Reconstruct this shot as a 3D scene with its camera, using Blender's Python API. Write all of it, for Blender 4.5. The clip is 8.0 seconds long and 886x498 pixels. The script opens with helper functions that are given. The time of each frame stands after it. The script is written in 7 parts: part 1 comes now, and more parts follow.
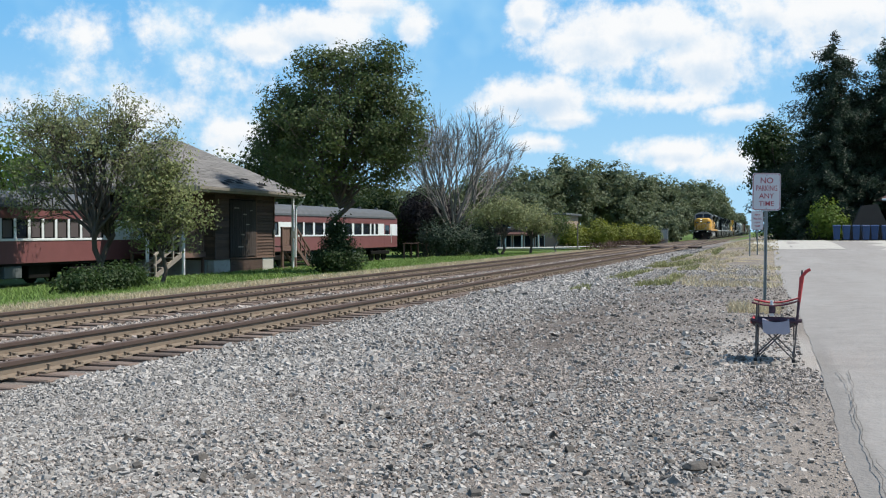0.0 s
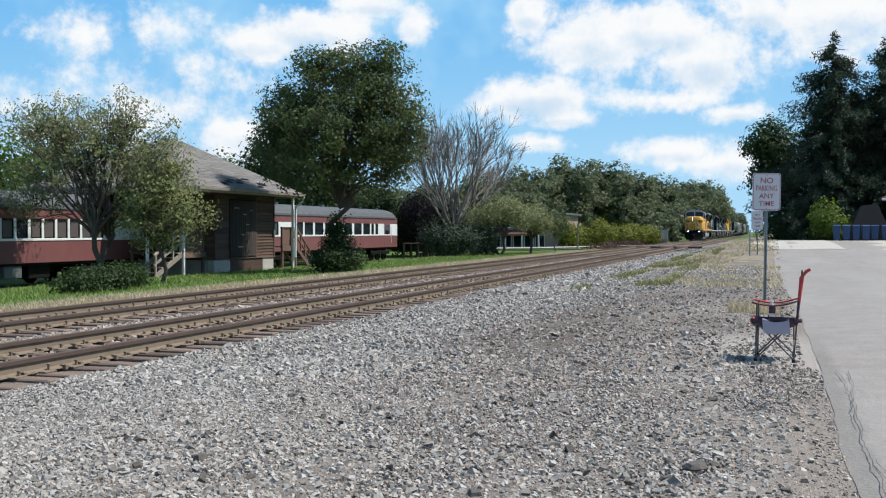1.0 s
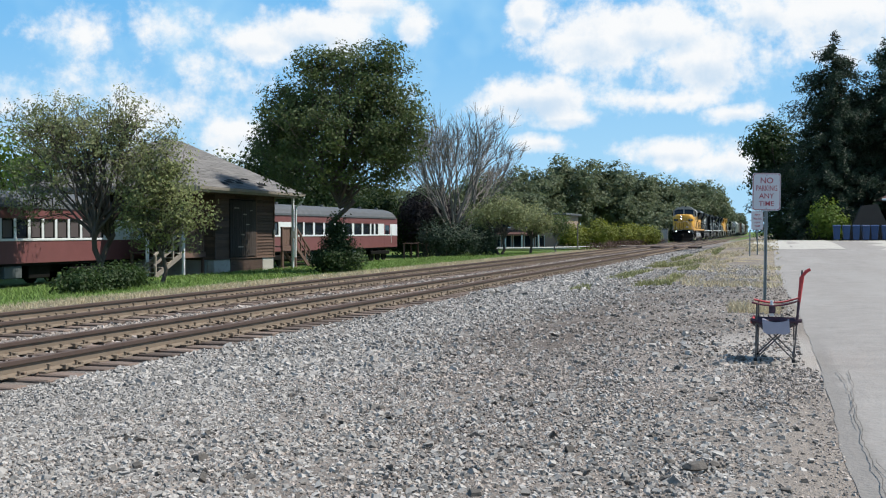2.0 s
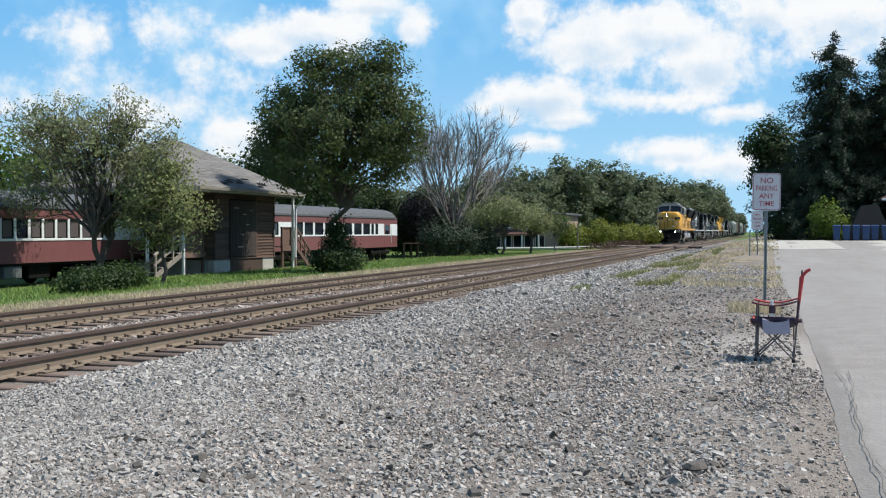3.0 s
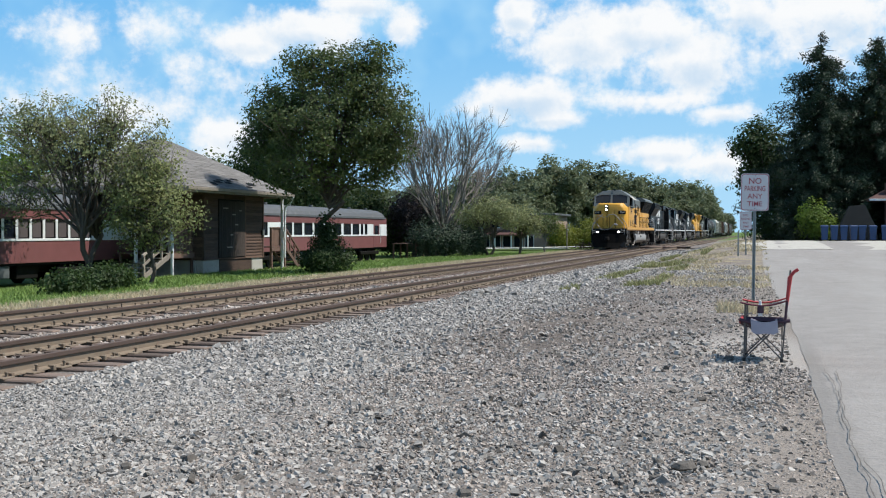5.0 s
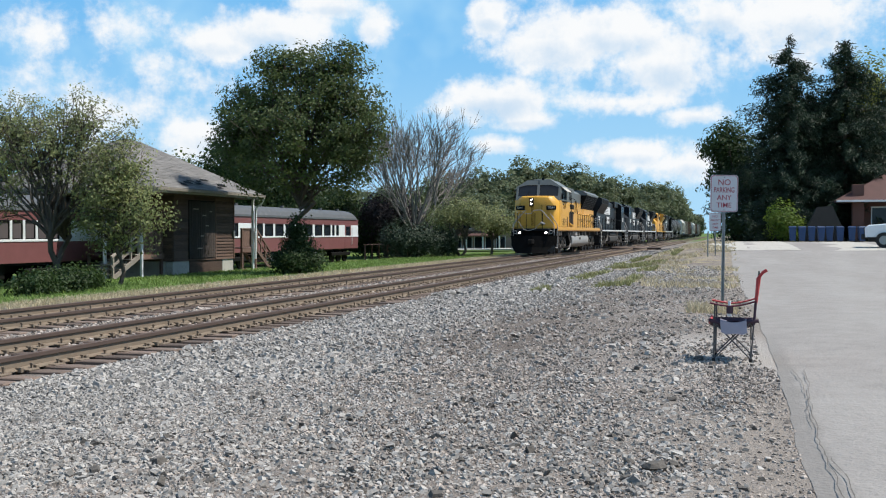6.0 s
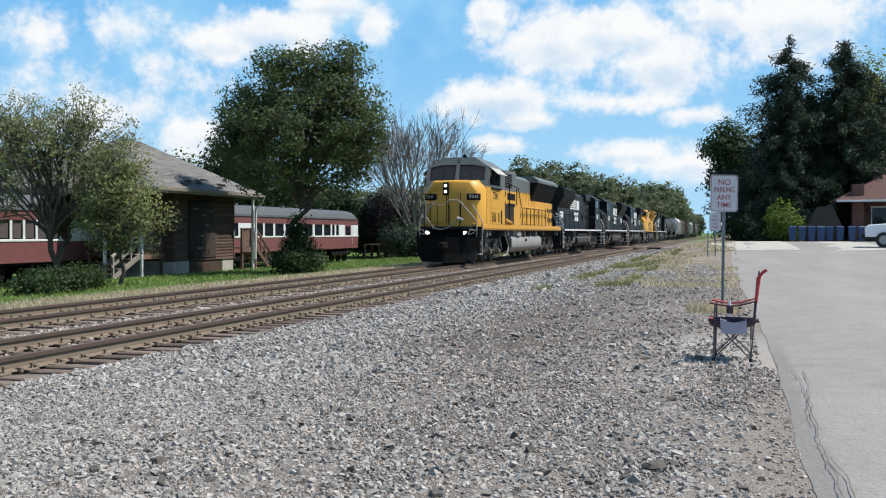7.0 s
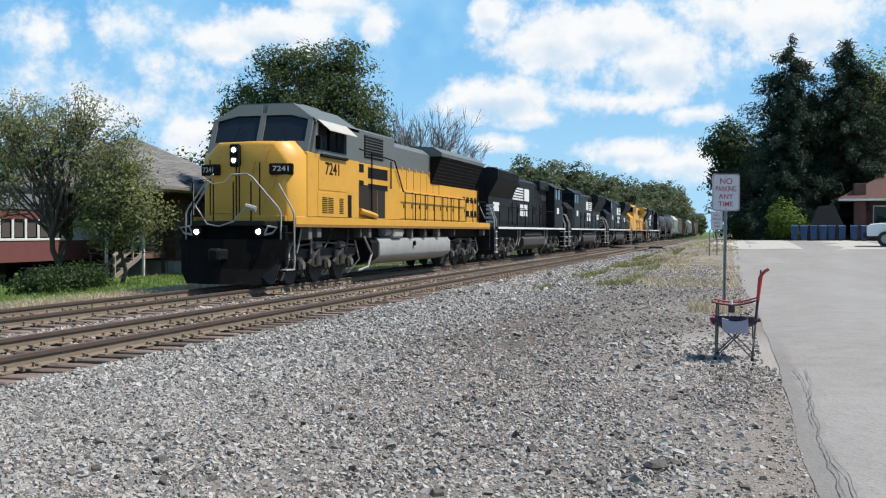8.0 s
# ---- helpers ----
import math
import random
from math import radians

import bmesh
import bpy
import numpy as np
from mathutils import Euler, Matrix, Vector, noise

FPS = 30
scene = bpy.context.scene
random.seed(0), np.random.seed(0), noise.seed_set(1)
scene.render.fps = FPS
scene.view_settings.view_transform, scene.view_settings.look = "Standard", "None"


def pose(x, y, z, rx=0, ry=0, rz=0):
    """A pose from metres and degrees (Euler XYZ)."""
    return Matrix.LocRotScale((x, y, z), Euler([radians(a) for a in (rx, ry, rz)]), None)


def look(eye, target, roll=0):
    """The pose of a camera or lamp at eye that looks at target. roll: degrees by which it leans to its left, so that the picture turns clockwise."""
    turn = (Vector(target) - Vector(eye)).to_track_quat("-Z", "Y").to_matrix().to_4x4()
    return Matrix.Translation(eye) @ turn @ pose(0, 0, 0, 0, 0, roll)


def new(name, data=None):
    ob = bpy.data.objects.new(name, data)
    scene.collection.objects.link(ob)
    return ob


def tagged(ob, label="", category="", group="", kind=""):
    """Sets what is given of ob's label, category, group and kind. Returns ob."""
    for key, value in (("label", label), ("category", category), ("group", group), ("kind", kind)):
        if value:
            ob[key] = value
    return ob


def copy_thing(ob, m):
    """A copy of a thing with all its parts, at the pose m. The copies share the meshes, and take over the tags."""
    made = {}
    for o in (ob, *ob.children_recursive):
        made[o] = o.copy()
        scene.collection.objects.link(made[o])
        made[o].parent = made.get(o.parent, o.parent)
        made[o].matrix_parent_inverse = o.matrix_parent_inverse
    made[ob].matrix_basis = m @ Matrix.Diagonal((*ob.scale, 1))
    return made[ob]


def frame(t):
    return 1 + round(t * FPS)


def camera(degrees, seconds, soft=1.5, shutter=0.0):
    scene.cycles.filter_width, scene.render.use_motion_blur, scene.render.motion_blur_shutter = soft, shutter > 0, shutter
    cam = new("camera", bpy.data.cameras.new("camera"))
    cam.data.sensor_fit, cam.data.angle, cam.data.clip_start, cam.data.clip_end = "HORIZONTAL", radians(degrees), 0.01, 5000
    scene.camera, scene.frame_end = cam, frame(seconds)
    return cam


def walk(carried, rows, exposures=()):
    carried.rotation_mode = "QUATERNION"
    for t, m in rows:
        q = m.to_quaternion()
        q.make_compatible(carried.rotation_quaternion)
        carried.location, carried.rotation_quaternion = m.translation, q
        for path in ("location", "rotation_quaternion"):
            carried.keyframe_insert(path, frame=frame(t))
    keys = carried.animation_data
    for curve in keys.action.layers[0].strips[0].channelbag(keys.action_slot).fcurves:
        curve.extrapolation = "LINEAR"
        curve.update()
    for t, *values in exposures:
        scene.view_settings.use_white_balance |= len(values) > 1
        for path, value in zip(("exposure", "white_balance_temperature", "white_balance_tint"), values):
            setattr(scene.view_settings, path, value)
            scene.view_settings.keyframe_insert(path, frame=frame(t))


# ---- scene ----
cam = camera(46.6, 8.0, 1.15)
TILT = 90 - 0.976
PATH = ((0.0, 17.85, TILT), (4.2, 17.85, TILT), (4.5, 17.89, TILT), (4.7, 17.80, TILT), (5.3, 16.50, TILT + 0.04),
        (5.8, 15.70, TILT + 0.07), (6.0, 15.68, TILT + 0.07), (7.0, 15.68, TILT + 0.06), (7.3, 15.72, TILT + 0.05),
        (7.5, 15.77, TILT + 0.04), (8.0, 15.77, TILT + 0.01))
walk(cam, [(t, pose(0, 0, 1.38, rx, 0, rz)) for t, rz, rx in PATH])
# x is across the railway (to the right), y along it, z up; the camera stands at the origin

# ---- world, sun ----
SUN_DIR = Vector((0.60, 0.14, 1.0)).normalized()
world = bpy.data.worlds.new("sky")
scene.world = world
world.use_nodes = True


class Nodes:
    """A short way to chain shader nodes."""

    def __init__(self, tree):
        self.tree = tree

    def add(self, kind, ins=None, **props):
        n = self.tree.nodes.new(kind)
        for k, v in props.items():
            setattr(n, k, v)
        for k, v in (ins or {}).items():
            self.put(n.inputs[k], v)
        return n

    def put(self, socket, v):
        if isinstance(v, bpy.types.NodeSocket):
            self.tree.links.new(v, socket)
        else:
            socket.default_value = v

    def math(self, op, a, b=0.0, c=0.0):
        n = self.add("ShaderNodeMath", {0: a, 1: b, 2: c}, operation=op)
        return n.outputs[0]

    def vec(self, op, a, b=(0, 0, 0)):
        n = self.add("ShaderNodeVectorMath", {0: a, 1: b}, operation=op)
        return n.outputs[0]

    def noise(self, vector, scale, detail=3.0, rough=0.55):
        n = self.add("ShaderNodeTexNoise", {"Vector": vector, "Scale": scale, "Detail": detail, "Roughness": rough})
        return n.outputs["Fac"]

    def step(self, v, lo, hi):
        n = self.add("ShaderNodeMapRange", {"Value": v, "From Min": lo, "From Max": hi}, interpolation_type="SMOOTHSTEP")
        return n.outputs[0]

    def mix(self, fac, a, b):
        n = self.add("ShaderNodeMix", data_type="RGBA")
        self.put(n.inputs[0], fac), self.put(n.inputs[6], a), self.put(n.inputs[7], b)
        return n.outputs[2]


def make_sky():
    nt = Nodes(world.node_tree)
    world.node_tree.nodes.clear()
    sky = nt.add("ShaderNodeTexSky", sky_type="NISHITA")
    sky.sun_disc = False
    sky.sun_elevation = math.asin(SUN_DIR.z)
    sky.sun_rotation = math.atan2(SUN_DIR.x, SUN_DIR.y)
    sky.ozone_density, sky.dust_density, sky.air_density = 2.0, 0.6, 1.0
    d = nt.add("ShaderNodeTexCoord").outputs["Generated"]
    sep = nt.add("ShaderNodeSeparateXYZ", {0: d})
    # azimuth to the left of the railway and elevation, in degrees
    az = nt.math("MULTIPLY", nt.math("ARCTAN2", nt.math("MULTIPLY", sep.outputs[0], -1.0), sep.outputs[1]), 57.2958)
    el = nt.math("MULTIPLY", nt.math("ARCSINE", sep.outputs[2]), 57.2958)
    at = nt.add("ShaderNodeCombineXYZ", {0: az, 1: el, 2: 0.0}).outputs[0]
    warp = nt.math("SUBTRACT", nt.noise(at, 0.42, 6.0, 0.62), 0.5)
    warp2 = nt.math("SUBTRACT", nt.noise(at, 1.5, 4.0, 0.6), 0.5)
    cover, under = None, None
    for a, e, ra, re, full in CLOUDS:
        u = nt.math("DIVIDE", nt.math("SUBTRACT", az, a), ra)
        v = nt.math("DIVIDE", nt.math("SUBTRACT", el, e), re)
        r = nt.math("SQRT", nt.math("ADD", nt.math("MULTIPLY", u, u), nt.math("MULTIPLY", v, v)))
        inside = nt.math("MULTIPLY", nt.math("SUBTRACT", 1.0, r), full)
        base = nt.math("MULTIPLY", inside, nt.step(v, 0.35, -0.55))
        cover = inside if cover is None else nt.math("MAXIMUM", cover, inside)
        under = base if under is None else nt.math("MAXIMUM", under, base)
    # the rest of the sky carries scattered cumulus
    flat = nt.add("ShaderNodeCombineXYZ", {0: nt.math("MULTIPLY", az, 0.05), 1: nt.math("MULTIPLY", el, 0.09), 2: 3.0}).outputs[0]
    rest = nt.math("MULTIPLY", nt.math("SUBTRACT", nt.noise(flat, 1.2, 2.0, 0.5), 0.58), 3.0)
    outside = nt.math("MAXIMUM", nt.step(az, 44.0, 60.0), nt.math("MAXIMUM", nt.step(az, -12.0, -30.0), nt.step(el, 16.0, 24.0)))
    rest = nt.math("ADD", nt.math("MULTIPLY", rest, outside), nt.math("MULTIPLY", nt.math("SUBTRACT", outside, 1.0), 2.0))
    cover = nt.math("MAXIMUM", cover, rest)
    dens = nt.math("ADD", cover, nt.math("ADD", nt.math("MULTIPLY", warp, 1.75), nt.math("MULTIPLY", warp2, 0.45)))
    fac = nt.step(dens, -0.12, 0.55)
    veil = nt.math("MULTIPLY", nt.step(nt.noise(at, 0.11, 4.0, 0.6), 0.34, 0.70), 0.7)
    haze = nt.math("MULTIPLY", nt.step(el, 14.0, 0.0), 0.8)
    lump = nt.noise(nt.vec("ADD", at, (0.0, -0.9, 5.0)), 0.45, 5.0, 0.6)
    low = nt.step(nt.math("ADD", under, nt.math("MULTIPLY", nt.math("SUBTRACT", lump, 0.5), 1.1)), 0.12, 0.75)
    shade = nt.math("MAXIMUM", low, nt.math("MULTIPLY", nt.step(lump, 0.46, 0.72), nt.math("MULTIPLY", nt.step(dens, 0.3, 0.9), 0.5)))
    white = nt.mix(shade, (11.2, 11.4, 11.6, 1), (7.2, 8.9, 10.7, 1))
    deep = nt.mix(nt.step(el, 13.0, 50.0), (2.0, 6.3, 11.4, 1), (0.75, 2.6, 6.4, 1))
    blue = nt.mix(nt.math("MAXIMUM", veil, haze), nt.mix(0.85, sky.outputs[0], deep), nt.mix(nt.step(el, 14.0, 45.0), (5.6, 9.0, 11.5, 1), (2.0, 4.4, 7.6, 1)))
    col = nt.mix(fac, blue, white)
    bg = nt.add("ShaderNodeBackground", {"Color": col, "Strength": 0.069})
    out = nt.add("ShaderNodeOutputWorld", {"Surface": bg.outputs[0]})


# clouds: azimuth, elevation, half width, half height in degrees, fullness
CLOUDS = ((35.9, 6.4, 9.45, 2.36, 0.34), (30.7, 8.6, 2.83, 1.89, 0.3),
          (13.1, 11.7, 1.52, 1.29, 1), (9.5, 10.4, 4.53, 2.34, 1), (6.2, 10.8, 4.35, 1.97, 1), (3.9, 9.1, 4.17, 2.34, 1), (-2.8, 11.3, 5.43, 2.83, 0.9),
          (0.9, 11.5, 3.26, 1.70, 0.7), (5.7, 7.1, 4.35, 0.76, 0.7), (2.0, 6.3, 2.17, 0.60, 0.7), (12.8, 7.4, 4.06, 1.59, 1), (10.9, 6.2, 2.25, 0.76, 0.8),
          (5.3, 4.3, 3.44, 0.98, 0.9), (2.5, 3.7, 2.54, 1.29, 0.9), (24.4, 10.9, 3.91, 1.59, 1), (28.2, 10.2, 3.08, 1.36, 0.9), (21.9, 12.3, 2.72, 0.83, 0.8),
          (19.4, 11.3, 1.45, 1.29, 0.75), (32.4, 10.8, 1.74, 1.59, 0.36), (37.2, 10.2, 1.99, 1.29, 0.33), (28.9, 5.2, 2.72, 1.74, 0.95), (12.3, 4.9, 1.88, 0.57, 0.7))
make_sky()
sun = new("sun", bpy.data.lights.new("sun", "SUN"))
sun.data.energy, sun.data.angle, sun.data.color = 5.0, radians(0.6), (1.0, 0.95, 0.87)
sun.matrix_world = look(SUN_DIR * 60, (0, 0, 0))
scene.view_settings.exposure = 0.3


# ---- materials ----
def material(name, rgb, rough=0.7, metal=0.0, scale=3.0, vary=0.25, fine=40.0, bump=0.15, dirt=None, dirt_amount=0.5, islands=0.0,
             objects=0.0, spec=0.4, stretch=(1, 1, 1)):
    """A surface with grain and stains at two scales; islands or objects: how far single pieces differ."""
    m = bpy.data.materials.new(name)
    m.use_nodes = True
    nt = Nodes(m.node_tree)
    bsdf = m.node_tree.nodes["Principled BSDF"]
    v = nt.vec("MULTIPLY", nt.add("ShaderNodeTexCoord").outputs["Object"], stretch)
    big, small = nt.noise(v, scale, 4.0, 0.6), nt.noise(v, fine, 3.0, 0.6)
    k = nt.math("ADD", nt.math("MULTIPLY", nt.math("SUBTRACT", big, 0.5), 2.2 * vary), nt.math("MULTIPLY", nt.math("SUBTRACT", small, 0.5), 1.6 * vary))
    if islands:
        r = nt.add("ShaderNodeNewGeometry").outputs["Random Per Island"]
        k = nt.math("ADD", k, nt.math("MULTIPLY", nt.math("SUBTRACT", r, 0.5), 2 * islands))
    if objects:
        r = nt.add("ShaderNodeObjectInfo").outputs["Random"]
        k = nt.math("ADD", k, nt.math("MULTIPLY", nt.math("SUBTRACT", r, 0.5), 2 * objects))
    k = nt.math("MAXIMUM", nt.math("ADD", k, 1.0), 0.12)
    col = nt.vec("SCALE", tuple(rgb))
    n = col.node
    nt.put(n.inputs["Scale"], k)
    if dirt:
        spots = nt.step(nt.noise(v, scale * 2.3, 6.0, 0.7), 0.62 - 0.22 * dirt_amount, 0.74)
        col = nt.mix(nt.math("MULTIPLY", spots, min(1.0, dirt_amount + 0.3)), col, (*dirt, 1))
    nt.put(bsdf.inputs["Base Color"], col)
    nt.put(bsdf.inputs["Roughness"], nt.math("ADD", nt.math("MULTIPLY", nt.math("SUBTRACT", small, 0.5), 0.25), rough))
    bsdf.inputs["Metallic"].default_value = metal
    bsdf.inputs["Specular IOR Level"].default_value = spec
    if bump:
        b = nt.add("ShaderNodeBump", {"Height": nt.math("ADD", nt.math("MULTIPLY", big, 0.6), small), "Strength": bump, "Distance": 0.02})
        nt.put(bsdf.inputs["Normal"], b.outputs[0])
    return m


def leaf_material(name, rgb, vary=0.19, through_light=0.45):
    m = bpy.data.materials.new(name)
    m.use_nodes = True
    nt = Nodes(m.node_tree)
    bsdf = m.node_tree.nodes["Principled BSDF"]
    r = nt.add("ShaderNodeNewGeometry").outputs["Random Per Island"]
    v = nt.add("ShaderNodeTexCoord").outputs["Object"]
    k = nt.math("ADD", nt.math("MULTIPLY", nt.math("SUBTRACT", r, 0.5), 2 * vary), nt.math("MULTIPLY", nt.noise(v, 0.7, 2.0), 0.8))
    k = nt.math("MAXIMUM", nt.math("ADD", k, 0.6), 0.15)
    col = nt.vec("SCALE", tuple(rgb))
    nt.put(col.node.inputs["Scale"], k)
    nt.put(bsdf.inputs["Base Color"], col)
    bsdf.inputs["Roughness"].default_value = 0.55
    bsdf.inputs["Specular IOR Level"].default_value = 0.3
    tr = nt.add("ShaderNodeBsdfTranslucent", {"Color": col})
    mx = nt.add("ShaderNodeMixShader", {0: through_light, 1: bsdf.outputs[0], 2: tr.outputs[0]})
    out = m.node_tree.nodes["Material Output"]
    m.node_tree.links.new(mx.outputs[0], out.inputs[0])
    return m


def glow_material(name, rgb, strength):
    m = bpy.data.materials.new(name)
    m.use_nodes = True
    b = m.node_tree.nodes["Principled BSDF"]
    b.inputs["Base Color"].default_value = (*rgb, 1)
    b.inputs["Emission Color"].default_value = (*rgb, 1)
    b.inputs["Emission Strength"].default_value = strength
    return m


def glass_material(name, rgb, rough=0.06):
    m = bpy.data.materials.new(name)
    m.use_nodes = True
    b = m.node_tree.nodes["Principled BSDF"]
    b.inputs["Base Color"].default_value = (*rgb, 1)
    b.inputs["Roughness"].default_value = rough
    b.inputs["Specular IOR Level"].default_value = 0.35
    return m


M = {}
M["asphalt"] = material("asphalt", (0.232, 0.214, 0.198), 0.95, scale=2.2, vary=0.26, fine=24, bump=0.8, dirt=(0.165, 0.158, 0.148), dirt_amount=0.4)


def weather_asphalt(m):
    """Darker broken strip along the gravel edge, pale worn areas and aggregate."""
    nt = Nodes(m.node_tree)
    bsdf = m.node_tree.nodes["Principled BSDF"]
    col = bsdf.inputs["Base Color"].links[0].from_socket
    v = nt.add("ShaderNodeTexCoord").outputs["Object"]
    sep = nt.add("ShaderNodeSeparateXYZ", {0: v})
    x = sep.outputs[0]
    wob = nt.math("SUBTRACT", nt.noise(v, 1.6, 5.0, 0.65), 0.5)
    strip = nt.step(nt.math("ADD", x, nt.math("MULTIPLY", wob, 0.30)), 0.66, 0.52)
    strip = nt.math("MULTIPLY", strip, nt.step(sep.outputs[1], 16.0, 11.0))
    worn = nt.step(nt.noise(nt.vec("MULTIPLY", v, (0.5, 0.12, 1.0)), 1.1, 5.0, 0.6), 0.42, 0.68)
    col = nt.mix(nt.math("MULTIPLY", worn, 0.45), col, (0.30, 0.285, 0.265, 1))
    specks = nt.noise(v, 75.0, 2.0, 0.8)
    col = nt.mix(nt.math("MULTIPLY", nt.step(specks, 0.58, 0.74), 0.5), col, (0.36, 0.345, 0.32, 1))
    col = nt.mix(nt.math("MULTIPLY", nt.step(specks, 0.42, 0.28), 0.55), col, (0.10, 0.095, 0.09, 1))
    col = nt.mix(nt.math("MULTIPLY", strip, 0.5), col, (0.128, 0.118, 0.108, 1))
    nt.put(bsdf.inputs["Base Color"], col)


weather_asphalt(M["asphalt"])
M["gravel_bed"] = material("gravel_bed", (0.215, 0.20, 0.185), 0.95, scale=0.55, vary=0.3, fine=24, bump=0.9, dirt=(0.26, 0.235, 0.205), dirt_amount=0.5)
M["stone"] = material("stone", (0.270, 0.252, 0.232), 0.92, scale=9, vary=0.18, fine=60, bump=0.2, islands=0.5)
M["stone_brown"] = material("stone_brown", (0.282, 0.243, 0.213), 0.95, scale=9, vary=0.2, fine=60, bump=0.2, islands=0.5)
M["grass"] = material("grass", (0.085, 0.135, 0.03), 0.9, scale=0.35, vary=0.3, fine=12, bump=0.5, dirt=(0.19, 0.165, 0.075), dirt_amount=0.3)
M["grass_blade"] = leaf_material("grass_blade", (0.165, 0.245, 0.06), 0.35, 0.3)
M["weed_blade"] = leaf_material("weed_blade", (0.24, 0.24, 0.105), 0.3, 0.3)
M["dry_blade"] = leaf_material("dry_blade", (0.46, 0.39, 0.26), 0.25, 0.35)
M["dry_grass"] = material("dry_grass", (0.30, 0.245, 0.145), 0.95, scale=0.6, vary=0.3, fine=14, bump=0.5)
M["tie"] = material("tie", (0.135, 0.098, 0.078), 0.9, scale=5, vary=0.3, fine=50, bump=0.5, objects=0.35, stretch=(0.3, 1, 1))
M["rail_side"] = material("rail_side", (0.17, 0.132, 0.096), 0.9, scale=3, vary=0.25, fine=60, bump=0.2, dirt=(0.15, 0.092, 0.066), dirt_amount=0.5)
M["rail_head"] = material("rail_head", (0.078, 0.054, 0.044), 0.75, scale=4, vary=0.2, fine=60, bump=0.05, spec=0.25)
M["bark"] = material("bark", (0.085, 0.068, 0.055), 0.95, scale=6, vary=0.35, fine=30, bump=0.8, stretch=(1, 1, 0.3))
M["bark_pale"] = material("bark_pale", (0.19, 0.168, 0.15), 0.95, scale=6, vary=0.25, fine=30, bump=0.5)
M["leaf_dark"] = leaf_material("leaf_dark", (0.036, 0.062, 0.018))
M["leaf_mid"] = leaf_material("leaf_mid", (0.084, 0.112, 0.036))
M["leaf_olive"] = leaf_material("leaf_olive", (0.215, 0.232, 0.105))
M["leaf_lime"] = leaf_material("leaf_lime", (0.21, 0.232, 0.09))
M["leaf_bright"] = leaf_material("leaf_bright", (0.125, 0.19, 0.03))
M["leaf_yellow"] = leaf_material("leaf_yellow", (0.17, 0.19, 0.03))
M["leaf_woods"] = leaf_material("leaf_woods", (0.132, 0.158, 0.086), 0.17)
M["leaf_purple"] = leaf_material("leaf_purple", (0.042, 0.032, 0.032))
M["needle"] = leaf_material("needle", (0.025, 0.043, 0.022), 0.3, 0.12)
M["red_paint"] = material("red_paint", (0.165, 0.062, 0.061), 0.6, scale=1.5, vary=0.16, fine=30, bump=0.1, dirt=(0.14, 0.07, 0.06), dirt_amount=0.3)
M["white_paint"] = material("white_paint", (0.62, 0.64, 0.64), 0.6, scale=2, vary=0.1, fine=30, bump=0.1, dirt=(0.40, 0.38, 0.35), dirt_amount=0.3)
M["coach_roof"] = material("coach_roof", (0.075, 0.08, 0.085), 0.7, scale=1.5, vary=0.25, fine=20, bump=0.2, dirt=(0.12, 0.12, 0.12))
M["dark_metal"] = material("dark_metal", (0.008, 0.0075, 0.007), 0.75, scale=3, vary=0.3, fine=40, bump=0.2, dirt=(0.024, 0.02, 0.017), dirt_amount=0.4, spec=0.12)
M["old_wood"] = material("old_wood", (0.085, 0.052, 0.038), 0.9, scale=2.5, vary=0.4, fine=25, bump=0.4, dirt=(0.15, 0.10, 0.075), dirt_amount=0.4, objects=0.3, stretch=(1, 0.35, 3))
M["deck_wood"] = material("deck_wood", (0.14, 0.085, 0.065), 0.9, scale=3, vary=0.3, fine=30, bump=0.3, objects=0.25)
M["grey_wood"] = material("grey_wood", (0.26, 0.225, 0.19), 0.9, scale=3, vary=0.3, fine=30, bump=0.3, objects=0.2)
M["shingle"] = material("shingle", (0.148, 0.140, 0.132), 0.95, scale=0.8, vary=0.3, fine=18, bump=0.5, dirt=(0.085, 0.078, 0.07), dirt_amount=0.35, objects=0.15, islands=0.2)
M["concrete"] = material("concrete", (0.38, 0.36, 0.32), 0.9, scale=1.2, vary=0.2, fine=25, bump=0.3, dirt=(0.2, 0.18, 0.15), dirt_amount=0.5)
M["yellow"] = material("yellow", (0.585, 0.30, 0.036), 0.45, scale=1.6, vary=0.14, fine=25, bump=0.04, dirt=(0.36, 0.22, 0.06), dirt_amount=0.28)
M["grey_paint"] = material("grey_paint", (0.108, 0.119, 0.117), 0.55, scale=1.2, vary=0.1, fine=25, bump=0.05, dirt=(0.085, 0.08, 0.075), dirt_amount=0.3)
M["silver"] = material("silver", (0.27, 0.265, 0.255), 0.55, metal=0.1, scale=1.2, vary=0.18, fine=25, bump=0.06, dirt=(0.17, 0.15, 0.13), dirt_amount=0.4)
M["black_paint"] = material("black_paint", (0.010, 0.010, 0.011), 0.5, scale=1.5, vary=0.3, fine=25, bump=0.05, dirt=(0.032, 0.030, 0.028), dirt_amount=0.35, spec=0.2)
M["white_mark"] = material("white_mark", (0.66, 0.66, 0.65), 0.6, scale=2, vary=0.08, fine=30, bump=0.0)
M["rail_grip"] = material("rail_grip", (0.30, 0.28, 0.26), 0.6, scale=5, vary=0.2, fine=40, bump=0.05)
M["wheel_steel"] = material("wheel_steel", (0.05, 0.043, 0.038), 0.6, metal=0.4, scale=6, vary=0.3, fine=40, bump=0.2)
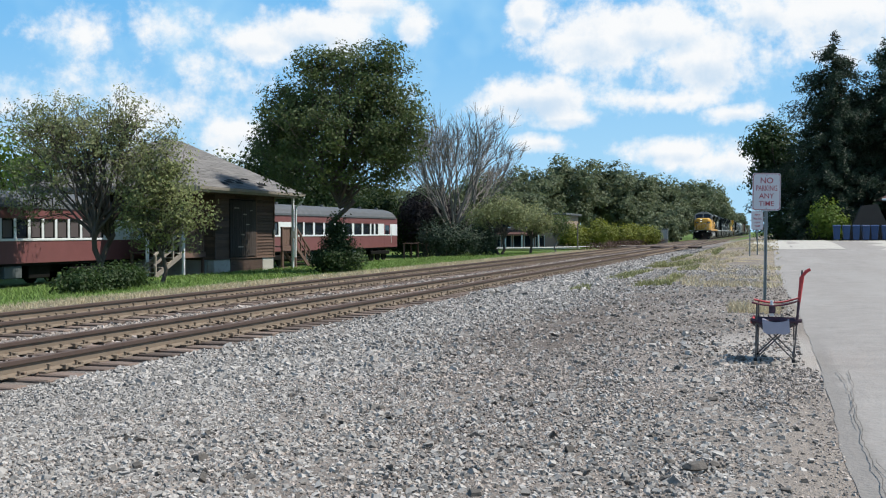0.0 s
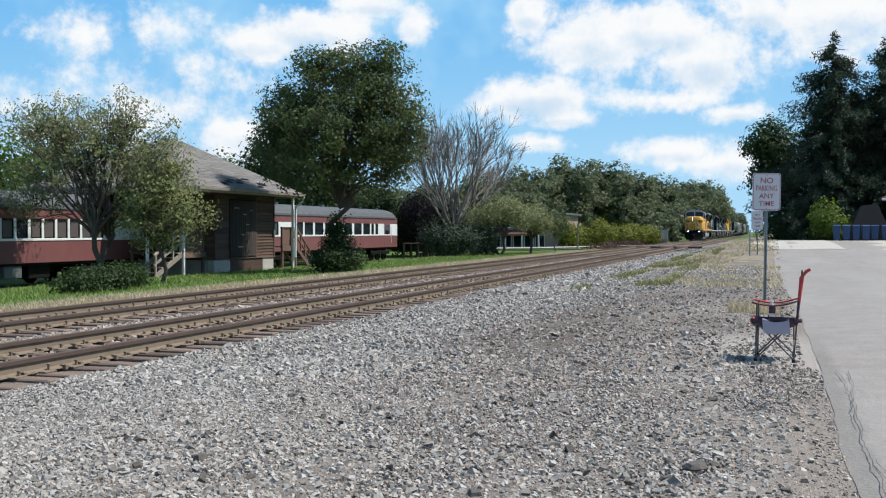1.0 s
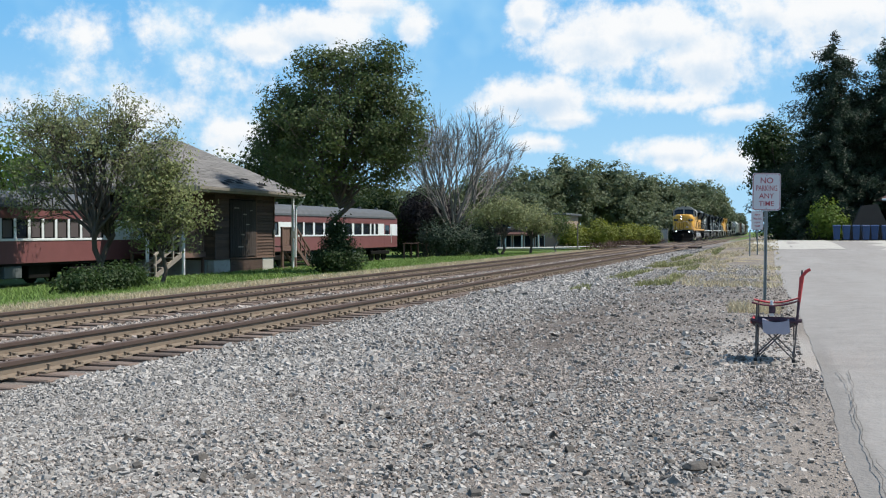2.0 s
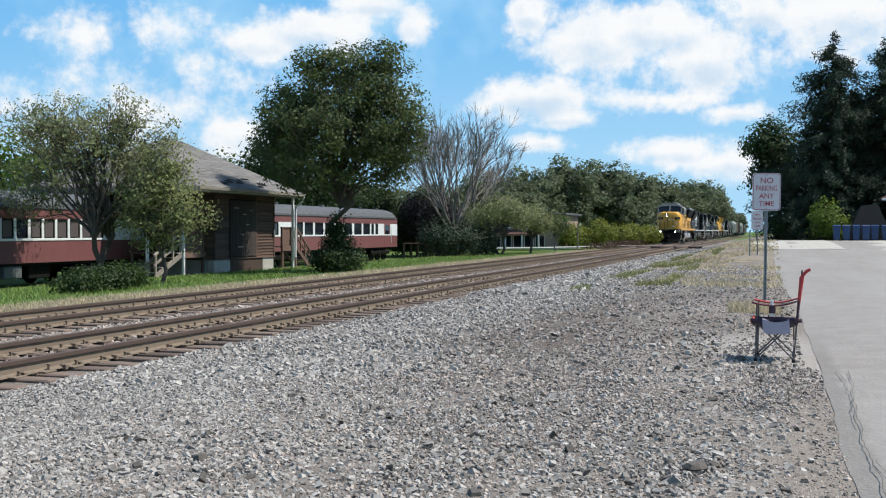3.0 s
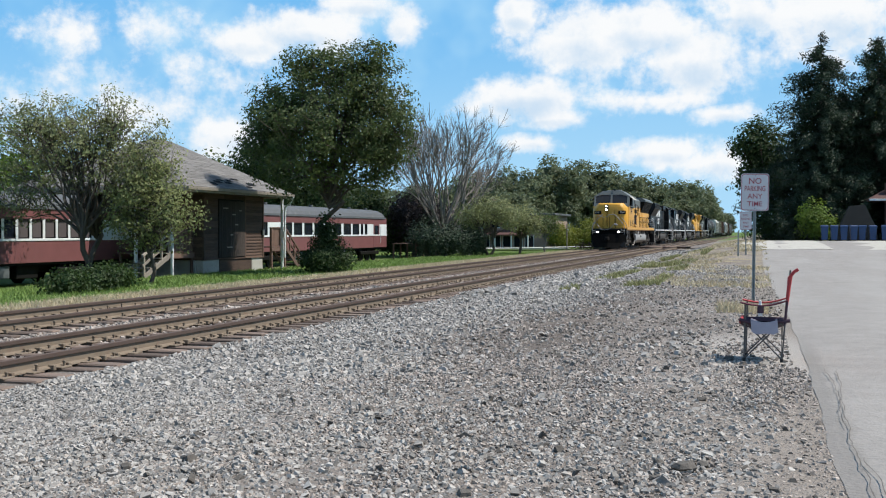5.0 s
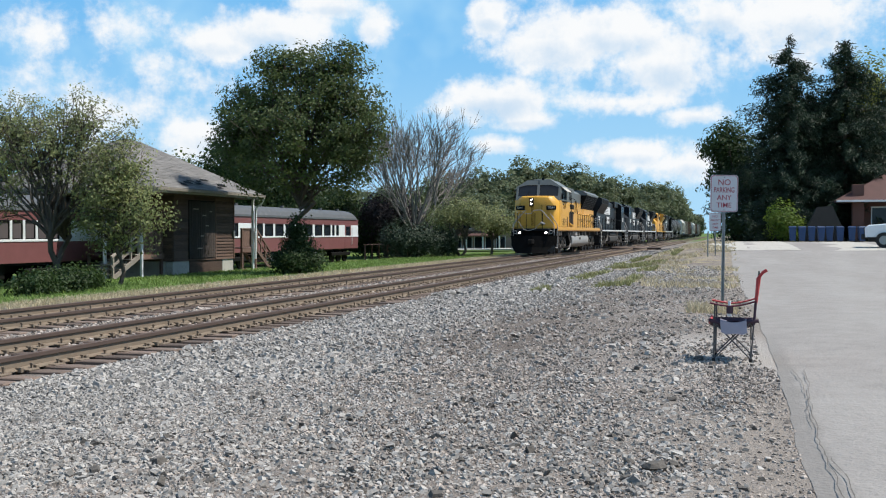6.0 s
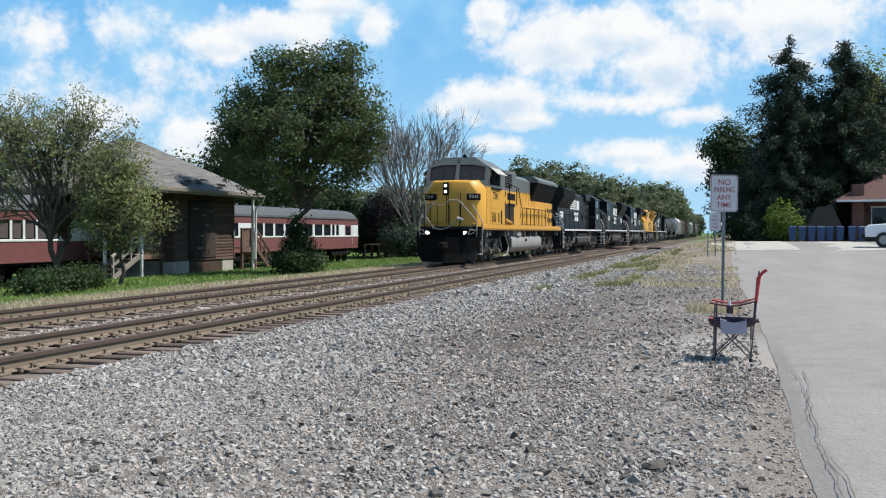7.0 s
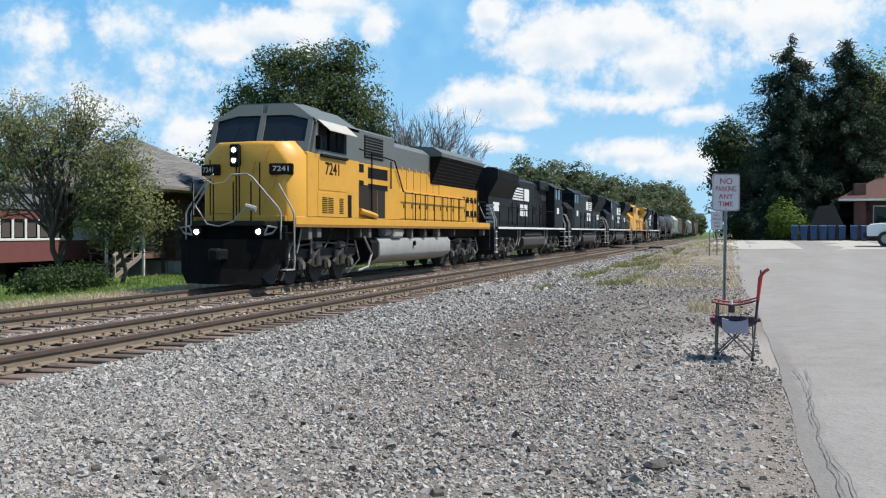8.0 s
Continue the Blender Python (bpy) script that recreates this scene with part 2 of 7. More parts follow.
# dusty grime, its base darkened to stand for shade under the body overhang
M["shaded_grime"] = material("shaded_grime", (0.035, 0.032, 0.029), 0.9, scale=5, vary=0.4, fine=40, bump=0.4, dirt=(0.10, 0.09, 0.08), dirt_amount=0.35)
M["tank_dust"] = material("tank_dust", (0.05, 0.047, 0.044), 0.85, scale=3, vary=0.3, fine=30, bump=0.2, dirt=(0.14, 0.13, 0.12), dirt_amount=0.4)
M["sill_grime"] = material("sill_grime", (0.24, 0.12, 0.03), 0.7, scale=3, vary=0.3, fine=30, bump=0.1, dirt=(0.09, 0.06, 0.035), dirt_amount=0.5)
M["plough_black"] = material("plough_black", (0.007, 0.0068, 0.0065), 0.85, scale=2, vary=0.35, fine=30, bump=0.15, dirt=(0.022, 0.019, 0.017), dirt_amount=0.35, spec=0.06)
M["tank_black"] = material("tank_black", (0.032, 0.031, 0.031), 0.65, scale=1, vary=0.25, fine=20, bump=0.03, spec=0.18)
M["hopper_grey"] = material("hopper_grey", (0.40, 0.38, 0.34), 0.7, scale=1, vary=0.15, fine=15, bump=0.1, dirt=(0.25, 0.19, 0.14), dirt_amount=0.3)
M["box_brown"] = material("box_brown", (0.13, 0.07, 0.05), 0.7, scale=1, vary=0.2, fine=15, bump=0.1)
M["glass_dark"] = glass_material("glass_dark", (0.012, 0.016, 0.022))
M["glass_blind"] = glass_material("glass_blind", (0.10, 0.085, 0.085), 0.15)
M["headlight"] = glow_material("headlight", (1.0, 0.93, 0.85), 9)
M["marker_red"] = glow_material("marker_red", (0.9, 0.05, 0.05), 1.2)
M["steel_post"] = material("steel_post", (0.24, 0.26, 0.26), 0.55, metal=0.5, scale=6, vary=0.15, fine=50, bump=0.1)
M["sign_face"] = material("sign_face", (0.56, 0.54, 0.55), 0.5, scale=5, vary=0.06, fine=40, bump=0.0)
M["sign_red"] = material("sign_red", (0.34, 0.045, 0.06), 0.5, scale=5, vary=0.1, bump=0.0)
M["chair_red"] = material("chair_red", (0.42, 0.05, 0.05), 0.75, scale=8, vary=0.15, fine=120, bump=0.1)
M["chair_maroon"] = material("chair_maroon", (0.12, 0.03, 0.04), 0.8, scale=8, vary=0.2, fine=120, bump=0.1)
M["chair_dark"] = material("chair_dark", (0.055, 0.03, 0.045), 0.8, scale=8, vary=0.2, fine=120, bump=0.1)
M["chair_grey"] = material("chair_grey", (0.34, 0.31, 0.36), 0.8, scale=8, vary=0.12, fine=120, bump=0.1)
M["chair_tube"] = material("chair_tube", (0.09, 0.085, 0.085), 0.45, metal=0.4, scale=8, vary=0.15, fine=80, bump=0.0)
M["bin_blue"] = material("bin_blue", (0.012, 0.042, 0.12), 0.5, scale=3, vary=0.12, fine=30, bump=0.05)
M["brick"] = material("brick", (0.12, 0.06, 0.048), 0.9, scale=2, vary=0.2, fine=20, bump=0.3)
M["tan_brick"] = material("tan_brick", (0.28, 0.20, 0.16), 0.9, scale=1, vary=0.15, fine=8, bump=0.3)
M["red_roof"] = material("red_roof", (0.08, 0.037, 0.031), 0.8, scale=2, vary=0.2, fine=20, bump=0.2, islands=0.1)
M["car_white"] = material("car_white", (0.68, 0.69, 0.70), 0.25, scale=1, vary=0.04, fine=10, bump=0.0)
M["rubber"] = material("rubber", (0.02, 0.02, 0.02), 0.85, scale=5, vary=0.2, fine=50, bump=0.1)
M["bottle"] = material("bottle", (0.62, 0.63, 0.65), 0.3, scale=5, vary=0.1, bump=0.0)
M["tarp"] = material("tarp", (0.02, 0.02, 0.019), 0.95, scale=2, vary=0.2, fine=20, bump=0.3)
M["dark_soil"] = material("dark_soil", (0.09, 0.08, 0.07), 0.95, scale=2, vary=0.3, fine=30, bump=0.5)


# ---- mesh tools ----
class Mesh:
    """Collects simple solids into one mesh."""

    def __init__(self):
        self.v, self.f = [], []

    def add(self, verts, faces):
        o = len(self.v)
        self.v += [tuple(p) for p in verts]
        self.f += [tuple(i + o for i in q) for q in faces]
        return self

    def box(self, x0, y0, z0, x1, y1, z1, c=0.0, m=None):
        """A box between two corners with its edges cut by c."""
        x0, x1, y0, y1, z0, z1 = min(x0, x1), max(x0, x1), min(y0, y1), max(y0, y1), min(z0, z1), max(z0, z1)
        c = min(c, (x1 - x0) * 0.45, (y1 - y0) * 0.45, (z1 - z0) * 0.45)
        if c <= 0:
            vs = [(x, y, z) for x in (x0, x1) for y in (y0, y1) for z in (z0, z1)]
            fs = [(0, 1, 3, 2), (4, 6, 7, 5), (0, 4, 5, 1), (2, 3, 7, 6), (0, 2, 6, 4), (1, 5, 7, 3)]
        else:
            vs, idx = [], {}
            for i in (0, 1):
                for j in (0, 1):
                    for k in (0, 1):
                        p = [(x0, x1)[i], (y0, y1)[j], (z0, z1)[k]]
                        for ax in range(3):
                            q = list(p)
                            for o in range(3):
                                if o != ax:
                                    q[o] += c if (i, j, k)[o] == 0 else -c
                            idx[i, j, k, ax] = len(vs)
                            vs.append(tuple(q))
            fs = []
            for ax in range(3):
                a, b = (ax + 1) % 3, (ax + 2) % 3
                for s in (0, 1):
                    ring = []
                    for p, q in ((0, 0), (1, 0), (1, 1), (0, 1)):
                        key = [0, 0, 0]
                        key[ax], key[a], key[b] = s, p, q
                        ring.append(idx[(*key, ax)])
                    fs.append(ring if s else ring[::-1])
                for p in (0, 1):
                    for q in (0, 1):
                        k0, k1 = [0, 0, 0], [0, 0, 0]
                        k0[ax], k1[ax] = 0, 1
                        k0[a] = k1[a] = p
                        k0[b] = k1[b] = q
                        e = [idx[(*k0, a)], idx[(*k1, a)], idx[(*k1, b)], idx[(*k0, b)]]
                        fs.append(e if p == q else e[::-1])
            for i in (0, 1):
                for j in (0, 1):
                    for k in (0, 1):
                        t = [idx[i, j, k, 0], idx[i, j, k, 1], idx[i, j, k, 2]]
                        fs.append(t if (i + j + k) % 2 else t[::-1])
        if m is not None:
            vs = [m @ Vector(p) for p in vs]
        return self.add(vs, fs)

    def tube(self, pts, r, seg=8, r1=None, caps=True):
        """A round bar through the points."""
        pts = [Vector(p) for p in pts]
        n, vs, fs = len(pts), [], []
        up = None
        for i, p in enumerate(pts):
            d = (pts[min(i + 1, n - 1)] - pts[max(i - 1, 0)]).normalized()
            if up is None:
                up = Vector((0, 0, 1)) if abs(d.z) < 0.9 else Vector((1, 0, 0))
            a = (up - d * up.dot(d)).normalized()
            up = a
            b = d.cross(a)
            rr = r if r1 is None else r + (r1 - r) * i / max(n - 1, 1)
            vs += [p + (a * math.cos(2 * math.pi * k / seg) + b * math.sin(2 * math.pi * k / seg)) * rr for k in range(seg)]
        for i in range(n - 1):
            for k in range(seg):
                fs.append((i * seg + k, i * seg + (k + 1) % seg, (i + 1) * seg + (k + 1) % seg, (i + 1) * seg + k))
        if caps:
            fs += [tuple(range(seg))[::-1], tuple((n - 1) * seg + k for k in range(seg))]
        return self.add(vs, fs)

    def prism(self, profile, axis, a, b):
        """A closed outline (two coordinates) pulled along axis 0, 1 or 2 from a to b."""
        n = len(profile)

        def at(p, h):
            q = list(p)
            q.insert(axis, h)
            return tuple(q)
        vs = [at(p, a) for p in profile] + [at(p, b) for p in profile]
        fs = [tuple(range(n))[::-1], tuple(range(n, 2 * n))]
        fs += [(i, (i + 1) % n, n + (i + 1) % n, n + i) for i in range(n)]
        return self.add(vs, fs)

    def ring(self, loops, close=True, caps=True):
        """Skin between loops of equal length."""
        n, vs, fs = len(loops[0]), [], []
        for lp in loops:
            vs += lp
        for i in range(len(loops) - 1):
            for k in range(n if close else n - 1):
                fs.append((i * n + k, i * n + (k + 1) % n, (i + 1) * n + (k + 1) % n, (i + 1) * n + k))
        if caps:
            fs += [tuple(range(n))[::-1], tuple((len(loops) - 1) * n + k for k in range(n))]
        return self.add(vs, fs)

    def data(self, name, mat, smooth=False, fix=True):
        me = bpy.data.meshes.new(name)
        me.from_pydata(self.v, [], self.f)
        if fix:
            bm = bmesh.new()
            bm.from_mesh(me)
            bmesh.ops.recalc_face_normals(bm, faces=bm.faces)
            bm.to_mesh(me)
            bm.free()
        me.materials.append(M[mat])
        if not smooth:
            me.shade_flat()
        else:
            me.polygons.foreach_set("use_smooth", [True] * len(me.polygons))
            if smooth != "all":
                me.set_sharp_from_angle(angle=radians(38))
        me.update()
        return me


def part(name, mesh, mat, parent=None, label="", smooth=False, m=None, fix=True):
    ob = new(name, mesh if isinstance(mesh, bpy.types.Mesh) else mesh.data(name, mat, smooth, fix))
    ob.parent = parent
    if m is not None:
        ob.matrix_basis = m
    if label:
        tagged(ob, label)
    return ob


def thing(name, m, label, category, group="", kind=""):
    ob = new(name)
    ob.empty_display_size = 0.3
    ob.matrix_basis = m
    return tagged(ob, label, category, group, kind)


def scatter(name, verts, faces, mat, parent=None, label="", category="", kind=""):
    me = bpy.data.meshes.new(name)
    k = faces.shape[1]
    me.vertices.add(len(verts))
    me.vertices.foreach_set("co", np.ascontiguousarray(verts, dtype=np.float32).ravel())
    me.loops.add(faces.size)
    me.loops.foreach_set("vertex_index", np.ascontiguousarray(faces, dtype=np.int32).ravel())
    me.polygons.add(len(faces))
    me.polygons.foreach_set("loop_start", np.arange(0, faces.size, k, dtype=np.int32))
    me.polygons.foreach_set("loop_total", np.full(len(faces), k, dtype=np.int32))
    me.materials.append(M[mat])
    me.update(calc_edges=True)
    me.shade_flat()
    ob = new(name, me)
    ob.parent = parent
    return tagged(ob, label, category, "", kind)


# ---- ground ----
def smooth(v, a, b):
    k = min(1.0, max(0.0, (v - a) / (b - a)))
    return k * k * (3 - 2 * k)


def ground_z(x, y):
    n = -x
    z = -0.30 * smooth(n, 2.5, 7.0) - 0.20 * smooth(n, 14.9, 18.5) - 0.10 * smooth(n, 19.0, 25.0) - 0.28 * smooth(n, 25.2, 28.4) * (1 - smooth(y, 84, 100))
    if y < 400:
        z += 0.72 * smooth(y, 22.0, 72.0) * smooth(x, -6.5, -1.0)
    return z


def make_ground():
    xs = sorted(set([-2500, -900, -350, -160, -90, -60, -45] + [round(-38 + 0.5 * i, 2) for i in range(100)] + [14, 18, 25, 40, 80, 200, 800, 2500]))
    ys = sorted(set([-2500, -500, -100, -40, -15, -6] + [float(i) for i in range(-4, 110)] + [115, 125, 140, 160, 190, 240, 320, 450, 700, 1300, 3000]))
    vs, fs, w = [], [], len(xs)
    rough = random.Random(4)
    for y in ys:
        for x in xs:
            z = ground_z(x, y)
            if -8 < x < 0.2 and -4 < y < 110:
                z += rough.uniform(-0.02, 0.012)
            vs.append((x, y, z))
    for j in range(len(ys) - 1):
        for i in range(w - 1):
            a = j * w + i
            fs.append((a, a + 1, a + w + 1, a + w))
    me = Mesh().add(vs, fs).data("ground", "gravel_bed", "all", False)
    m = bpy.data.materials.new("ground_cover")
    m.use_nodes = True
    nt = Nodes(m.node_tree)
    bsdf = m.node_tree.nodes["Principled BSDF"]
    v = nt.add("ShaderNodeTexCoord").outputs["Object"]
    sep = nt.add("ShaderNodeSeparateXYZ", {0: v})
    x, y = sep.outputs[0], sep.outputs[1]
    wob = nt.math("SUBTRACT", nt.noise(v, 0.5, 5.0, 0.65), 0.5)
    big, mid, small, tiny = nt.noise(v, 0.35, 4.0), nt.noise(v, 2.2, 4.0), nt.noise(v, 14.0, 4.0, 0.7), nt.noise(v, 60.0, 2.0)
    gravel = nt.mix(nt.step(big, 0.35, 0.68), (0.165, 0.14, 0.122, 1), (0.25, 0.218, 0.192, 1))
    gravel = nt.mix(nt.math("MULTIPLY", nt.step(small, 0.5, 0.72), 0.6), gravel, (0.27, 0.25, 0.235, 1))
    gravel = nt.mix(nt.math("MULTIPLY", nt.step(tiny, 0.52, 0.3), 0.6), gravel, (0.085, 0.077, 0.07, 1))
    dusty = nt.math("MULTIPLY", nt.step(nt.math("ADD", x, nt.math("MULTIPLY", wob, 1.2)), -0.9, 0.1), 0.6)
    gravel = nt.mix(dusty, gravel, (0.255, 0.222, 0.19, 1))
    at = nt.math("ADD", x, nt.math("MULTIPLY", wob, 2.4))
    path = nt.math("MULTIPLY", nt.math("MULTIPLY", nt.step(at, -4.3, -3.3), nt.step(at, -1.5, -2.6)), nt.math("MULTIPLY", nt.step(y, 6.5, 11.0), nt.step(y, 30.0, 20.0)))
    gravel = nt.mix(nt.math("MULTIPLY", path, nt.math("ADD", nt.math("MULTIPLY", nt.step(mid, 0.35, 0.65), 0.45), 0.5)), gravel, (0.105, 0.085, 0.072, 1))
    pale = nt.math("MULTIPLY", nt.math("MULTIPLY", nt.step(at, -1.1, -0.5), nt.step(y, 8.8, 10.2)), nt.step(y, 15.5, 12.5))
    gravel = nt.mix(nt.math("MULTIPLY", pale, 0.75), gravel, (0.36, 0.335, 0.31, 1))
    grass = nt.mix(nt.step(mid, 0.35, 0.7), (0.065, 0.11, 0.022, 1), (0.115, 0.165, 0.04, 1))
    grass = nt.mix(nt.math("MULTIPLY", nt.step(small, 0.55, 0.75), 0.5), grass, (0.17, 0.155, 0.07, 1))
    dry = nt.mix(nt.step(mid, 0.3, 0.7), (0.21, 0.165, 0.095, 1), (0.33, 0.275, 0.17, 1))
    side = nt.math("ADD", x, nt.math("MULTIPLY", wob, 1.6))
    col = nt.mix(nt.step(side, -14.4, -14.9), gravel, dry)
    col = nt.mix(nt.step(nt.math("ADD", x, nt.math("MULTIPLY", wob, 2.2)), -15.8, -16.8), col, grass)
    verge = nt.math("MULTIPLY", nt.step(nt.math("ADD", y, nt.math("MULTIPLY", wob, 14.0)), 24.0, 34.0), nt.step(side, -5.2, -3.9))
    col = nt.mix(nt.math("MULTIPLY", verge, nt.step(mid, 0.42, 0.7)), col, dry)
    far = nt.step(y, 150.0, 260.0)
    col = nt.mix(far, col, grass)
    right = nt.step(x, 16.0, 22.0)
    col = nt.mix(right, col, grass)
    nt.put(bsdf.inputs["Base Color"], col)
    bsdf.inputs["Roughness"].default_value = 0.95
    bsdf.inputs["Specular IOR Level"].default_value = 0.2
    b = nt.add("ShaderNodeBump", {"Height": nt.math("ADD", nt.math("MULTIPLY", small, 1.5), tiny), "Strength": 0.8, "Distance": 0.03})
    nt.put(bsdf.inputs["Normal"], b.outputs[0])
    me.materials.clear()
    me.materials.append(m)
    tagged(part("ground", me, ""), "gravel verge and mown grass beside the railway", "ground", "", "structure")


make_ground()


def make_lot():
    """The asphalt lot: a slab with a broken edge along the gravel."""
    rnd = random.Random(2)
    ys = [-30, -12, -4] + [0.25 * i for i in range(0, 144)] + [36 + 2.5 * i for i in range(0, 16)]
    xs = [0, 0.25, 0.8, 2, 4, 7, 11, 16]
    top, fs = [], []
    for y in ys:
        wob = 0.012 * math.sin(y * 0.7) + 0.009 * math.sin(y * 2.3 + 1) + rnd.uniform(-0.010, 0.010)
        edge = 0.43 - 0.42 * smooth(y, 14, 40) + wob * (1 if y < 36 else 1.6)
        for i, x in enumerate(xs):
            px = edge + x if i < len(xs) - 1 else 17.0
            z = ground_z(px, y) + (0.006 if i == 0 else 0.014 if i == 1 else 0.03)
            top.append((px, y, z))
        
    w = len(xs)
    for j in range(len(ys) - 1):
        for i in range(w - 1):
            a = j * w + i
            fs.append((a, a + 1, a + w + 1, a + w))
    lot = part("pavement", Mesh().add(top, fs), "asphalt", None, "", "all")
    tagged(lot, "worn grey asphalt car park with cracks and patches", "pavement", "", "structure")
    # concrete apron at the far side
    me = Mesh()
    for y0, y1 in ((53.0, 60.4), (60.42, 67.8), (67.82, 76.2)):
        for i in range(4):
            x0 = -1.2 + i * 4.5
            z = ground_z(x0 + 2, (y0 + y1) / 2) + 0.045
            a, b = ground_z(4, y0) + 0.05, ground_z(4, y1) + 0.05
            me.add([(x0, y0, a - .03), (x0 + 4.48, y0, a), (x0 + 4.48, y1, b), (x0, y1, b - .03)], [(0, 1, 2, 3)])
    tagged(part("pavement", me, "concrete"), "pale concrete apron before the bins", "pavement", "", "structure")
    # cracks filled with dark grit
    me = Mesh()
    for sx, sy, dx, dy, n in ((2.6, 30, 0.6, 0.2, 9), (4.4, 27, 0.7, -0.1, 8), (0.57, 3.6, 0.0, 0.10, 70), (0.66, 4.6, -0.008, 0.11, 18), (0.56, 7.6, 0.006, 0.11, 30)):
        x, y, pts = sx, sy, []
        for i in range(n):
            pts.append((x, y))
            x, y = x + dx + rnd.uniform(-0.1, 0.1) * min(1.0, abs(dx) + 0.14), y + dy + rnd.uniform(-0.06, 0.06) * (1 if dx > 0.3 else 0.5)
        for (ax, ay), (bx, by) in zip(pts, pts[1:]):
            q = Vector((by - ay, ax - bx)).normalized() * rnd.uniform(0.0015, 0.004)
            me.add([(ax - q.x, ay - q.y, ground_z(ax, ay) + 0.034), (ax + q.x, ay + q.y, ground_z(ax, ay) + 0.034),
                    (bx + q.x, by + q.y, ground_z(bx, by) + 0.034), (bx - q.x, by - q.y, ground_z(bx, by) + 0.034)], [(0, 1, 2, 3)])
    tagged(part("pavement_crack", me, "dark_soil"), "dark cracks in the worn asphalt", "crack", "", "structure")


make_lot()

# ---- railway ----
RAIL_TOP = -0.08
TRACKS = (-8.9, -12.55)
HALF = 0.70


def make_track(cx, name):
    rng = random.Random(int(-cx * 10))
    track = thing(name, pose(cx, 0, RAIL_TOP), "rusty steel rails on weathered wooden ties in grey ballast", "railway track", "railway tracks", "structure")
    web = [(-0.075, -0.18), (0.075, -0.18), (0.07, -0.165), (0.015, -0.145), (0.010, -0.06), (0.034, -0.052), (0.035, -0.050),
           (-0.035, -0.050), (-0.034, -0.052), (-0.010, -0.06), (-0.015, -0.145), (-0.07, -0.165)]
    head = [(-0.038, -0.0498), (0.038, -0.0498), (0.036, -0.006), (0.024, 0.0), (-0.024, 0.0), (-0.036, -0.006)]
    for sx in (-HALF, HALF):
        rail = part("rail", Mesh().prism([(sx + a, b) for a, b in web], 1, -60, 420), "rail_side", track, "rust-brown steel rail")
        part("rail_head", Mesh().prism([(sx + a, b) for a, b in head], 1, -60, 420), "rail_head", rail, "dark worn rail head")
    # ties: the near ones singly, the rest joined
    kinds = []
    for k in range(4):
        me = Mesh()
        c = rng.uniform(0.010, 0.02)
        me.box(-1.28 + rng.uniform(-0.05, 0.03), -0.115, -0.36, 1.28 + rng.uniform(-0.03, 0.06), 0.115, -0.182, c)
        kinds.append(me.data("tie", "tie"))
    plates, rest = Mesh(), Mesh()
    y = 1.5
    while y < 190:
        jitter = rng.uniform(-0.03, 0.03)
        if y < 66:
            part("tie", kinds[rng.randrange(4)], "", track, "", False, pose(rng.uniform(-0.05, 0.05), y + jitter, rng.uniform(-0.012, 0.006), 0, 0, rng.uniform(-1.3, 1.3)))
        else:
            rest.box(-1.28, y - 0.115, -0.36, 1.28, y + 0.115, -0.185)
        if y < 70:
            for sx in (-HALF, HALF):
                plates.box(sx - 0.18, y - 0.10, -0.186, sx + 0.18, y + 0.10, -0.166, 0.004)
                for px, py in ((-0.095, -0.06), (0.095, 0.06)):
                    h = rng.uniform(0.005, 0.05)
                    plates.box(sx + px - 0.013, y + py - 0.013, -0.17, sx + px + 0.013, y + py + 0.013, -0.145 + h)
                    plates.box(sx + px - 0.02, y + py - 0.016, -0.147 + h, sx + px + 0.02, y + py + 0.016, -0.132 + h)
                for dy in (-0.14, 0.14):
                    if rng.random() < 0.6:
                        plates.box(sx + 0.03, y + dy - 0.025, -0.20, sx + 0.12, y + dy + 0.025, -0.135, 0.006)
        y += 0.5
    tagged(part("tie_plates", plates, "rail_side", track, "rusty tie plates, spikes and rail anchors", False, None, False), kind="stuff")
    tagged(part("far_ties", rest, "tie", track, "weathered ties further along", False, None, False), kind="stuff")
    return track


for i, cx in enumerate(TRACKS):
    make_track(cx, "railway_track")


def make_crossing():
    """Timber and asphalt planks where the lane crosses the railway."""
    c = thing("grade_crossing", pose(0, 0, 0), "dark timber planks of the lane crossing the rails", "crossing", "", "structure")
    for cx in TRACKS:
        for k, (a, b) in enumerate(((-1.9, -0.80), (-0.60, -0.22), (-0.20, 0.20), (0.22, 0.60), (0.80, 1.75))):
            part("plank", Mesh().box(cx + a, 104, -0.30, cx + b, 110, RAIL_TOP - 0.012, 0.02), "tie", c)
    part("lane", Mesh().add([(-7.1, 103.6, -0.08), (1, 103.6, 0.70), (1, 110.4, 0.70), (-7.1, 110.4, -0.08)], [(0, 1, 2, 3)]), "dark_soil", c)
    part("lane", Mesh().add([(-14.6, 103.6, -0.08), (-32, 103.6, -0.5), (-32, 110.4, -0.5), (-14.6, 110.4, -0.08)], [(0, 3, 2, 1)]), "concrete", c)


make_crossing()


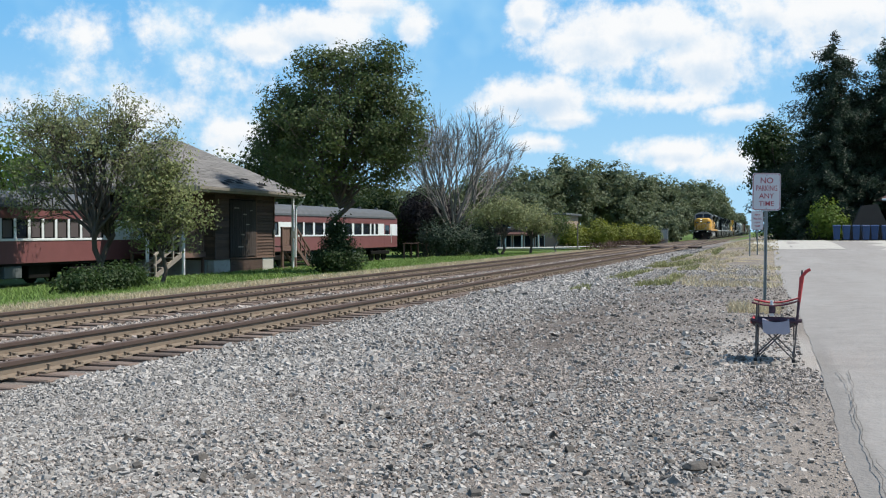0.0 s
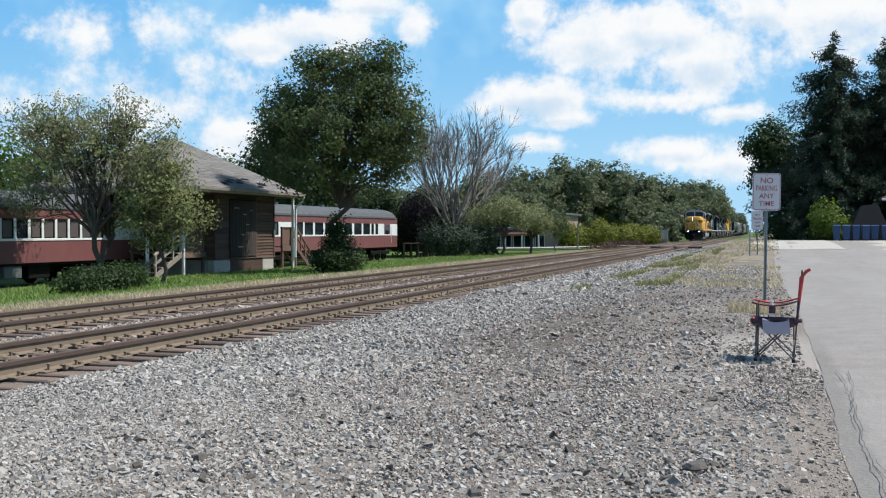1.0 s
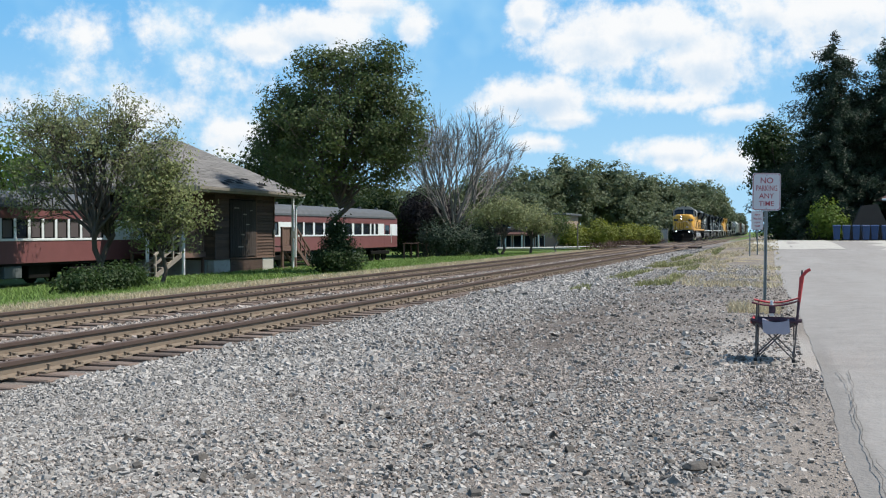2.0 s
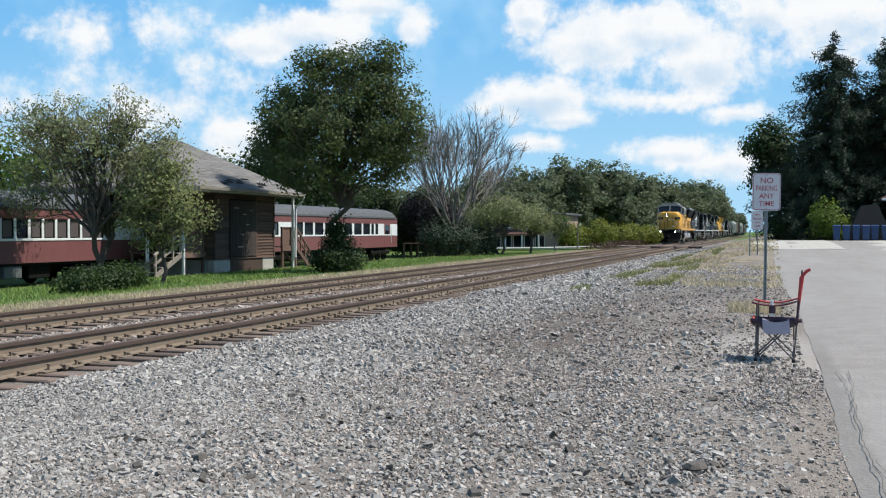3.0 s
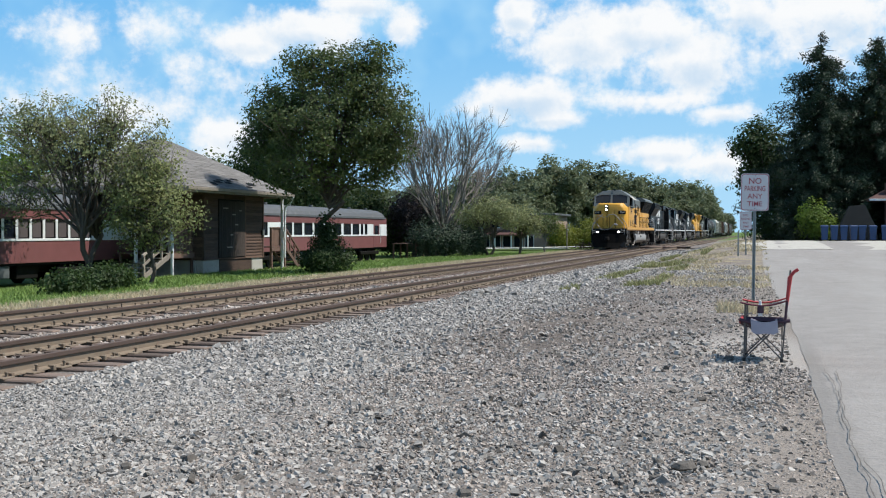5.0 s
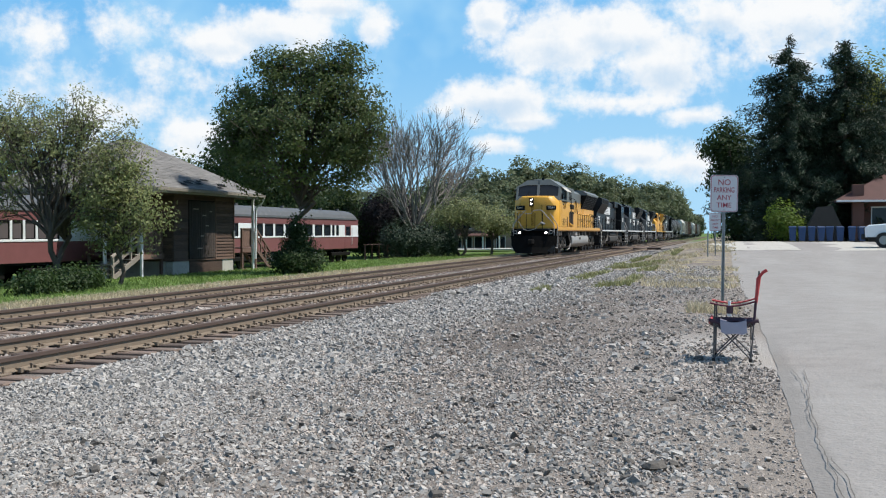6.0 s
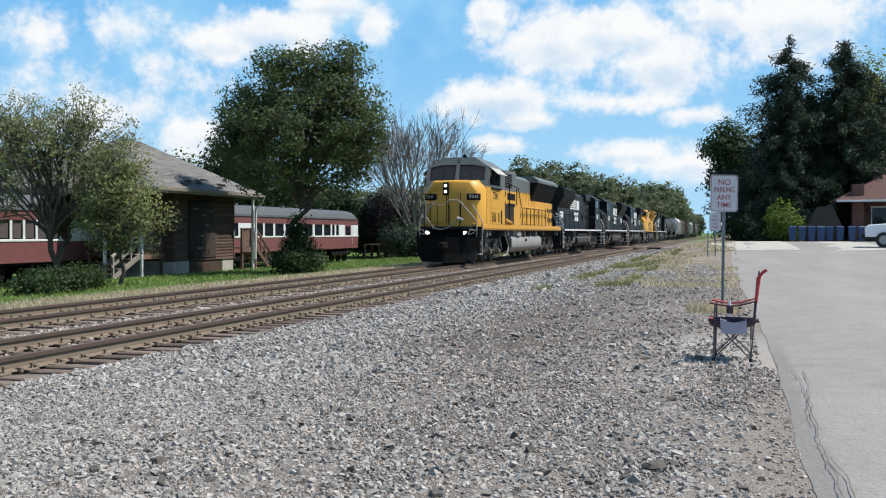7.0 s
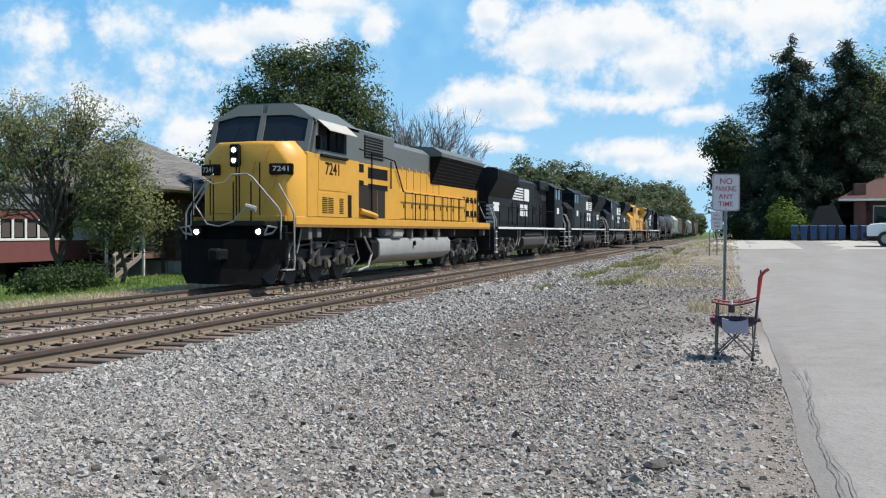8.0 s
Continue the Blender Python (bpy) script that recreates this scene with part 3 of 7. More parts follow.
# ---- loose stone ----
def make_stones(name, mat, label, n, x0, x1, y0, y1, size, seed, near_bias=1.6, lift=0.0, patch=None):
    rng = np.random.default_rng(seed)
    y = y0 + (y1 - y0) * rng.random(n) ** near_bias
    x = x0 + (x1 - x0) * rng.random(n)
    if patch is not None:
        keep = rng.random(n) < patch(x, y)
        x, y = x[keep], y[keep]
        n = len(x)
    z = np.array([ground_z(a, b) for a, b in zip(x, y)]) + lift
    # chips of crushed stone: skewed blocks with a smaller top, lying more or less flat
    base = np.array([(-1, -1, -1), (1, -1, -1), (1, 1, -1), (-1, 1, -1), (-0.72, -0.72, 1), (0.72, -0.72, 1), (0.72, 0.72, 1), (-0.72, 0.72, 1)], float) * 0.62
    f = np.array([(0, 3, 2, 1), (4, 5, 6, 7), (0, 1, 5, 4), (1, 2, 6, 5), (2, 3, 7, 6), (3, 0, 4, 7)])
    v = base[None] * (1 + rng.uniform(-0.38, 0.38, (n, 8, 3)))
    s = size * np.exp(np.clip(rng.normal(0, 0.34, (n, 1)), -0.8, 0.75))
    v *= (s * rng.uniform((0.75, 0.5, 0.32), (1.5, 1.0, 0.75), (n, 3)))[:, None, :]
    yaw, tip, roll = rng.random(n) * 6.283, rng.normal(0, 0.42, n), rng.normal(0, 0.42, n)
    cy, sy, ct, st, cr, sr = np.cos(yaw), np.sin(yaw), np.cos(tip), np.sin(tip), np.cos(roll), np.sin(roll)
    R = np.stack([cy * ct, cy * st * sr - sy * cr, cy * st * cr + sy * sr, sy * ct, sy * st * sr + cy * cr, sy * st * cr - cy * sr, -st, ct * sr, ct * cr], 1).reshape(n, 3, 3)
    v = np.einsum("nij,nkj->nki", R, v)
    v += np.stack([x, y, z + s[:, 0] * rng.uniform(0.0, 0.42, n)], 1)[:, None]
    faces = (np.arange(n)[:, None, None] * len(base) + f[None]).reshape(-1, f.shape[1])
    return scatter(name, v.reshape(-1, 3), faces, mat, None, label, "gravel", "stuff")


def ballast_share(x, y):
    """Thick by the track, thinning towards the lot."""
    k = np.clip((-x - 2.6 + 0.7 * np.sin(y * 0.35) - 0.02 * y) / 2.2, 0, 1)
    worn = np.clip((y - 6.0) / 4.0, 0, 1) * np.clip((30 - y) / 8.0, 0, 1)
    return (0.50 - 0.42 * worn) * (1 - k) + k


make_stones("ballast", "stone", "loose grey crushed stone beside the rails", 92000, -7.65, 0.1, 3.4, 12, 0.0185, 11, 1.15, 0, ballast_share)
make_stones("ballast", "stone", "loose grey crushed stone beside the rails", 44000, -7.65, -0.4, 9.5, 38, 0.031, 19, 1.4, 0, ballast_share)
make_stones("ballast", "stone", "loose grey crushed stone beside the rails", 15000, -7.7, -4.6, 26, 95, 0.06, 12, 1.5)
make_stones("ballast", "stone_brown", "brownish crushed stone between the tracks", 8500, -11.3, -10.1, 4, 70, 0.038, 13, 1.3, 0.0)
make_stones("ballast", "stone_brown", "brownish crushed stone between the ties", 8000, -9.6, -8.2, 4, 60, 0.036, 14, 1.4, 0.0)
make_stones("ballast", "stone_brown", "brownish crushed stone between the ties", 7000, -13.25, -11.85, 6, 70, 0.036, 15, 1.4, 0.0)
make_stones("ballast", "stone_brown", "brownish crushed stone beyond the rails", 6000, -15.0, -13.6, 8, 70, 0.04, 16, 1.4)
make_stones("gravel", "stone_brown", "brownish gravel trodden into the verge", 40000, -5.2, 0.42, 3.4, 11, 0.013, 17, 1.3)
make_stones("gravel", "stone_brown", "brownish gravel trodden into the verge", 16000, -5.2, 0.3, 9, 34, 0.019, 20, 1.4)
make_stones("gravel", "stone", "pale larger stones lying on the verge", 900, -5.0, 0.3, 2.6, 24, 0.026, 18, 1.4)
make_stones("gravel", "dark_soil", "dark lumps scattered over the verge", 1700, -5.0, 0.3, 2.6, 26, 0.026, 21, 1.4)


# ---- plants ----
def leaf_cloud(rng, centres, spread, per, leaf, aspect=0.6, out=None, loose=0.75):
    """Small four-cornered leaves round the centres, lying across the direction out of the crown."""
    c = np.repeat(centres, per, 0)
    n = len(c)
    g = np.clip(rng.normal(size=(n, 3)), -1.7, 1.7)
    p = c + g * np.repeat(np.broadcast_to(spread, (len(centres), 3)), per, 0)
    nrm = rng.normal(size=(n, 3))
    nrm /= np.linalg.norm(nrm, axis=1)[:, None]
    if out is not None:
        nrm = np.repeat(out, per, 0) + nrm * loose + np.array((0, 0, 0.25))
        nrm /= np.linalg.norm(nrm, axis=1)[:, None]
    a = np.cross(nrm, rng.normal(size=(n, 3)))
    a /= np.linalg.norm(a, axis=1)[:, None]
    b = np.cross(nrm, a)
    s = leaf * rng.uniform(0.6, 1.4, (n, 1))
    a, b = a * s * 0.5, b * s * 0.5 * aspect
    v = np.stack([p - a, p + b + nrm * s * 0.08, p + a, p - b + nrm * s * 0.08], 1).reshape(-1, 3)
    return v, np.arange(4 * n).reshape(-1, 4)


def crown_points(rng, blobs, n, shell=2.4):
    """Points in the blobs, most of them near the skin, and the way out of the crown at each."""
    vol = np.array([(b[3] * b[4] * b[5]) ** 0.75 for b in blobs])
    pick = rng.choice(len(blobs), n, p=vol / vol.sum())
    d = rng.normal(size=(n, 3))
    d /= np.linalg.norm(d, axis=1)[:, None]
    r = rng.random(n) ** (1 / shell)
    lump = 1 + 0.16 * np.sin(d[:, 0] * 5 + pick) * np.sin(d[:, 1] * 4 + 2 * pick) + 0.12 * np.sin(d[:, 2] * 7 + pick)
    B = np.array(blobs)[pick]
    return B[:, :3] + d * (r * lump)[:, None] * B[:, 3:6], d


def limb(me, a, b, r0, r1, rng, sag=0.0, n=5, seg=6):
    a, b = Vector(a), Vector(b)
    ln = (b - a).length
    pts = []
    for i in range(n):
        k = i / (n - 1)
        p = a.lerp(b, k)
        if 0 < i < n - 1:
            p += Vector((rng.normal(), rng.normal(), rng.normal() * 0.5)) * ln * 0.045
        p.z += sag * ln * math.sin(math.pi * k)
        pts.append(p)
    me.tube(pts, r0, seg, r1)


def make_tree(name, label, base, trunk_top, blobs, clumps, per, leaf, mat, r, seed, bark="bark", spread=0.32, shell=2.4, trunks=1, limbs=26, category="tree", foot=0.4, twigs=0.0):
    rng = np.random.default_rng(seed)
    t = thing(name, pose(*base), label, category)
    me = Mesh()
    tops = []
    for k in range(trunks):
        ang = 6.28 * k / trunks + seed
        lean = 0.0 if trunks == 1 else 0.5
        off = Vector((math.cos(ang), math.sin(ang), 0)) * (0.0 if trunks == 1 else r * 1.1)
        top = Vector((math.cos(ang) * lean, math.sin(ang) * lean, trunk_top))
        limb(me, off + Vector((0, 0, -foot)), top, r, r * 0.62, rng, 0, 6, 9)
        tops.append(top)
    part("trunk", me, "bark" if bark == "bark" else bark, t, "", True, None, False)
    pts, out = crown_points(rng, blobs, clumps, shell)
    me = Mesh()
    ends = pts[rng.choice(len(pts), min(limbs, len(pts)), replace=False)]
    for i, e in enumerate(ends):
        st = tops[i % len(tops)]
        st = Vector((st.x, st.y, st.z * rng.uniform(0.7, 1.0)))
        mid = st.lerp(Vector(e), 0.5) + Vector((0, 0, 0.12 * (Vector(e) - st).length))
        limb(me, st, mid, r * 0.42, r * 0.2, rng, 0, 4)
        limb(me, mid, e, r * 0.2, r * 0.04, rng, 0, 4, 5)
        for _ in range(2):
            o = ends[rng.integers(len(ends))]
            o = Vector(e).lerp(Vector(o), 0.25)
            limb(me, mid, o, r * 0.12, r * 0.03, rng, 0, 3, 4)
    part("limb", me, bark, t, "", False, None, False)
    if twigs:
        # a twig runs inwards from each spray of leaves
        me = Mesh()
        for p, o in zip(pts, out):
            way = Vector(o) + Vector((0, 0, 0.5)) + Vector(rng.normal(size=3)) * 0.35
            a = Vector(p) - way * twigs
            me.tube([a, a.lerp(Vector(p), 0.55) + Vector(rng.normal(size=3)) * twigs * 0.08, Vector(p) + way * twigs * 0.15], 0.016, 3, 0.005, False)
        tagged(part("twig", me, bark, t, "", False, None, False), kind="stuff")
    v, f = leaf_cloud(rng, pts, np.array([spread, spread, spread * 0.75]), per, leaf, 0.6, out)
    scatter("crown", v, f, mat, t)
    return t


def make_shrub(name, label, base, blobs, clumps, per, leaf, mat, seed, spread=0.2, category="shrub", stems=9):
    rng = np.random.default_rng(seed)
    t = thing(name, pose(*base), label, category)
    pts, out = crown_points(rng, blobs, clumps, 2.6)
    pts[:, 2] = np.maximum(pts[:, 2], 0.05)
    for e in pts[rng.choice(len(pts), min(stems, len(pts)), replace=False)]:
        me = Mesh()
        limb(me, (e[0] * 0.45, e[1] * 0.45, -0.15), e, 0.035, 0.008, rng, 0, 4, 5)
        part("stem", me, "bark", t, "", False, None, False)
    v, f = leaf_cloud(rng, pts, np.array([spread, spread, spread]), per, leaf, 0.6, out)
    scatter("foliage", v, f, mat, t)
    return t


def make_spruce(label, base, height, radius, seed, mat="needle", density=1.0, bare_top=0.0):
    rng = np.random.default_rng(seed)
    t = thing("spruce", pose(*base), label, "tree", "spruces behind the lot")
    me = Mesh()
    me.tube([(0, 0, -0.5), (0.05, 0, height * 0.5), (0, 0, height)], 0.28, 8, 0.02)
    cs, dirs = [], []
    z = 0.6
    while z < height - 0.2:
        k = z / height
        reach = radius * (1 - k) ** 0.62 * (0.85 + 0.3 * rng.random())
        nb = max(5, int(11 * (1 - k) + 4))
        for i in range(nb):
            ang = rng.random() * 6.283
            rr = reach * rng.uniform(0.65, 1.18)
            tip = Vector((math.cos(ang) * rr, math.sin(ang) * rr, z - 0.22 * rr + rng.normal() * 0.15))
            up = Vector((0, 0, z))
            me.tube([up, up.lerp(tip, 0.6) + Vector((0, 0, -0.03 * rr)), tip], 0.035, 4, 0.008)
            if k > 1 - bare_top and rng.random() < 0.7:
                continue
            m = max(3, int(rr * 6 * density))
            for j in range(m):
                f = (j + rng.random()) / m
                cs.append(up.lerp(tip, 0.15 + 0.87 * f) + Vector((0, 0, -0.12)))
        z += 0.34 + 0.25 * (1 - k)
    part("trunk", me, "bark", t, "", False, None, False)
    cs = np.array([tuple(c) for c in cs])
    out = cs * np.array((1, 1, 0))
    out /= np.linalg.norm(out, axis=1)[:, None] + 0.05
    v, f = leaf_cloud(rng, cs, np.array([0.17, 0.17, 0.24]), 8, 0.34, 0.24, out * 0.7 + np.array((0, 0, 0.35)), 0.8)
    scatter("needle_mass", v, f, mat, t)
    return t


def make_bare_tree(base, height, seed):
    rng = np.random.default_rng(seed)
    t = thing("bare_tree", pose(*base), "leafless vase-shaped tree with many fine grey twigs", "tree")
    me, fine = Mesh(), Mesh()
    count = [0]

    def grow(p, d, ln, r, depth):
        pts = [p]
        for i in range(3):
            d = (d + Vector(rng.normal(size=3)) * 0.06 + Vector((0, 0, 0.035))).normalized()
            pts.append(pts[-1] + d * ln / 3)
        (me if r > 0.03 else fine).tube(pts, r, 6 if r > 0.03 else 3, r * 0.62, False)
        if depth == 0:
            return
        for i in range(3 if depth > 1 else 6):
            sp = rng.normal(size=3) * (0.22 if depth > 2 else 0.27)
            nd = (d + Vector(sp)).normalized()
            start = pts[rng.integers(2, 4)]
            grow(start, nd, ln * rng.uniform(0.6, 0.8), max(0.016, r * rng.uniform(0.48, 0.6)), depth - 1)

    for k in range(17):
        ang = 6.283 * k / 17 + rng.random() * 0.4
        tilt = rng.uniform(0.1, 0.9)
        d = Vector((math.cos(ang) * tilt, math.sin(ang) * tilt, 1)).normalized()
        grow(Vector((0, 0, 0.4 + 0.10 * k)), d, height * 0.35, 0.12, 4)
    me.tube([(0, 0, -0.4), (0.05, 0, 1.2), (0, 0.05, 2.4)], 0.34, 10, 0.2)
    part("trunk", me, "bark_pale", t, "", True, None, False)
    part("twig", fine, "bark_pale", t, "", False, None, False)


def on_ground(x, y):
    return (x, y, ground_z(x, y))


make_tree("tree", "broad dark green tree with dense uneven crown", on_ground(-19.3, 44.2), 4.2,
          ((0.1, 0, 6.3, 3.3, 3.4, 2.9), (-2.0, 0.4, 7.8, 1.9, 2.0, 1.7), (-2.9, 0, 6.2, 1.4, 1.6, 2.0), (2.0, 0, 8.3, 1.8, 1.9, 1.7), (2.1, 0, 9.8, 0.9, 1.0, 0.9), (-1.2, 0, 9.6, 1.2, 1.2, 1.0),
           (0.4, 0, 9.3, 1.6, 1.7, 1.3), (3.2, 0, 6.6, 1.3, 1.6, 1.6), (2.4, 0, 5.4, 1.3, 1.5, 1.3)), 1300, 34, 0.15, "leaf_mid", 0.17, 3, spread=0.23, shell=2.8, trunks=1, limbs=44, twigs=0.7)
make_tree("tree", "small airy olive-green tree with crooked branches", on_ground(-24.2, 33.1), 2.4,
          ((-0.5, 0, 5.0, 3.5, 2.6, 1.9), (-2.2, 0, 6.0, 2.0, 1.8, 1.3), (2.3, 0, 3.7, 1.9, 1.7, 1.6), (0.8, 0, 5.9, 2.4, 1.6, 1.3), (-3.0, 0, 3.6, 1.8, 1.6, 1.6)),
          880, 19, 0.11, "leaf_olive", 0.13, 8, "bark", spread=0.17, shell=1.9, trunks=2, limbs=60, twigs=0.75)
make_tree("tree", "small lush yellow-green tree before the depot steps", on_ground(-21.5, 33.0), 1.7,
          ((-0.3, 0, 3.3, 1.7, 1.5, 1.5), (0.7, -0.3, 2.5, 1.5, 1.3, 1.2), (-0.4, -0.2, 2.1, 1.4, 1.2, 0.9), (0.1, 0, 4.3, 1.2, 1.1, 1.0)), 330, 24, 0.115, "leaf_lime", 0.09, 9, spread=0.19, shell=2.4, limbs=26, twigs=0.6)
for i, (x, y, h) in enumerate(((-41.0, 85, 7.2), (-37.4, 83, 6.6), (-33.8, 84, 6.4), (-30.9, 88, 5.8))):
    tagged(make_tree("tree", "low dark tree behind the far coach", on_ground(x, y), h * 0.35, ((0, 0, h * 0.5, 2.3, 2.2, h * 0.42), (-1.2, 0, h * 0.32, 1.7, 1.6, h * 0.3), (1.2, 0, h * 0.68, 1.4, 1.4, h * 0.24)), 420, 18, 0.26,
                     "leaf_dark", 0.16, 180 + i, spread=0.36, shell=3.0), group="dark trees behind the far coach")
make_tree("tree", "dark tall tree behind the coaches", on_ground(-37, 74), 4.0,
          ((0, 0, 7.0, 3.4, 3.4, 4.2), (-2.5, 0, 5.0, 2.6, 2.6, 3.0), (2, 0, 4.5, 3.0, 3.0, 3.0)), 620, 24, 0.32, "leaf_dark", 0.25, 21, spread=0.5)
make_tree("tree", "green tree behind the depot", on_ground(-46, 80), 3.5, ((0, 0, 6.0, 4.6, 4.0, 3.0), (-4, 0, 5.6, 3.4, 3, 2.8)), 300, 18, 0.36, "leaf_mid", 0.22, 22, spread=0.5)
make_tree("tree", "green tree beyond the coach", on_ground(-43.8, 51), 4.4, ((0, 0, 6.4, 3.2, 3.0, 2.8), (1.8, 0, 5.6, 2.4, 2.4, 2.4), (-2.5, 0, 6.0, 2.4, 2.4, 2.6)), 260, 18, 0.3, "leaf_bright", 0.2, 23, spread=0.45)
make_tree("tree", "dark purple-leaved tree at the coach end", on_ground(-29.3, 85.5), 2.2, ((0, 0, 3.4, 2.4, 2.4, 2.2), (2, 0, 3.0, 2.0, 2.0, 1.8), (-1.4, 0, 4.2, 1.5, 1.5, 1.4)), 420, 18, 0.24,
          "leaf_purple", 0.14, 24, spread=0.4, trunks=2)
make_bare_tree(on_ground(-26.2, 84.5), 11.4, 5)
for i, (x, y, w, h) in enumerate(((-25.6, 77.4, 1.5, 2.9), (-24.4, 76.6, 1.5, 2.6), (-23.2, 77.4, 1.5, 2.5), (-22.0, 78.6, 1.3, 2.2))):
    tagged(make_shrub("shrub", "dense dark evergreen shrub on the grass", on_ground(x, y), ((0, 0, h * 0.5, w, w, h * 0.55),), 260, 14, 0.16, "needle", 30 + i, 0.16), group="evergreen shrubs")
make_shrub("juniper", "dark bushy juniper round the foot of the tree", on_ground(-18.9, 43.0), ((0, 0, 0.6, 1.3, 1.2, 0.7), (0.1, 0, 1.3, 0.75, 0.75, 0.8), (0.0, 0, 2.0, 0.4, 0.4, 0.7)), 520, 16, 0.12, "leaf_dark", 41, 0.15)
make_shrub("hedge", "low dark green hedge along the grass", on_ground(-20.6, 28.2), ((0, 0, 0.35, 0.9, 1.7, 0.42), (0.3, -1.6, 0.3, 0.7, 0.9, 0.36), (-0.3, 1.4, 0.36, 0.8, 1.2, 0.4)), 420, 18, 0.11, "leaf_dark", 42, 0.13)
make_tree("tree", "small flat-topped yellow-green tree on the lawn", on_ground(-20.8, 79.4), 1.9, ((0, 0, 3.6, 2.3, 2.0, 1.1), (-1.3, 0, 3.1, 1.6, 1.6, 1.0), (1.4, 0, 3.2, 1.5, 1.5, 1.0)), 360, 16, 0.17,
          "leaf_olive", 0.13, 51, spread=0.3, trunks=2)
make_tree("tree", "small tree with a dark low crown", on_ground(-19.2, 83.5), 1.6, ((0, 0, 2.9, 1.7, 1.6, 1.0), (0.9, 0, 2.3, 1.2, 1.2, 0.9)), 240, 16, 0.17, "leaf_olive", 0.13, 52, spread=0.28)
make_tree("tree", "small thin tree beside the lawn", on_ground(-19.3, 94), 1.6, ((0, 0, 2.6, 1.3, 1.3, 1.1),), 130, 14, 0.18, "leaf_mid", 0.1, 53, spread=0.28, bark="bark_pale")
for i, (x, y, w, h) in enumerate(((-22.3, 119, 1.9, 2.6), (-19.6, 121, 1.9, 3.0), (-18.0, 123.5, 1.7, 2.5), (-16.4, 126, 1.8, 2.4), (-15.0, 129, 1.6, 2.1))):
    tagged(make_shrub("shrub", "tall bright yellow-green shrub by the railway", on_ground(x, y), ((0, 0, h * 0.5, w, w, h * 0.58),), 240, 14, 0.26, "leaf_yellow", 60 + i, 0.25), group="bright shrubs by the railway")
# shrubs added to hide lit grass where the coaches' underside lies in shade
for i, (x, y) in enumerate(((-35.5, 24), (-35.8, 29), (-35.3, 34), (-35.6, 38.5), (-34.6, 57), (-35, 62), (-34.8, 67), (-35.2, 72))):
    tagged(make_shrub("shrub", "dark shrub added behind the coaches to darken the gap below", on_ground(x, y), ((0, 0, 0.9, 1.3, 3.0, 1.2),), 190, 14, 0.2, "leaf_dark", 140 + i, 0.24), group="shrubs behind the coaches")
for i, (x, y, w, h) in enumerate(((-40.5, 99, 2.6, 4.6), (-37.0, 100, 2.5, 4.0), (-33.8, 98, 2.4, 4.4), (-30.8, 99, 2.3, 3.6), (-28.0, 97, 1.9, 2.8), (-44.5, 98, 2.8, 5.0))):
    tagged(make_shrub("shrub", "tall dark thicket beyond the coach end", on_ground(x, y), ((0, 0, h * 0.45, w, w * 0.8, h * 0.5), (0.8, 0, h * 0.75, w * 0.5, w * 0.5, h * 0.25)), 300, 16, 0.28, "leaf_dark", 160 + i, 0.3), group="thicket beyond the coaches")
# dry weeds along the far edge of the railway
rngw = np.random.default_rng(9)
pts = np.stack([rngw.uniform(-16.4, -14.6, 520), rngw.uniform(92, 150, 520), rngw.uniform(-0.3, 0.25, 520)], 1)
v, f = leaf_cloud(rngw, pts, np.array([0.35, 0.5, 0.15]), 9, 0.22, 0.25)
scatter("weeds", v, f, "old_wood", None, "brown dry weeds along the railway", "weeds", "stuff")

# the woods beyond
WOODS = ((-44, 158, 11.5, 6.0), (-38.5, 166, 12.5, 6.5), (-33, 174, 14.8, 6.0), (-28.5, 182, 14.0, 6.0), (-25.5, 196, 13.5, 5.5), (-22.0, 205, 13.0, 5.5),
         (-19.8, 212, 9.0, 4.5), (-50, 150, 9.0, 6.0), (-58, 140, 9.0, 6.0), (-20, 235, 13.0, 6.0), (-19, 262, 14.5, 6.5), (-17.5, 285, 15.5, 7.0), (-19, 315, 15, 6.5),
         (-18.5, 345, 13.6, 6.5), (-18.5, 380, 11.5, 6.0), (-15.5, 440, 9.5, 5.5), (-30, 190, 12, 6), (-66, 125, 8, 6), (-36, 150, 7.5, 4.5), (-24, 184, 7, 4), (-18.5, 190, 6.5, 3.6), (-17.8, 172, 4.5, 3.0), (-64, 165, 10, 7), (-52, 185, 10, 7), (-76, 148, 9, 7), (-92, 130, 9, 7), (-110, 118, 9, 8))
for i, (x, y, h, w) in enumerate(WOODS):
    r, h = random.Random(i), h * 1.08
    blobs = [(0, 0, h * 0.5, w * 0.62, w * 0.62, h * 0.4)]
    for k in range(15):
        a, u = 2.4 * k + r.random() * 0.8, 0.1 + 0.86 * (k + r.random()) / 15
        q = math.sqrt(max(0.05, 1 - (2 * u - 0.85) ** 2 / 1.4)) * w * 0.68
        blobs.append((math.cos(a) * q, math.sin(a) * q, h * (0.16 + 0.68 * u), w * r.uniform(0.24, 0.40), w * r.uniform(0.24, 0.40), h * r.uniform(0.09, 0.16)))
    tagged(make_tree("tree", "tall leafy tree at the edge of the woods", on_ground(x, y), h * 0.45, blobs, 700, 16, 0.40 + 0.0007 * y, "leaf_woods", 0.3, 100 + i, spread=0.42, shell=5.0, limbs=18),
           group="woods along the railway")

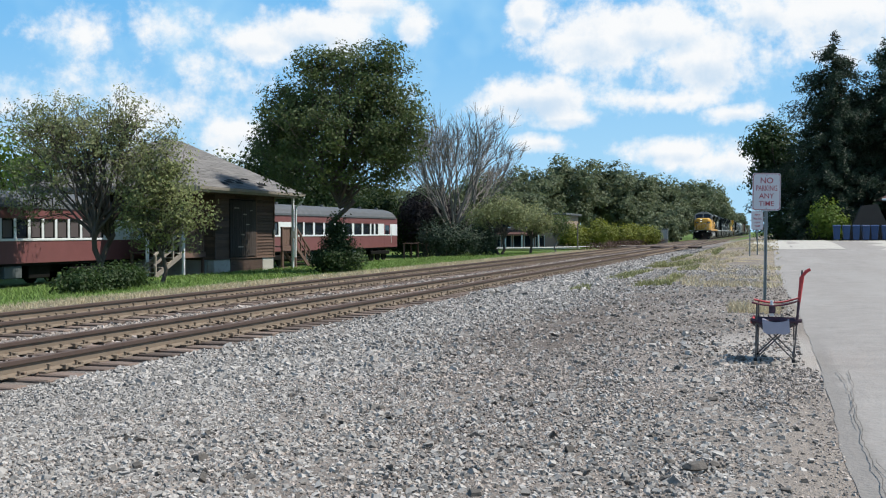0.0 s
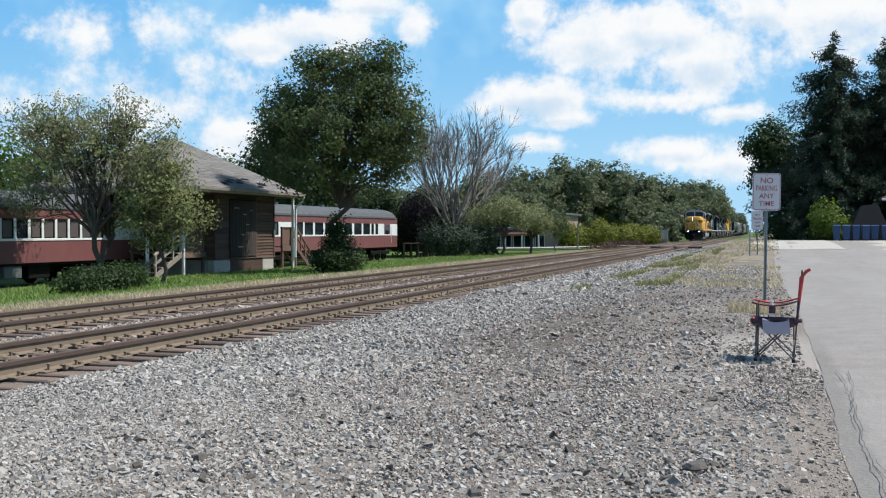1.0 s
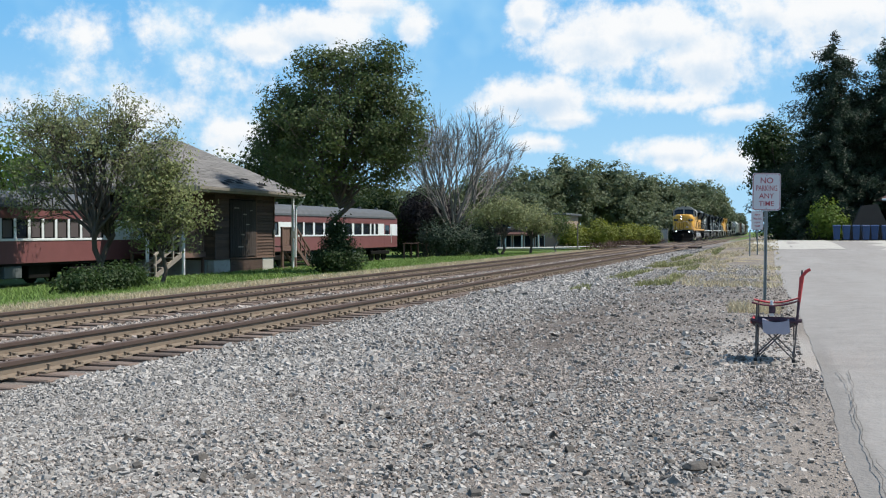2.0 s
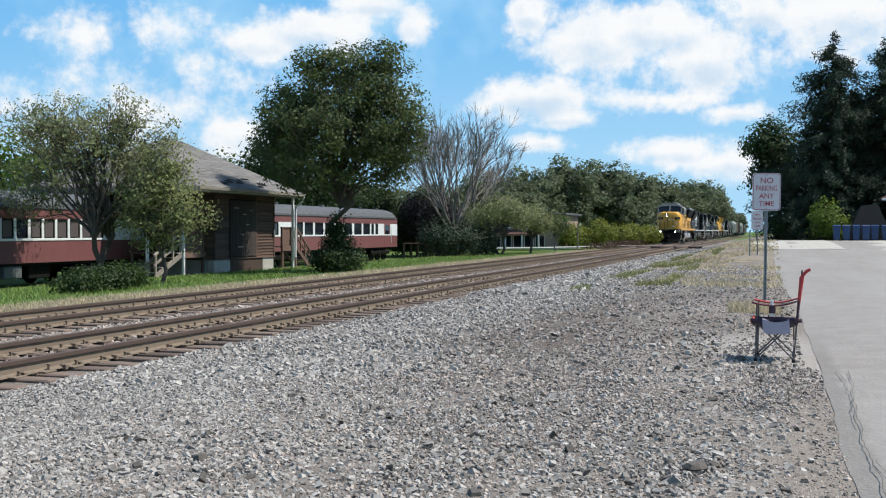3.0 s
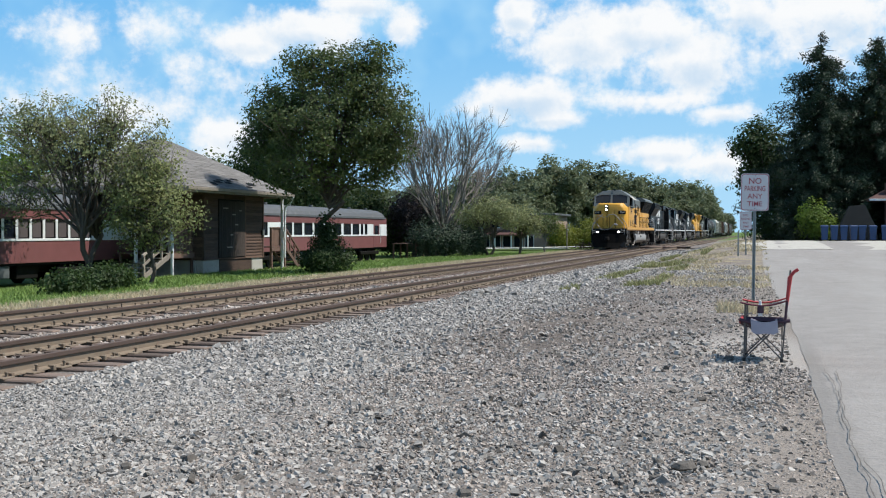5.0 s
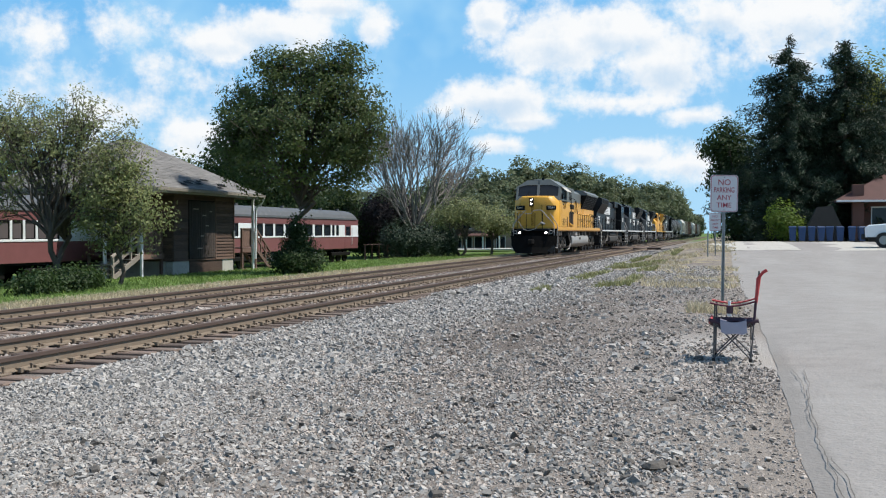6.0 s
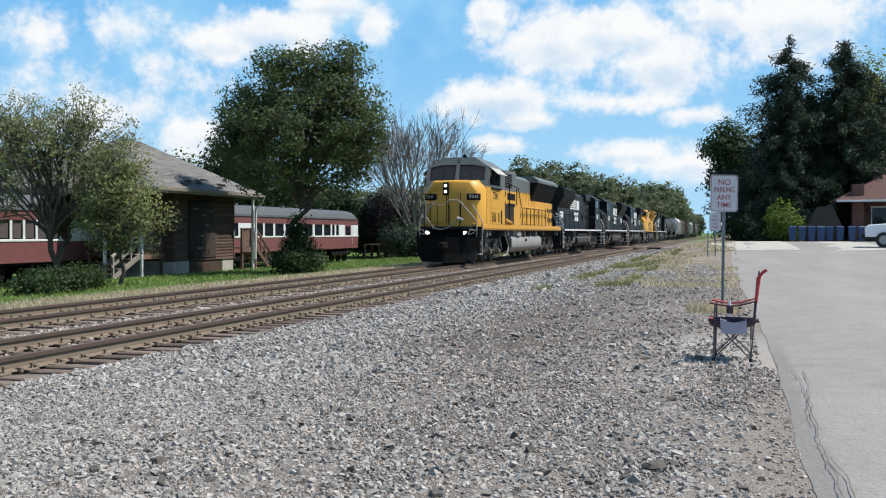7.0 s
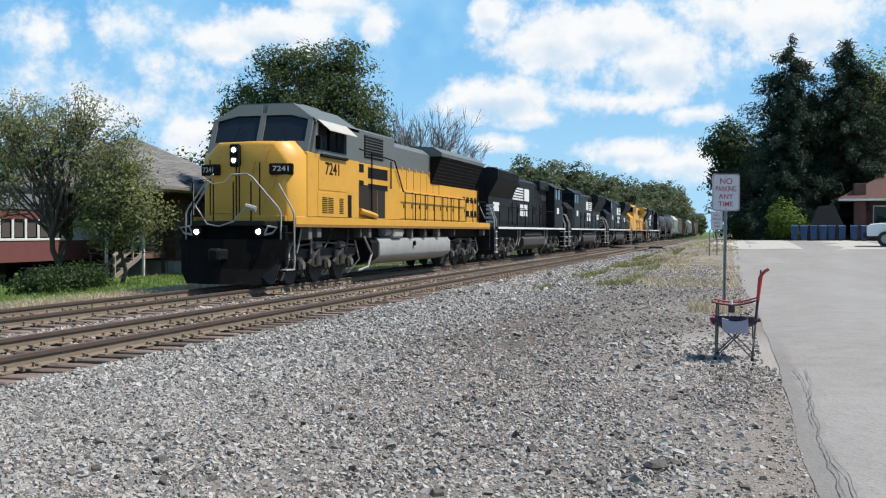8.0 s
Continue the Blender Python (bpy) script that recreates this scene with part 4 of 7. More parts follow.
# right-hand trees
make_spruce("tall dark spruce with a thin bare tip", on_ground(4.3, 86.5), 16.4, 6.0, 71, density=1.35, bare_top=0.10)
make_spruce("broad dark spruce with drooping boughs", on_ground(8.6, 87.5), 16.0, 6.4, 72, density=1.4)
make_spruce("dark spruce at the edge of the lot", on_ground(13.5, 92), 15.0, 6.0, 73, density=1.3)
# stands out of view, added only to throw shade on the house
make_spruce("unseen spruce added to shade the brick house", on_ground(17.5, 83), 13.0, 5.0, 79, density=1.0)
make_spruce("short dark spruce between taller ones", on_ground(6.2, 90.5), 12.5, 5.4, 78, density=1.4)
make_tree("tree", "dark leafy tree beside the spruces", on_ground(0.2, 92.0), 4.0, ((0, 0, 7.0, 2.6, 2.8, 3.4), (-0.8, 0, 8.2, 2.0, 2.0, 1.9), (1.0, 0, 4.6, 2.6, 2.6, 3.0), (-0.7, 0, 5.2, 1.8, 2, 2)), 520, 20, 0.3,
          "leaf_dark", 0.25, 74, spread=0.42)
make_tree("tree", "yellow-green tree behind the spruces", on_ground(12.0, 100), 5.0, ((0, 0, 12.0, 3.4, 3.4, 4.5), (-1.5, 0, 10.0, 3, 3, 4)), 360, 20, 0.34, "leaf_yellow", 0.3, 75, spread=0.5)
make_shrub("shrub", "bright green bush under the dark spruces", on_ground(3.6, 80.5), ((0, 0, 1.5, 1.2, 1.2, 1.4), (0.7, 0, 1.0, 0.9, 0.9, 0.9)), 230, 14, 0.2, "leaf_bright", 76, 0.22)
make_shrub("shrub", "dark undergrowth below the spruces", on_ground(1.0, 84), ((0, 0, 1.2, 2.6, 1.4, 1.5), (2.4, 0, 0.9, 2.0, 1.4, 1.3), (5.0, 1, 1.4, 2.6, 1.4, 1.7), (8, 1.5, 1.6, 2.6, 1.4, 1.8)), 520, 14, 0.24, "leaf_dark", 77, 0.28)


# grass
def make_blades(name, mat, label, n, xr, yr, h, seed, bias=1.4, patchy=None):
    rng = np.random.default_rng(seed)
    x = rng.uniform(*xr, n)
    y = yr[0] + (yr[1] - yr[0]) * rng.random(n) ** bias
    if patchy:
        k = np.array([noise.noise(Vector((a * 0.7, b * 0.35, seed))) for a, b in zip(x, y)]) > patchy
        x, y = x[k], y[k]
        n = len(x)
    z = np.array([ground_z(a, b) for a, b in zip(x, y)])
    p = np.stack([x, y, z], 1)
    ang = rng.random(n) * 6.283
    w = np.stack([np.cos(ang), np.sin(ang), np.zeros(n)], 1) * (0.007 + 0.0004 * y)[:, None]
    tip = np.stack([rng.normal(0, 0.55, n), rng.normal(0, 0.55, n), np.ones(n)], 1) * (h * rng.uniform(0.5, 1.4, n))[:, None]
    v = np.stack([p - w, p + w, p + tip], 1).reshape(-1, 3)
    return scatter(name, v, np.arange(3 * n).reshape(-1, 3), mat, None, label, "grass", "stuff")


make_blades("grass", "grass_blade", "short green grass before the depot", 42000, (-25, -16.2), (14, 90), 0.11, 81)
make_blades("dry_grass", "dry_blade", "dry straw-coloured grass along the far rail", 26000, (-17.0, -14.5), (12, 90), 0.13, 82)
make_blades("dry_grass", "dry_blade", "dry straw-coloured grass on the verge", 15000, (-3.6, 0.2), (26, 75), 0.10, 83, 1.2, 0.08)
make_blades("weeds", "weed_blade", "olive-green weeds on the gravel verge", 17000, (-5.0, -2.5), (26, 56), 0.13, 84, 1.1, 0.13)
make_blades("dry_grass", "dry_blade", "tuft of dry grass at the sign post", 700, (-0.75, 0.12), (18.0, 19.6), 0.13, 85, 1.0)
# ---- passenger coaches on the siding ----
def make_coach(y0, y1, x_side, lift, windows, door, label):
    """An old coach with its near side at x_side; windows: (start, end) along the railway."""
    g = -0.9
    c = thing("passenger_coach", pose(0, 0, lift), label, "railway coach", "coaches on the siding")
    xf, xc, xb = x_side, x_side - 1.5, x_side - 3.0
    # lower and upper side panels on both sides
    for x0, x1 in ((xf - 0.06, xf), (xb, xb + 0.06)):
        part("lower_panel", Mesh().box(x0, y0, 0.10, x1, y1, 1.0, 0.012), "red_paint", c, "dull red painted steel")
        part("letter_board", Mesh().box(x0, y0, 1.90, x1, y1, 2.32, 0.012), "red_paint", c, "dull red painted steel")
        part("belt_rail", Mesh().box(x0 - 0.02, y0, 1.0, x1 + 0.03, y1, 1.1, 0.012), "white_paint", c, "white painted belt rail")
    part("back_panel", Mesh().box(xb + 0.002, y0, 1.1, xb + 0.05, y1, 1.9), "white_paint", c)
    part("body_floor", Mesh().box(xb + 0.07, y0 + 0.05, 0.0, xf - 0.07, y1 - 0.05, 0.22), "dark_metal", c)
    for ya, yb in ((y0, y0 + 0.07), (y1 - 0.07, y1)):
        part("end_wall", Mesh().box(xb + 0.06, ya, 0.10, xf - 0.06, yb, 2.35, 0.01), "red_paint", c)
    # the window band: posts, head strip, panes set back
    edges = sorted(windows)
    prev = y0
    for a, b in edges + [(y1, y1)]:
        if a - prev > 0.02 and not (door and abs(prev - door[1]) < 0.02 and a == y1):
            part("window_post", Mesh().box(xf - 0.065, prev, 1.1, xf + 0.004, a, 1.90, 0.01), "white_paint", c, "white painted window post")
        prev = b
    for a, b in edges:
        blind = y0 < 30 and int(a * 7) % 5 != 0
        w = part("window", Mesh().box(xf - 0.055, a, 1.1, xf - 0.04, b, 1.9), "glass_blind" if blind else "glass_dark", c, "window with a drawn blind" if blind else "dark window pane")
        f = Mesh()
        f.box(xf - 0.04, a, 1.82, xf - 0.004, b, 1.9).box(xf - 0.04, a, 1.1, xf - 0.004, a + 0.05, 1.82).box(xf - 0.04, b - 0.05, 1.1, xf - 0.004, b, 1.82).box(xf - 0.04, a + 0.05, 1.1, xf - 0.004, b - 0.05, 1.15)
        part("window_frame", f, "dark_metal", w)
    if door:
        d = part("door", Mesh().box(xf - 0.05, door[0], 0.12, xf + 0.012, door[1], 1.98, 0.01), "red_paint", c, "dark vestibule door with a tall pane")
        part("door_pane", Mesh().box(xf + 0.013, door[0] + 0.2, 1.0, xf + 0.02, door[1] - 0.2, 1.8), "glass_dark", d)
        part("grab_iron", Mesh().tube([(xf + 0.03, door[1] + 0.06, 0.4), (xf + 0.08, door[1] + 0.06, 0.45), (xf + 0.08, door[1] + 0.06, 1.7), (xf + 0.03, door[1] + 0.06, 1.75)], 0.02, 6), "white_paint", d)
    # arched roof
    prof = [(xf + 0.05, 2.32), (xf + 0.03, 2.45)]
    for i in range(13):
        a = math.pi * i / 12
        prof.append((xc + 1.46 * math.cos(a), 2.50 + 0.56 * math.sin(a)))
    prof += [(xb - 0.03, 2.45), (xb - 0.05, 2.32)]
    inner = [[(px, y, pz) for px, pz in prof] for y in (y0 + 0.5, y1 - 0.5)]
    ends = [[(xc + (px - xc) * 0.93, y, 2.32 + (pz - 2.32) * 0.55) for px, pz in prof] for y in (y0 - 0.05, y1 + 0.05)]
    part("roof", Mesh().ring([ends[0], inner[0], inner[1], ends[1]]), "coach_roof", c, "dark arched tar roof", True)
    for y in np.arange(y0 + 2, y1 - 1, 3.4):
        part("roof_vent", Mesh().tube([(xc + 0.5, y, 2.95), (xc + 0.5, y, 3.16)], 0.14, 10), "coach_roof", c, "", True)
    # trucks and gear below
    for yt in (y0 + 3.4, y1 - 3.4):
        t = part("truck", Mesh().box(xf - 0.22, yt - 1.9, -0.42, xf - 0.08, yt + 1.9, -0.14, 0.04).box(xb + 0.08, yt - 1.9, -0.42, xb + 0.22, yt + 1.9, -0.14, 0.04)
                 .box(xb + 0.2, yt - 0.3, -0.45, xf - 0.2, yt + 0.3, 0.0, 0.04), "dark_metal", c)
        for dy in (-1.3, 0, 1.3):
            for wx in (xf - 0.42, xb + 0.30):
                part("wheel", Mesh().tube([(wx, yt + dy, g + 0.46), (wx + 0.12, yt + dy, g + 0.46)], 0.46, 20), "dark_metal", t, "", True)
    # deep sill and dark boxes added to stand for the shade under the coach
    part("centre_sill", Mesh().box(xc - 0.5, y0 + 0.3, -0.35, xc + 0.5, y1 - 0.3, 0.0, 0.03), "dark_metal", c)
    for ya, yb in ((y0 + 6.2, y0 + 7.6), (y1 - 12.0, y1 - 10.2), (y1 - 7.6, y1 - 6.3)):
        part("equipment_box", Mesh().box(xb + 0.4, ya, -0.55, xf - 0.3, yb, 0.0, 0.03), "dark_metal", c)
    for ya, yb, za, mt in ((y0 + 8, y0 + 9.0, -0.55, "grey_paint"), (y0 + 10.4, y0 + 12.6, -0.5, "dark_metal"), (y1 - 9.2, y1 - 8.2, -0.5, "grey_paint")):
        part("battery_box", Mesh().box(xf - 0.75, ya, za, xf - 0.12, yb, 0.0, 0.03), mt, c)
    for sx in (xf - 0.55, xb + 0.55):
        part("siding_rail", Mesh().box(sx - 0.035, y0 - 2, g - 0.15, sx + 0.035, y1 + 1, g + 0.0, 0.01), "rail_side", c)
    return c


near_windows = [(a + 0.08, b - 0.08) for a, b in zip([18.9 + 0.815 * i for i in range(26)], [18.9 + 0.815 * (i + 1) for i in range(26)])]
make_coach(18.0, 42.3, -28.6, 0.0, near_windows, None, "old dull-red passenger coach with white window band")
far_windows = [(53.4, 54.7), (55.0, 56.3), (58.5, 59.7), (59.95, 61.2), (61.5, 62.8), (63.1, 64.5), (64.8, 66.0), (66.35, 67.7), (68.1, 69.5), (69.8, 71.1), (71.4, 71.9), (72.2, 72.75)]
make_coach(52.5, 76.9, -28.6, 0.06, far_windows, (74.0, 75.3), "old dull-red passenger coach with dark windows")


def make_platform(x0, x1, y0, y1, z, label, rail=True):
    """A small timber landing on posts with a boarded rail."""
    p = thing("timber_platform", pose(0, 0, 0), label, "platform", "timber platforms")
    k = 0
    y = y0
    while y < y1 - 0.05:
        part("deck_board", Mesh().box(x0, y, z - 0.05, x1, min(y + 0.14, y1), z, 0.006), "deck_wood", p)
        y += 0.15
    for x in (x0 + 0.1, x1 - 0.1):
        for y in np.linspace(y0 + 0.12, y1 - 0.12, max(2, int((y1 - y0) / 1.6) + 1)):
            part("post", Mesh().box(x - 0.06, y - 0.06, ground_z(x, y) - 0.1, x + 0.06, y + 0.06, z + (1.0 if rail and x > x0 + 0.2 else -0.05), 0.008), "deck_wood", p)
    part("joist", Mesh().box(x1 - 0.04, y0, z - 0.25, x1, y1, z - 0.05, 0.006), "deck_wood", p)
    if rail:
        part("handrail", Mesh().box(x1 - 0.15, y0, z + 0.95, x1 - 0.03, y1, z + 1.02, 0.008), "deck_wood", p)
        y = y0 + 0.1
        while y < y1 - 0.05:
            part("baluster", Mesh().box(x1 - 0.11, y, z + 0.03, x1 - 0.07, y + 0.145, z + 0.95), "deck_wood", p)
            y += 0.16
    return p


make_platform(-28.3, -25.4, 40.65, 42.55, 0.42, "reddish timber landing between coach and depot")
make_platform(-28.2, -24.6, 48.9, 50.7, 0.60, "reddish timber landing with rail at the depot corner")
make_platform(-28.3, -26.2, 77.3, 80.9, 0.45, "weathered grey timber landing with boarded rail")


def make_steps(x0, x1, y0, y1, z0, z1, mat, label):
    """Open timber steps that climb along the railway."""
    s = thing("timber_steps", pose(0, 0, 0), label, "steps", "timber steps")
    n = max(4, int(abs(z1 - z0) / 0.18))
    for x in (x0, x1):
        prof = [(y0, z0 - 0.12), (y0, z0 + 0.10), (y1, z1 + 0.02), (y1, z1 - 0.22)]
        part("stringer", Mesh().prism(prof, 0, x - 0.03, x + 0.03), mat, s)
    for i in range(n):
        k = (i + 0.5) / n
        y, z = y0 + (y1 - y0) * k, z0 + (z1 - z0) * (i + 1) / n
        part("tread", Mesh().box(x0 - 0.02, y - 0.15, z - 0.04, x1 + 0.02, y + 0.15, z, 0.006), mat, s)
    for x in (x1,):
        for k in (0.03, 0.35, 0.68, 0.97):
            y, z = y0 + (y1 - y0) * k, z0 + (z1 - z0) * k
            part("baluster", Mesh().box(x - 0.04, y - 0.04, z - 0.05, x + 0.04, y + 0.04, z + 0.88, 0.006), mat, s)
        for h, w in ((0.88, 0.05), (0.45, 0.035)):
            a, b = Vector((x, y0 - 0.05 * (1 if y1 > y0 else -1), z0 + h)), Vector((x, y1, z1 + h))
            part("handrail", Mesh().prism([(a.y, a.z), (a.y, a.z + 0.1), (b.y, b.z + 0.1), (b.y, b.z)], 0, x - w, x + w), mat, s)
    return s


make_steps(-26.6, -25.5, 38.5, 40.6, -0.6, 0.42, "grey_wood", "pale grey weathered timber steps with handrail")
make_steps(-25.6, -24.7, 52.4, 50.75, -0.6, 0.60, "deck_wood", "reddish timber steps beside the depot")


# ---- the depot ----
def make_depot():
    d = thing("depot", pose(0, 0, 0), "weathered dark timber depot with grey shingled hip roof", "building")
    xs0, xs1, ys0, ys1, z0, z1 = -32.0, -25.0, 42.62, 48.7, 0.04, 3.26
    rng = random.Random(6)
    # footing: stone and concrete below the wall that faces the rails
    for y0, y1, mt in ((47.5, 48.68, "concrete"), (44.2, 47.47, "old_wood"), (42.66, 44.17, "concrete")):
        part("plinth", Mesh().box(xs1 - 0.4, y0, -0.95, xs1 - 0.02, y1, z0, 0.03), mt, d, "pale footing block" if mt == "concrete" else "dark boarded footing")
    part("plinth", Mesh().box(xs0, ys0 + 0.02, -1.2, xs1 - 0.42, ys0 + 0.3, z0, 0.03), "concrete", d)
    part("plinth", Mesh().box(xs0, ys1 - 0.3, -1.2, xs1 - 0.42, ys1 - 0.02, z0, 0.03), "concrete", d)
    w = part("wall", Mesh().box(xs0, ys0 + 0.03, z0, xs1 - 0.03, ys0 + 0.18, z1).box(xs1 - 0.18, ys0 + 0.18, z0, xs1 - 0.03, ys1 - 0.18, z1)
             .box(xs0, ys1 - 0.18, z0, xs1 - 0.03, ys1 - 0.03, z1).box(xs0, ys0 + 0.18, z0, xs0 + 0.15, ys1 - 0.18, z1), "old_wood", d)
    # horizontal siding boards, each a piece
    z = z0
    while z < z1 - 0.02:
        for a, b in ((46.72, ys1), (44.62, 46.66), (ys0, 44.6)):
            t = rng.uniform(-0.006, 0.010)
            x = xs1 - 0.028
            part("board", Mesh().add([(x, a, z), (x, b, z), (x, b, z + 0.15), (x, a, z + 0.15), (x + 0.058 + t, a, z + 0.004), (x + 0.058 + t, b, z + 0.004), (x + 0.016, b, z + 0.15), (x + 0.016, a, z + 0.15)],
                                     [(4, 5, 6, 7), (0, 4, 7, 3), (1, 2, 6, 5), (0, 1, 5, 4), (3, 7, 6, 2)]), "old_wood", w)
        part("board", Mesh().box(xs0, ys0 - 0.012, z + 0.004, xs1 - 0.03, ys0 + 0.028, z + 0.148), "old_wood", w)
        z += 0.155
    for y in (ys0, 46.66, ys1 - 0.08):
        part("corner_board", Mesh().box(xs1 - 0.02, y - 0.02, z0, xs1 + 0.05, y + 0.08, z1, 0.01), "old_wood", d)
    # a boarded-up freight door, dark and peeling
    o = part("boarded_door", Mesh().box(xs1 + 0.03, 44.0, 0.12, xs1 + 0.045, 46.55, 2.95), "dark_metal", d, "dark boarded-up freight door")
    y = 44.02
    while y < 46.4:
        part("plank", Mesh().box(xs1 + 0.043, y, 0.12 + rng.uniform(0, 0.05), xs1 + 0.066, y + 0.205, 2.92 - rng.uniform(0, 0.05), 0.004), "door_wood", o)
        y += 0.215
    for y0, za, l in ((44.4, 2.5, 0.5), (45.3, 2.2, 0.35), (45.1, 1.2, 0.3), (44.8, 0.6, 0.5), (46.0, 2.4, 0.25), (45.6, 1.7, 0.3)):
        part("paint_flake", Mesh().box(xs1 + 0.064, y0, za, xs1 + 0.069, y0 + l, za + 0.05), "grey_wood", o, "pale peeling paint")
    # hip roof with eaves
    ex0, ex1, ey0, ey1, ez = -33.4, -23.95, 39.4, 49.95, 3.26
    rz, xm = 5.95, (ex0 + ex1) / 2
    ra, rb = 44.1, 45.7
    roof = Mesh()
    t = 0.14
    top = [(ex0, ey0, ez + t), (ex1, ey0, ez + t), (ex1, ey1, ez + t), (ex0, ey1, ez + t), (xm, ra, rz), (xm, rb, rz)]
    low = [(x, y, ez) for x, y, _ in top[:4]]
    roof.add(top + low, [(0, 1, 4), (1, 2, 5, 4), (2, 3, 5), (3, 0, 4, 5), (6, 9, 8, 7), (0, 6, 7, 1), (1, 7, 8, 2), (2, 8, 9, 3), (3, 9, 6, 0)])
    r = part("roof", roof, "shingle", d, "grey weathered asphalt shingle roof")
    course = Mesh()
    # courses of shingles on the two slopes in view
    for c0, c1, r0, r1 in ((Vector(top[1]), Vector(top[2]), Vector(top[4]), Vector(top[5])), (Vector(top[0]), Vector(top[1]), Vector(top[4]), Vector(top[4]))):
        n = (c1 - c0).cross(r0 - c0).normalized()
        n = n if n.z > 0 else -n
        steps = 30
        for i in range(steps):
            k0, k1 = i / steps, (i + 1) / steps
            a0, b0, a1, b1 = c0.lerp(r0, k0), c1.lerp(r1, k0), c0.lerp(r0, k1), c1.lerp(r1, k1)
            m = max(1, int((b0 - a0).length / 0.9))
            cut = sorted([0.0, 1.0] + [(q + rng.uniform(-0.3, 0.3)) / m for q in range(1, m)])
            for u, v in zip(cut, cut[1:]):
                h = n * rng.uniform(0.006, 0.016)
                course.add([a0.lerp(b0, u) + h, a0.lerp(b0, v) + h, a1.lerp(b1, v) + n * 0.005, a1.lerp(b1, u) + n * 0.005, a0.lerp(b0, u), a0.lerp(b0, v)], [(0, 1, 2, 3), (4, 5, 1, 0)])
    tagged(part("shingles", course, "shingle", r, "overlapping grey shingles", False, None, False), kind="stuff")
    c0, c1, up = Vector(top[1]), Vector(top[2]), (Vector(top[4]) - Vector(top[1]))
    up.y = 0
    nrm = Vector((0.5, 0, 0.86)).normalized()
    for i in range(8):
        # strips where the covering has torn and slipped
        a = Vector((c0.x, 42.2 + 0.55 * i + rng.uniform(-0.1, 0.1), c0.z)) + up * (0.05 + 0.05 * (i % 3) + (0.05 if 2 < i < 6 else 0)) + nrm * 0.035
        b = Vector((0, rng.uniform(0.4, 0.8), 0))
        q = up * rng.uniform(0.02, 0.05)
        vs = [a, a + b, a + b * 0.9 + q, a + b * 0.1 + q]
        part("torn_shingle", Mesh().add(vs + [p + nrm * 0.012 for p in vs], [(4, 5, 6, 7), (0, 1, 5, 4), (1, 2, 6, 5), (2, 3, 7, 6), (3, 0, 4, 7)]), "dark_metal", r, "dark torn patch of roofing")
    part("fascia", Mesh().box(ex1 + 0.004, ey0, ez - 0.12, ex1 + 0.04, ey1, ez + 0.12, 0.01), "grey_wood", d, "grey eaves board")
    part("fascia", Mesh().box(ex0, ey0 - 0.04, ez - 0.12, ex1, ey0 - 0.004, ez + 0.12, 0.01), "grey_wood", d, "grey eaves board")
    part("fascia", Mesh().box(ex0, ey1 + 0.004, ez - 0.12, ex1, ey1 + 0.04, ez + 0.12, 0.01), "grey_wood", d, "grey eaves board")
    part("gutter", Mesh().prism([(ex1 + 0.045, ez + 0.10), (ex1 + 0.16, ez + 0.10), (ex1 + 0.14, ez - 0.02), (ex1 + 0.07, ez - 0.04), (ex1 + 0.045, ez)], 1, ey0, ey1 + 0.05), "grey_wood", d, "pale metal gutter")
    part("soffit", Mesh().box(ex0 + 0.05, ey0 + 0.01, ez - 0.07, ex1 - 0.01, ey1 - 0.01, ez - 0.03), "old_wood", d)
    # posts that carry the eaves
    for x, y, h in ((-24.55, 50.0, ez - 0.07), (-25.45, 40.7, ez - 0.07), (-26.6, 39.6, ez - 0.07)):
        part("porch_post", Mesh().box(x - 0.06, y - 0.06, ground_z(x, y) - 0.2, x + 0.06, y + 0.06, h, 0.012), "white_paint", d, "white painted post")
    part("downpipe", Mesh().tube([(-23.85, 49.9, 3.2), (-24.0, 49.95, 2.95), (-24.35, 49.98, 2.7), (-24.40, 50.0, 0.0)], 0.05, 8), "white_paint", d, "white downpipe", True)
    part("notice", Mesh().box(-24.6, 49.90, 1.05, -24.36, 49.915, 1.4), "white_mark", d, "small white notice")
    part("meter_box", Mesh().box(xs1 + 0.03, 48.45, 1.2, xs1 + 0.12, 48.65, 1.5, 0.01), "grey_paint", d, "small grey meter box")
    return d


M["door_wood"] = material("door_wood", (0.035, 0.026, 0.022), 0.9, scale=3, vary=0.5, fine=25, bump=0.4, dirt=(0.10, 0.085, 0.075), dirt_amount=0.25, objects=0.35, stretch=(1, 2, 0.4))
make_depot()


